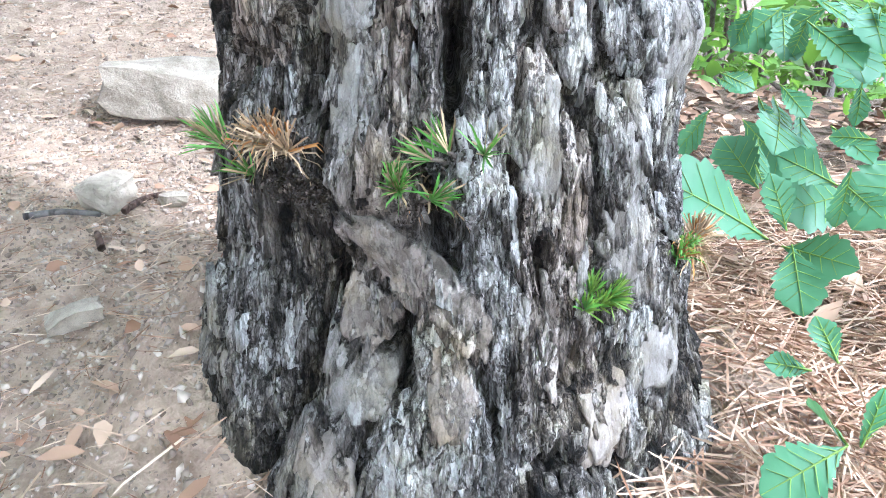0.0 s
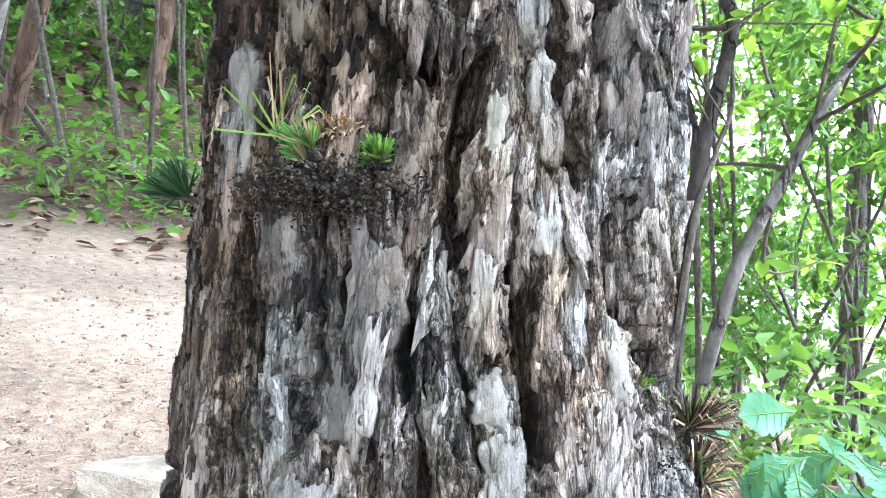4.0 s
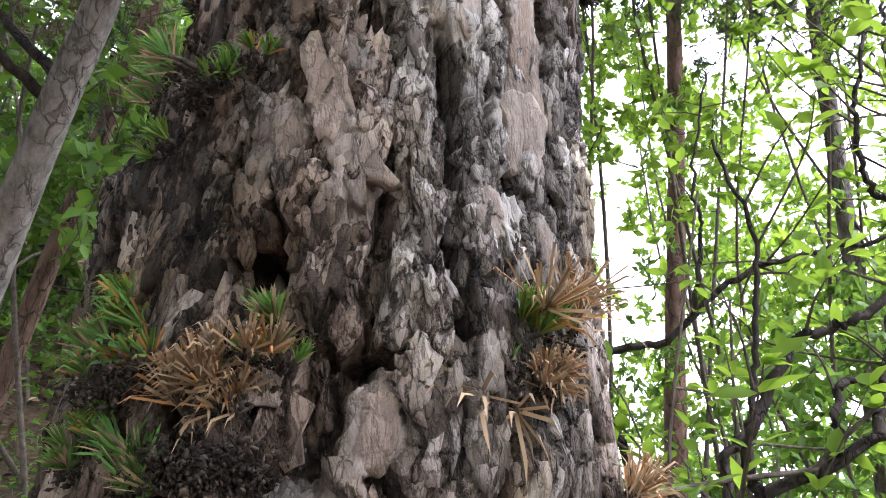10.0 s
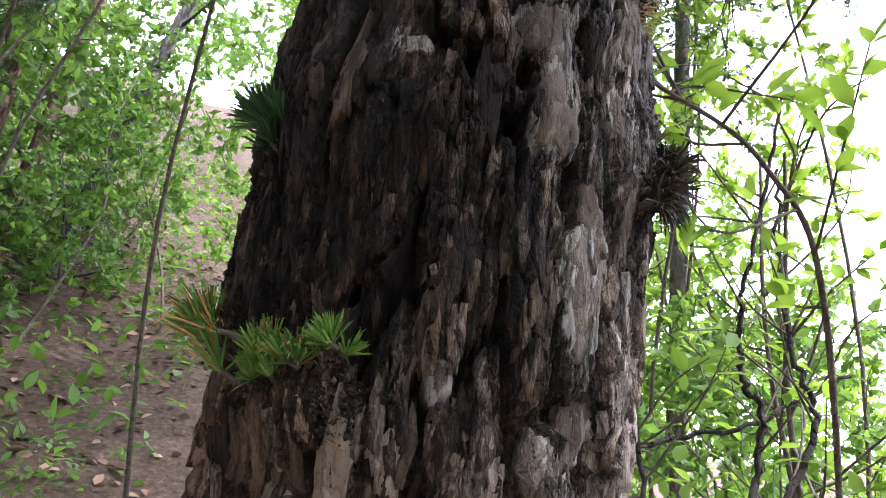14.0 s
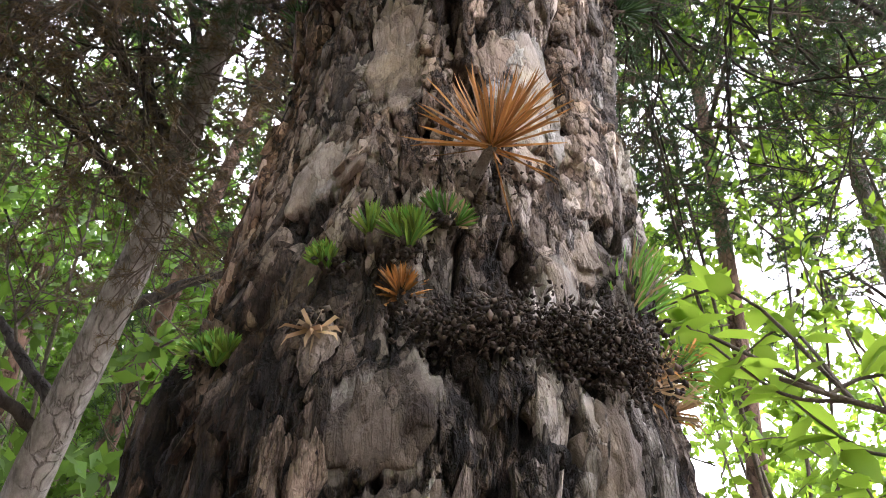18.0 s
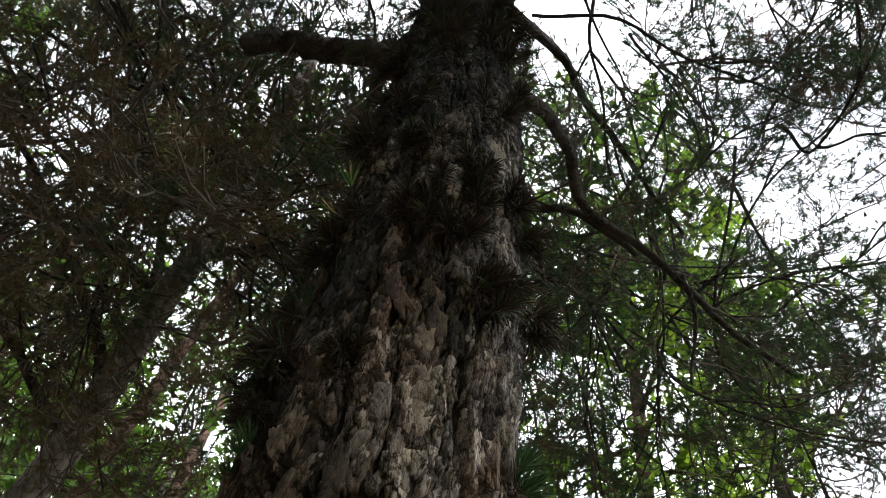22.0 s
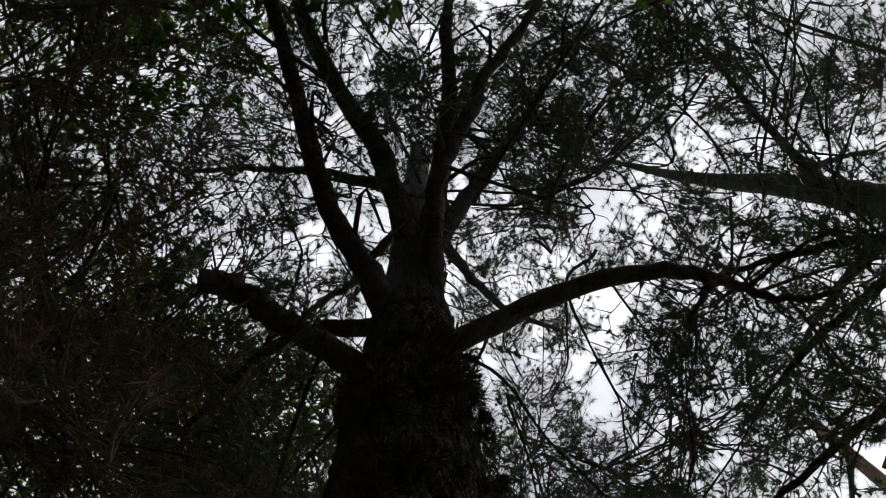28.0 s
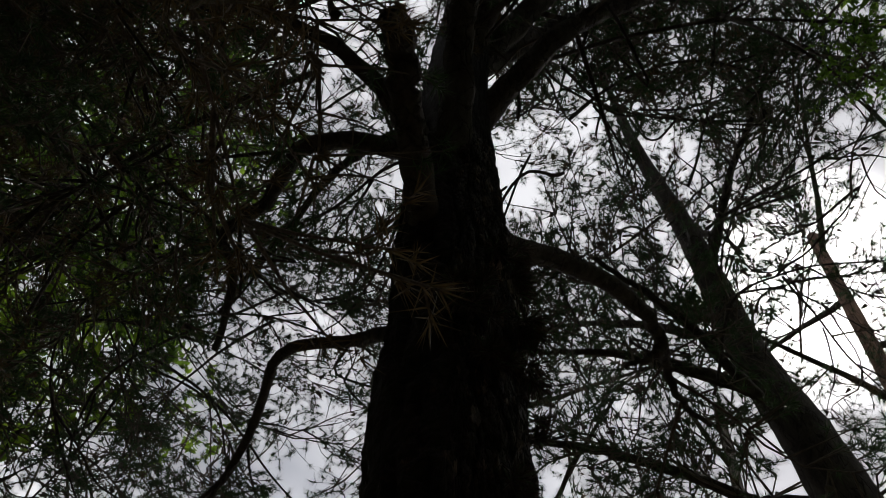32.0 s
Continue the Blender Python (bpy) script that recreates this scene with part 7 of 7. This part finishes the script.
for k in range(30):
    a = np.array([oak_rng.uniform(0.40, 0.66), oak_rng.uniform(0.12, 0.62), oak_rng.uniform(0.36, 0.64)])
    oak_leaf(a, a + np.array([oak_rng.normal(-0.02, 0.05), oak_rng.normal(-0.05, 0.03), oak_rng.normal(-0.03, 0.025)]))
for k, path in enumerate(([(0.62, 0.05, 0.22), (0.55, -0.02, 0.40), (0.48, 0.0, 0.58)], [(0.62, 0.05, 0.22), (0.50, -0.12, 0.36), (0.40, -0.10, 0.50)], [(0.70, 0.25, 0.22), (0.62, 0.22, 0.5), (0.50, 0.25, 0.68)], [(0.6, -0.1, 0.2), (0.46, -0.2, 0.33), (0.42, -0.16, 0.42)])):
    bag = Bag()
    bag.tube(smooth_path(path, 12), 0.003, 0.0016, 6)
    child("stem", bag.mesh("stem", TWIG), oak)

# low green growth on the slope and beside the path
bag = Bag()
n = 5200
x, y = rng.uniform(-12, -1.2, n), rng.uniform(5.5, 16, n)
bag.leaves(on_ground(x, y, rng.uniform(0.02, 0.5, n)), rng.normal(size=(n, 3)) * [1, 1, 0.5], rng.normal(size=(n, 3)) * 0.5 + [0, 0, 1], rng.uniform(0.10, 0.24, n), rng.uniform(0.05, 0.12, n))
n = 2000
x, y = rng.uniform(-5.5, -1.5, n), 3.3 + 2.2 * rng.random(n)
bag.leaves(on_ground(x, y, rng.uniform(0.01, 0.45, n)), rng.normal(size=(n, 3)) * [1, 1, 0.5], rng.normal(size=(n, 3)) * 0.5 + [0, 0, 1], rng.uniform(0.05, 0.12, n), rng.uniform(0.025, 0.06, n))
n = 1500
x, y = rng.uniform(0.7, 4.5, n), rng.uniform(1.2, 5, n)
bag.leaves(on_ground(x, y, rng.uniform(0.02, 0.6, n)), rng.normal(size=(n, 3)) * [1, 1, 0.5], rng.normal(size=(n, 3)) * 0.5 + [0, 0, 1], rng.uniform(0.06, 0.14, n), rng.uniform(0.03, 0.07, n))
tagged(new("undergrowth", bag.mesh("undergrowth", FOREST_LEAF)), "low green herbs and seedlings on the wooded slope", "undergrowth", kind="stuff")
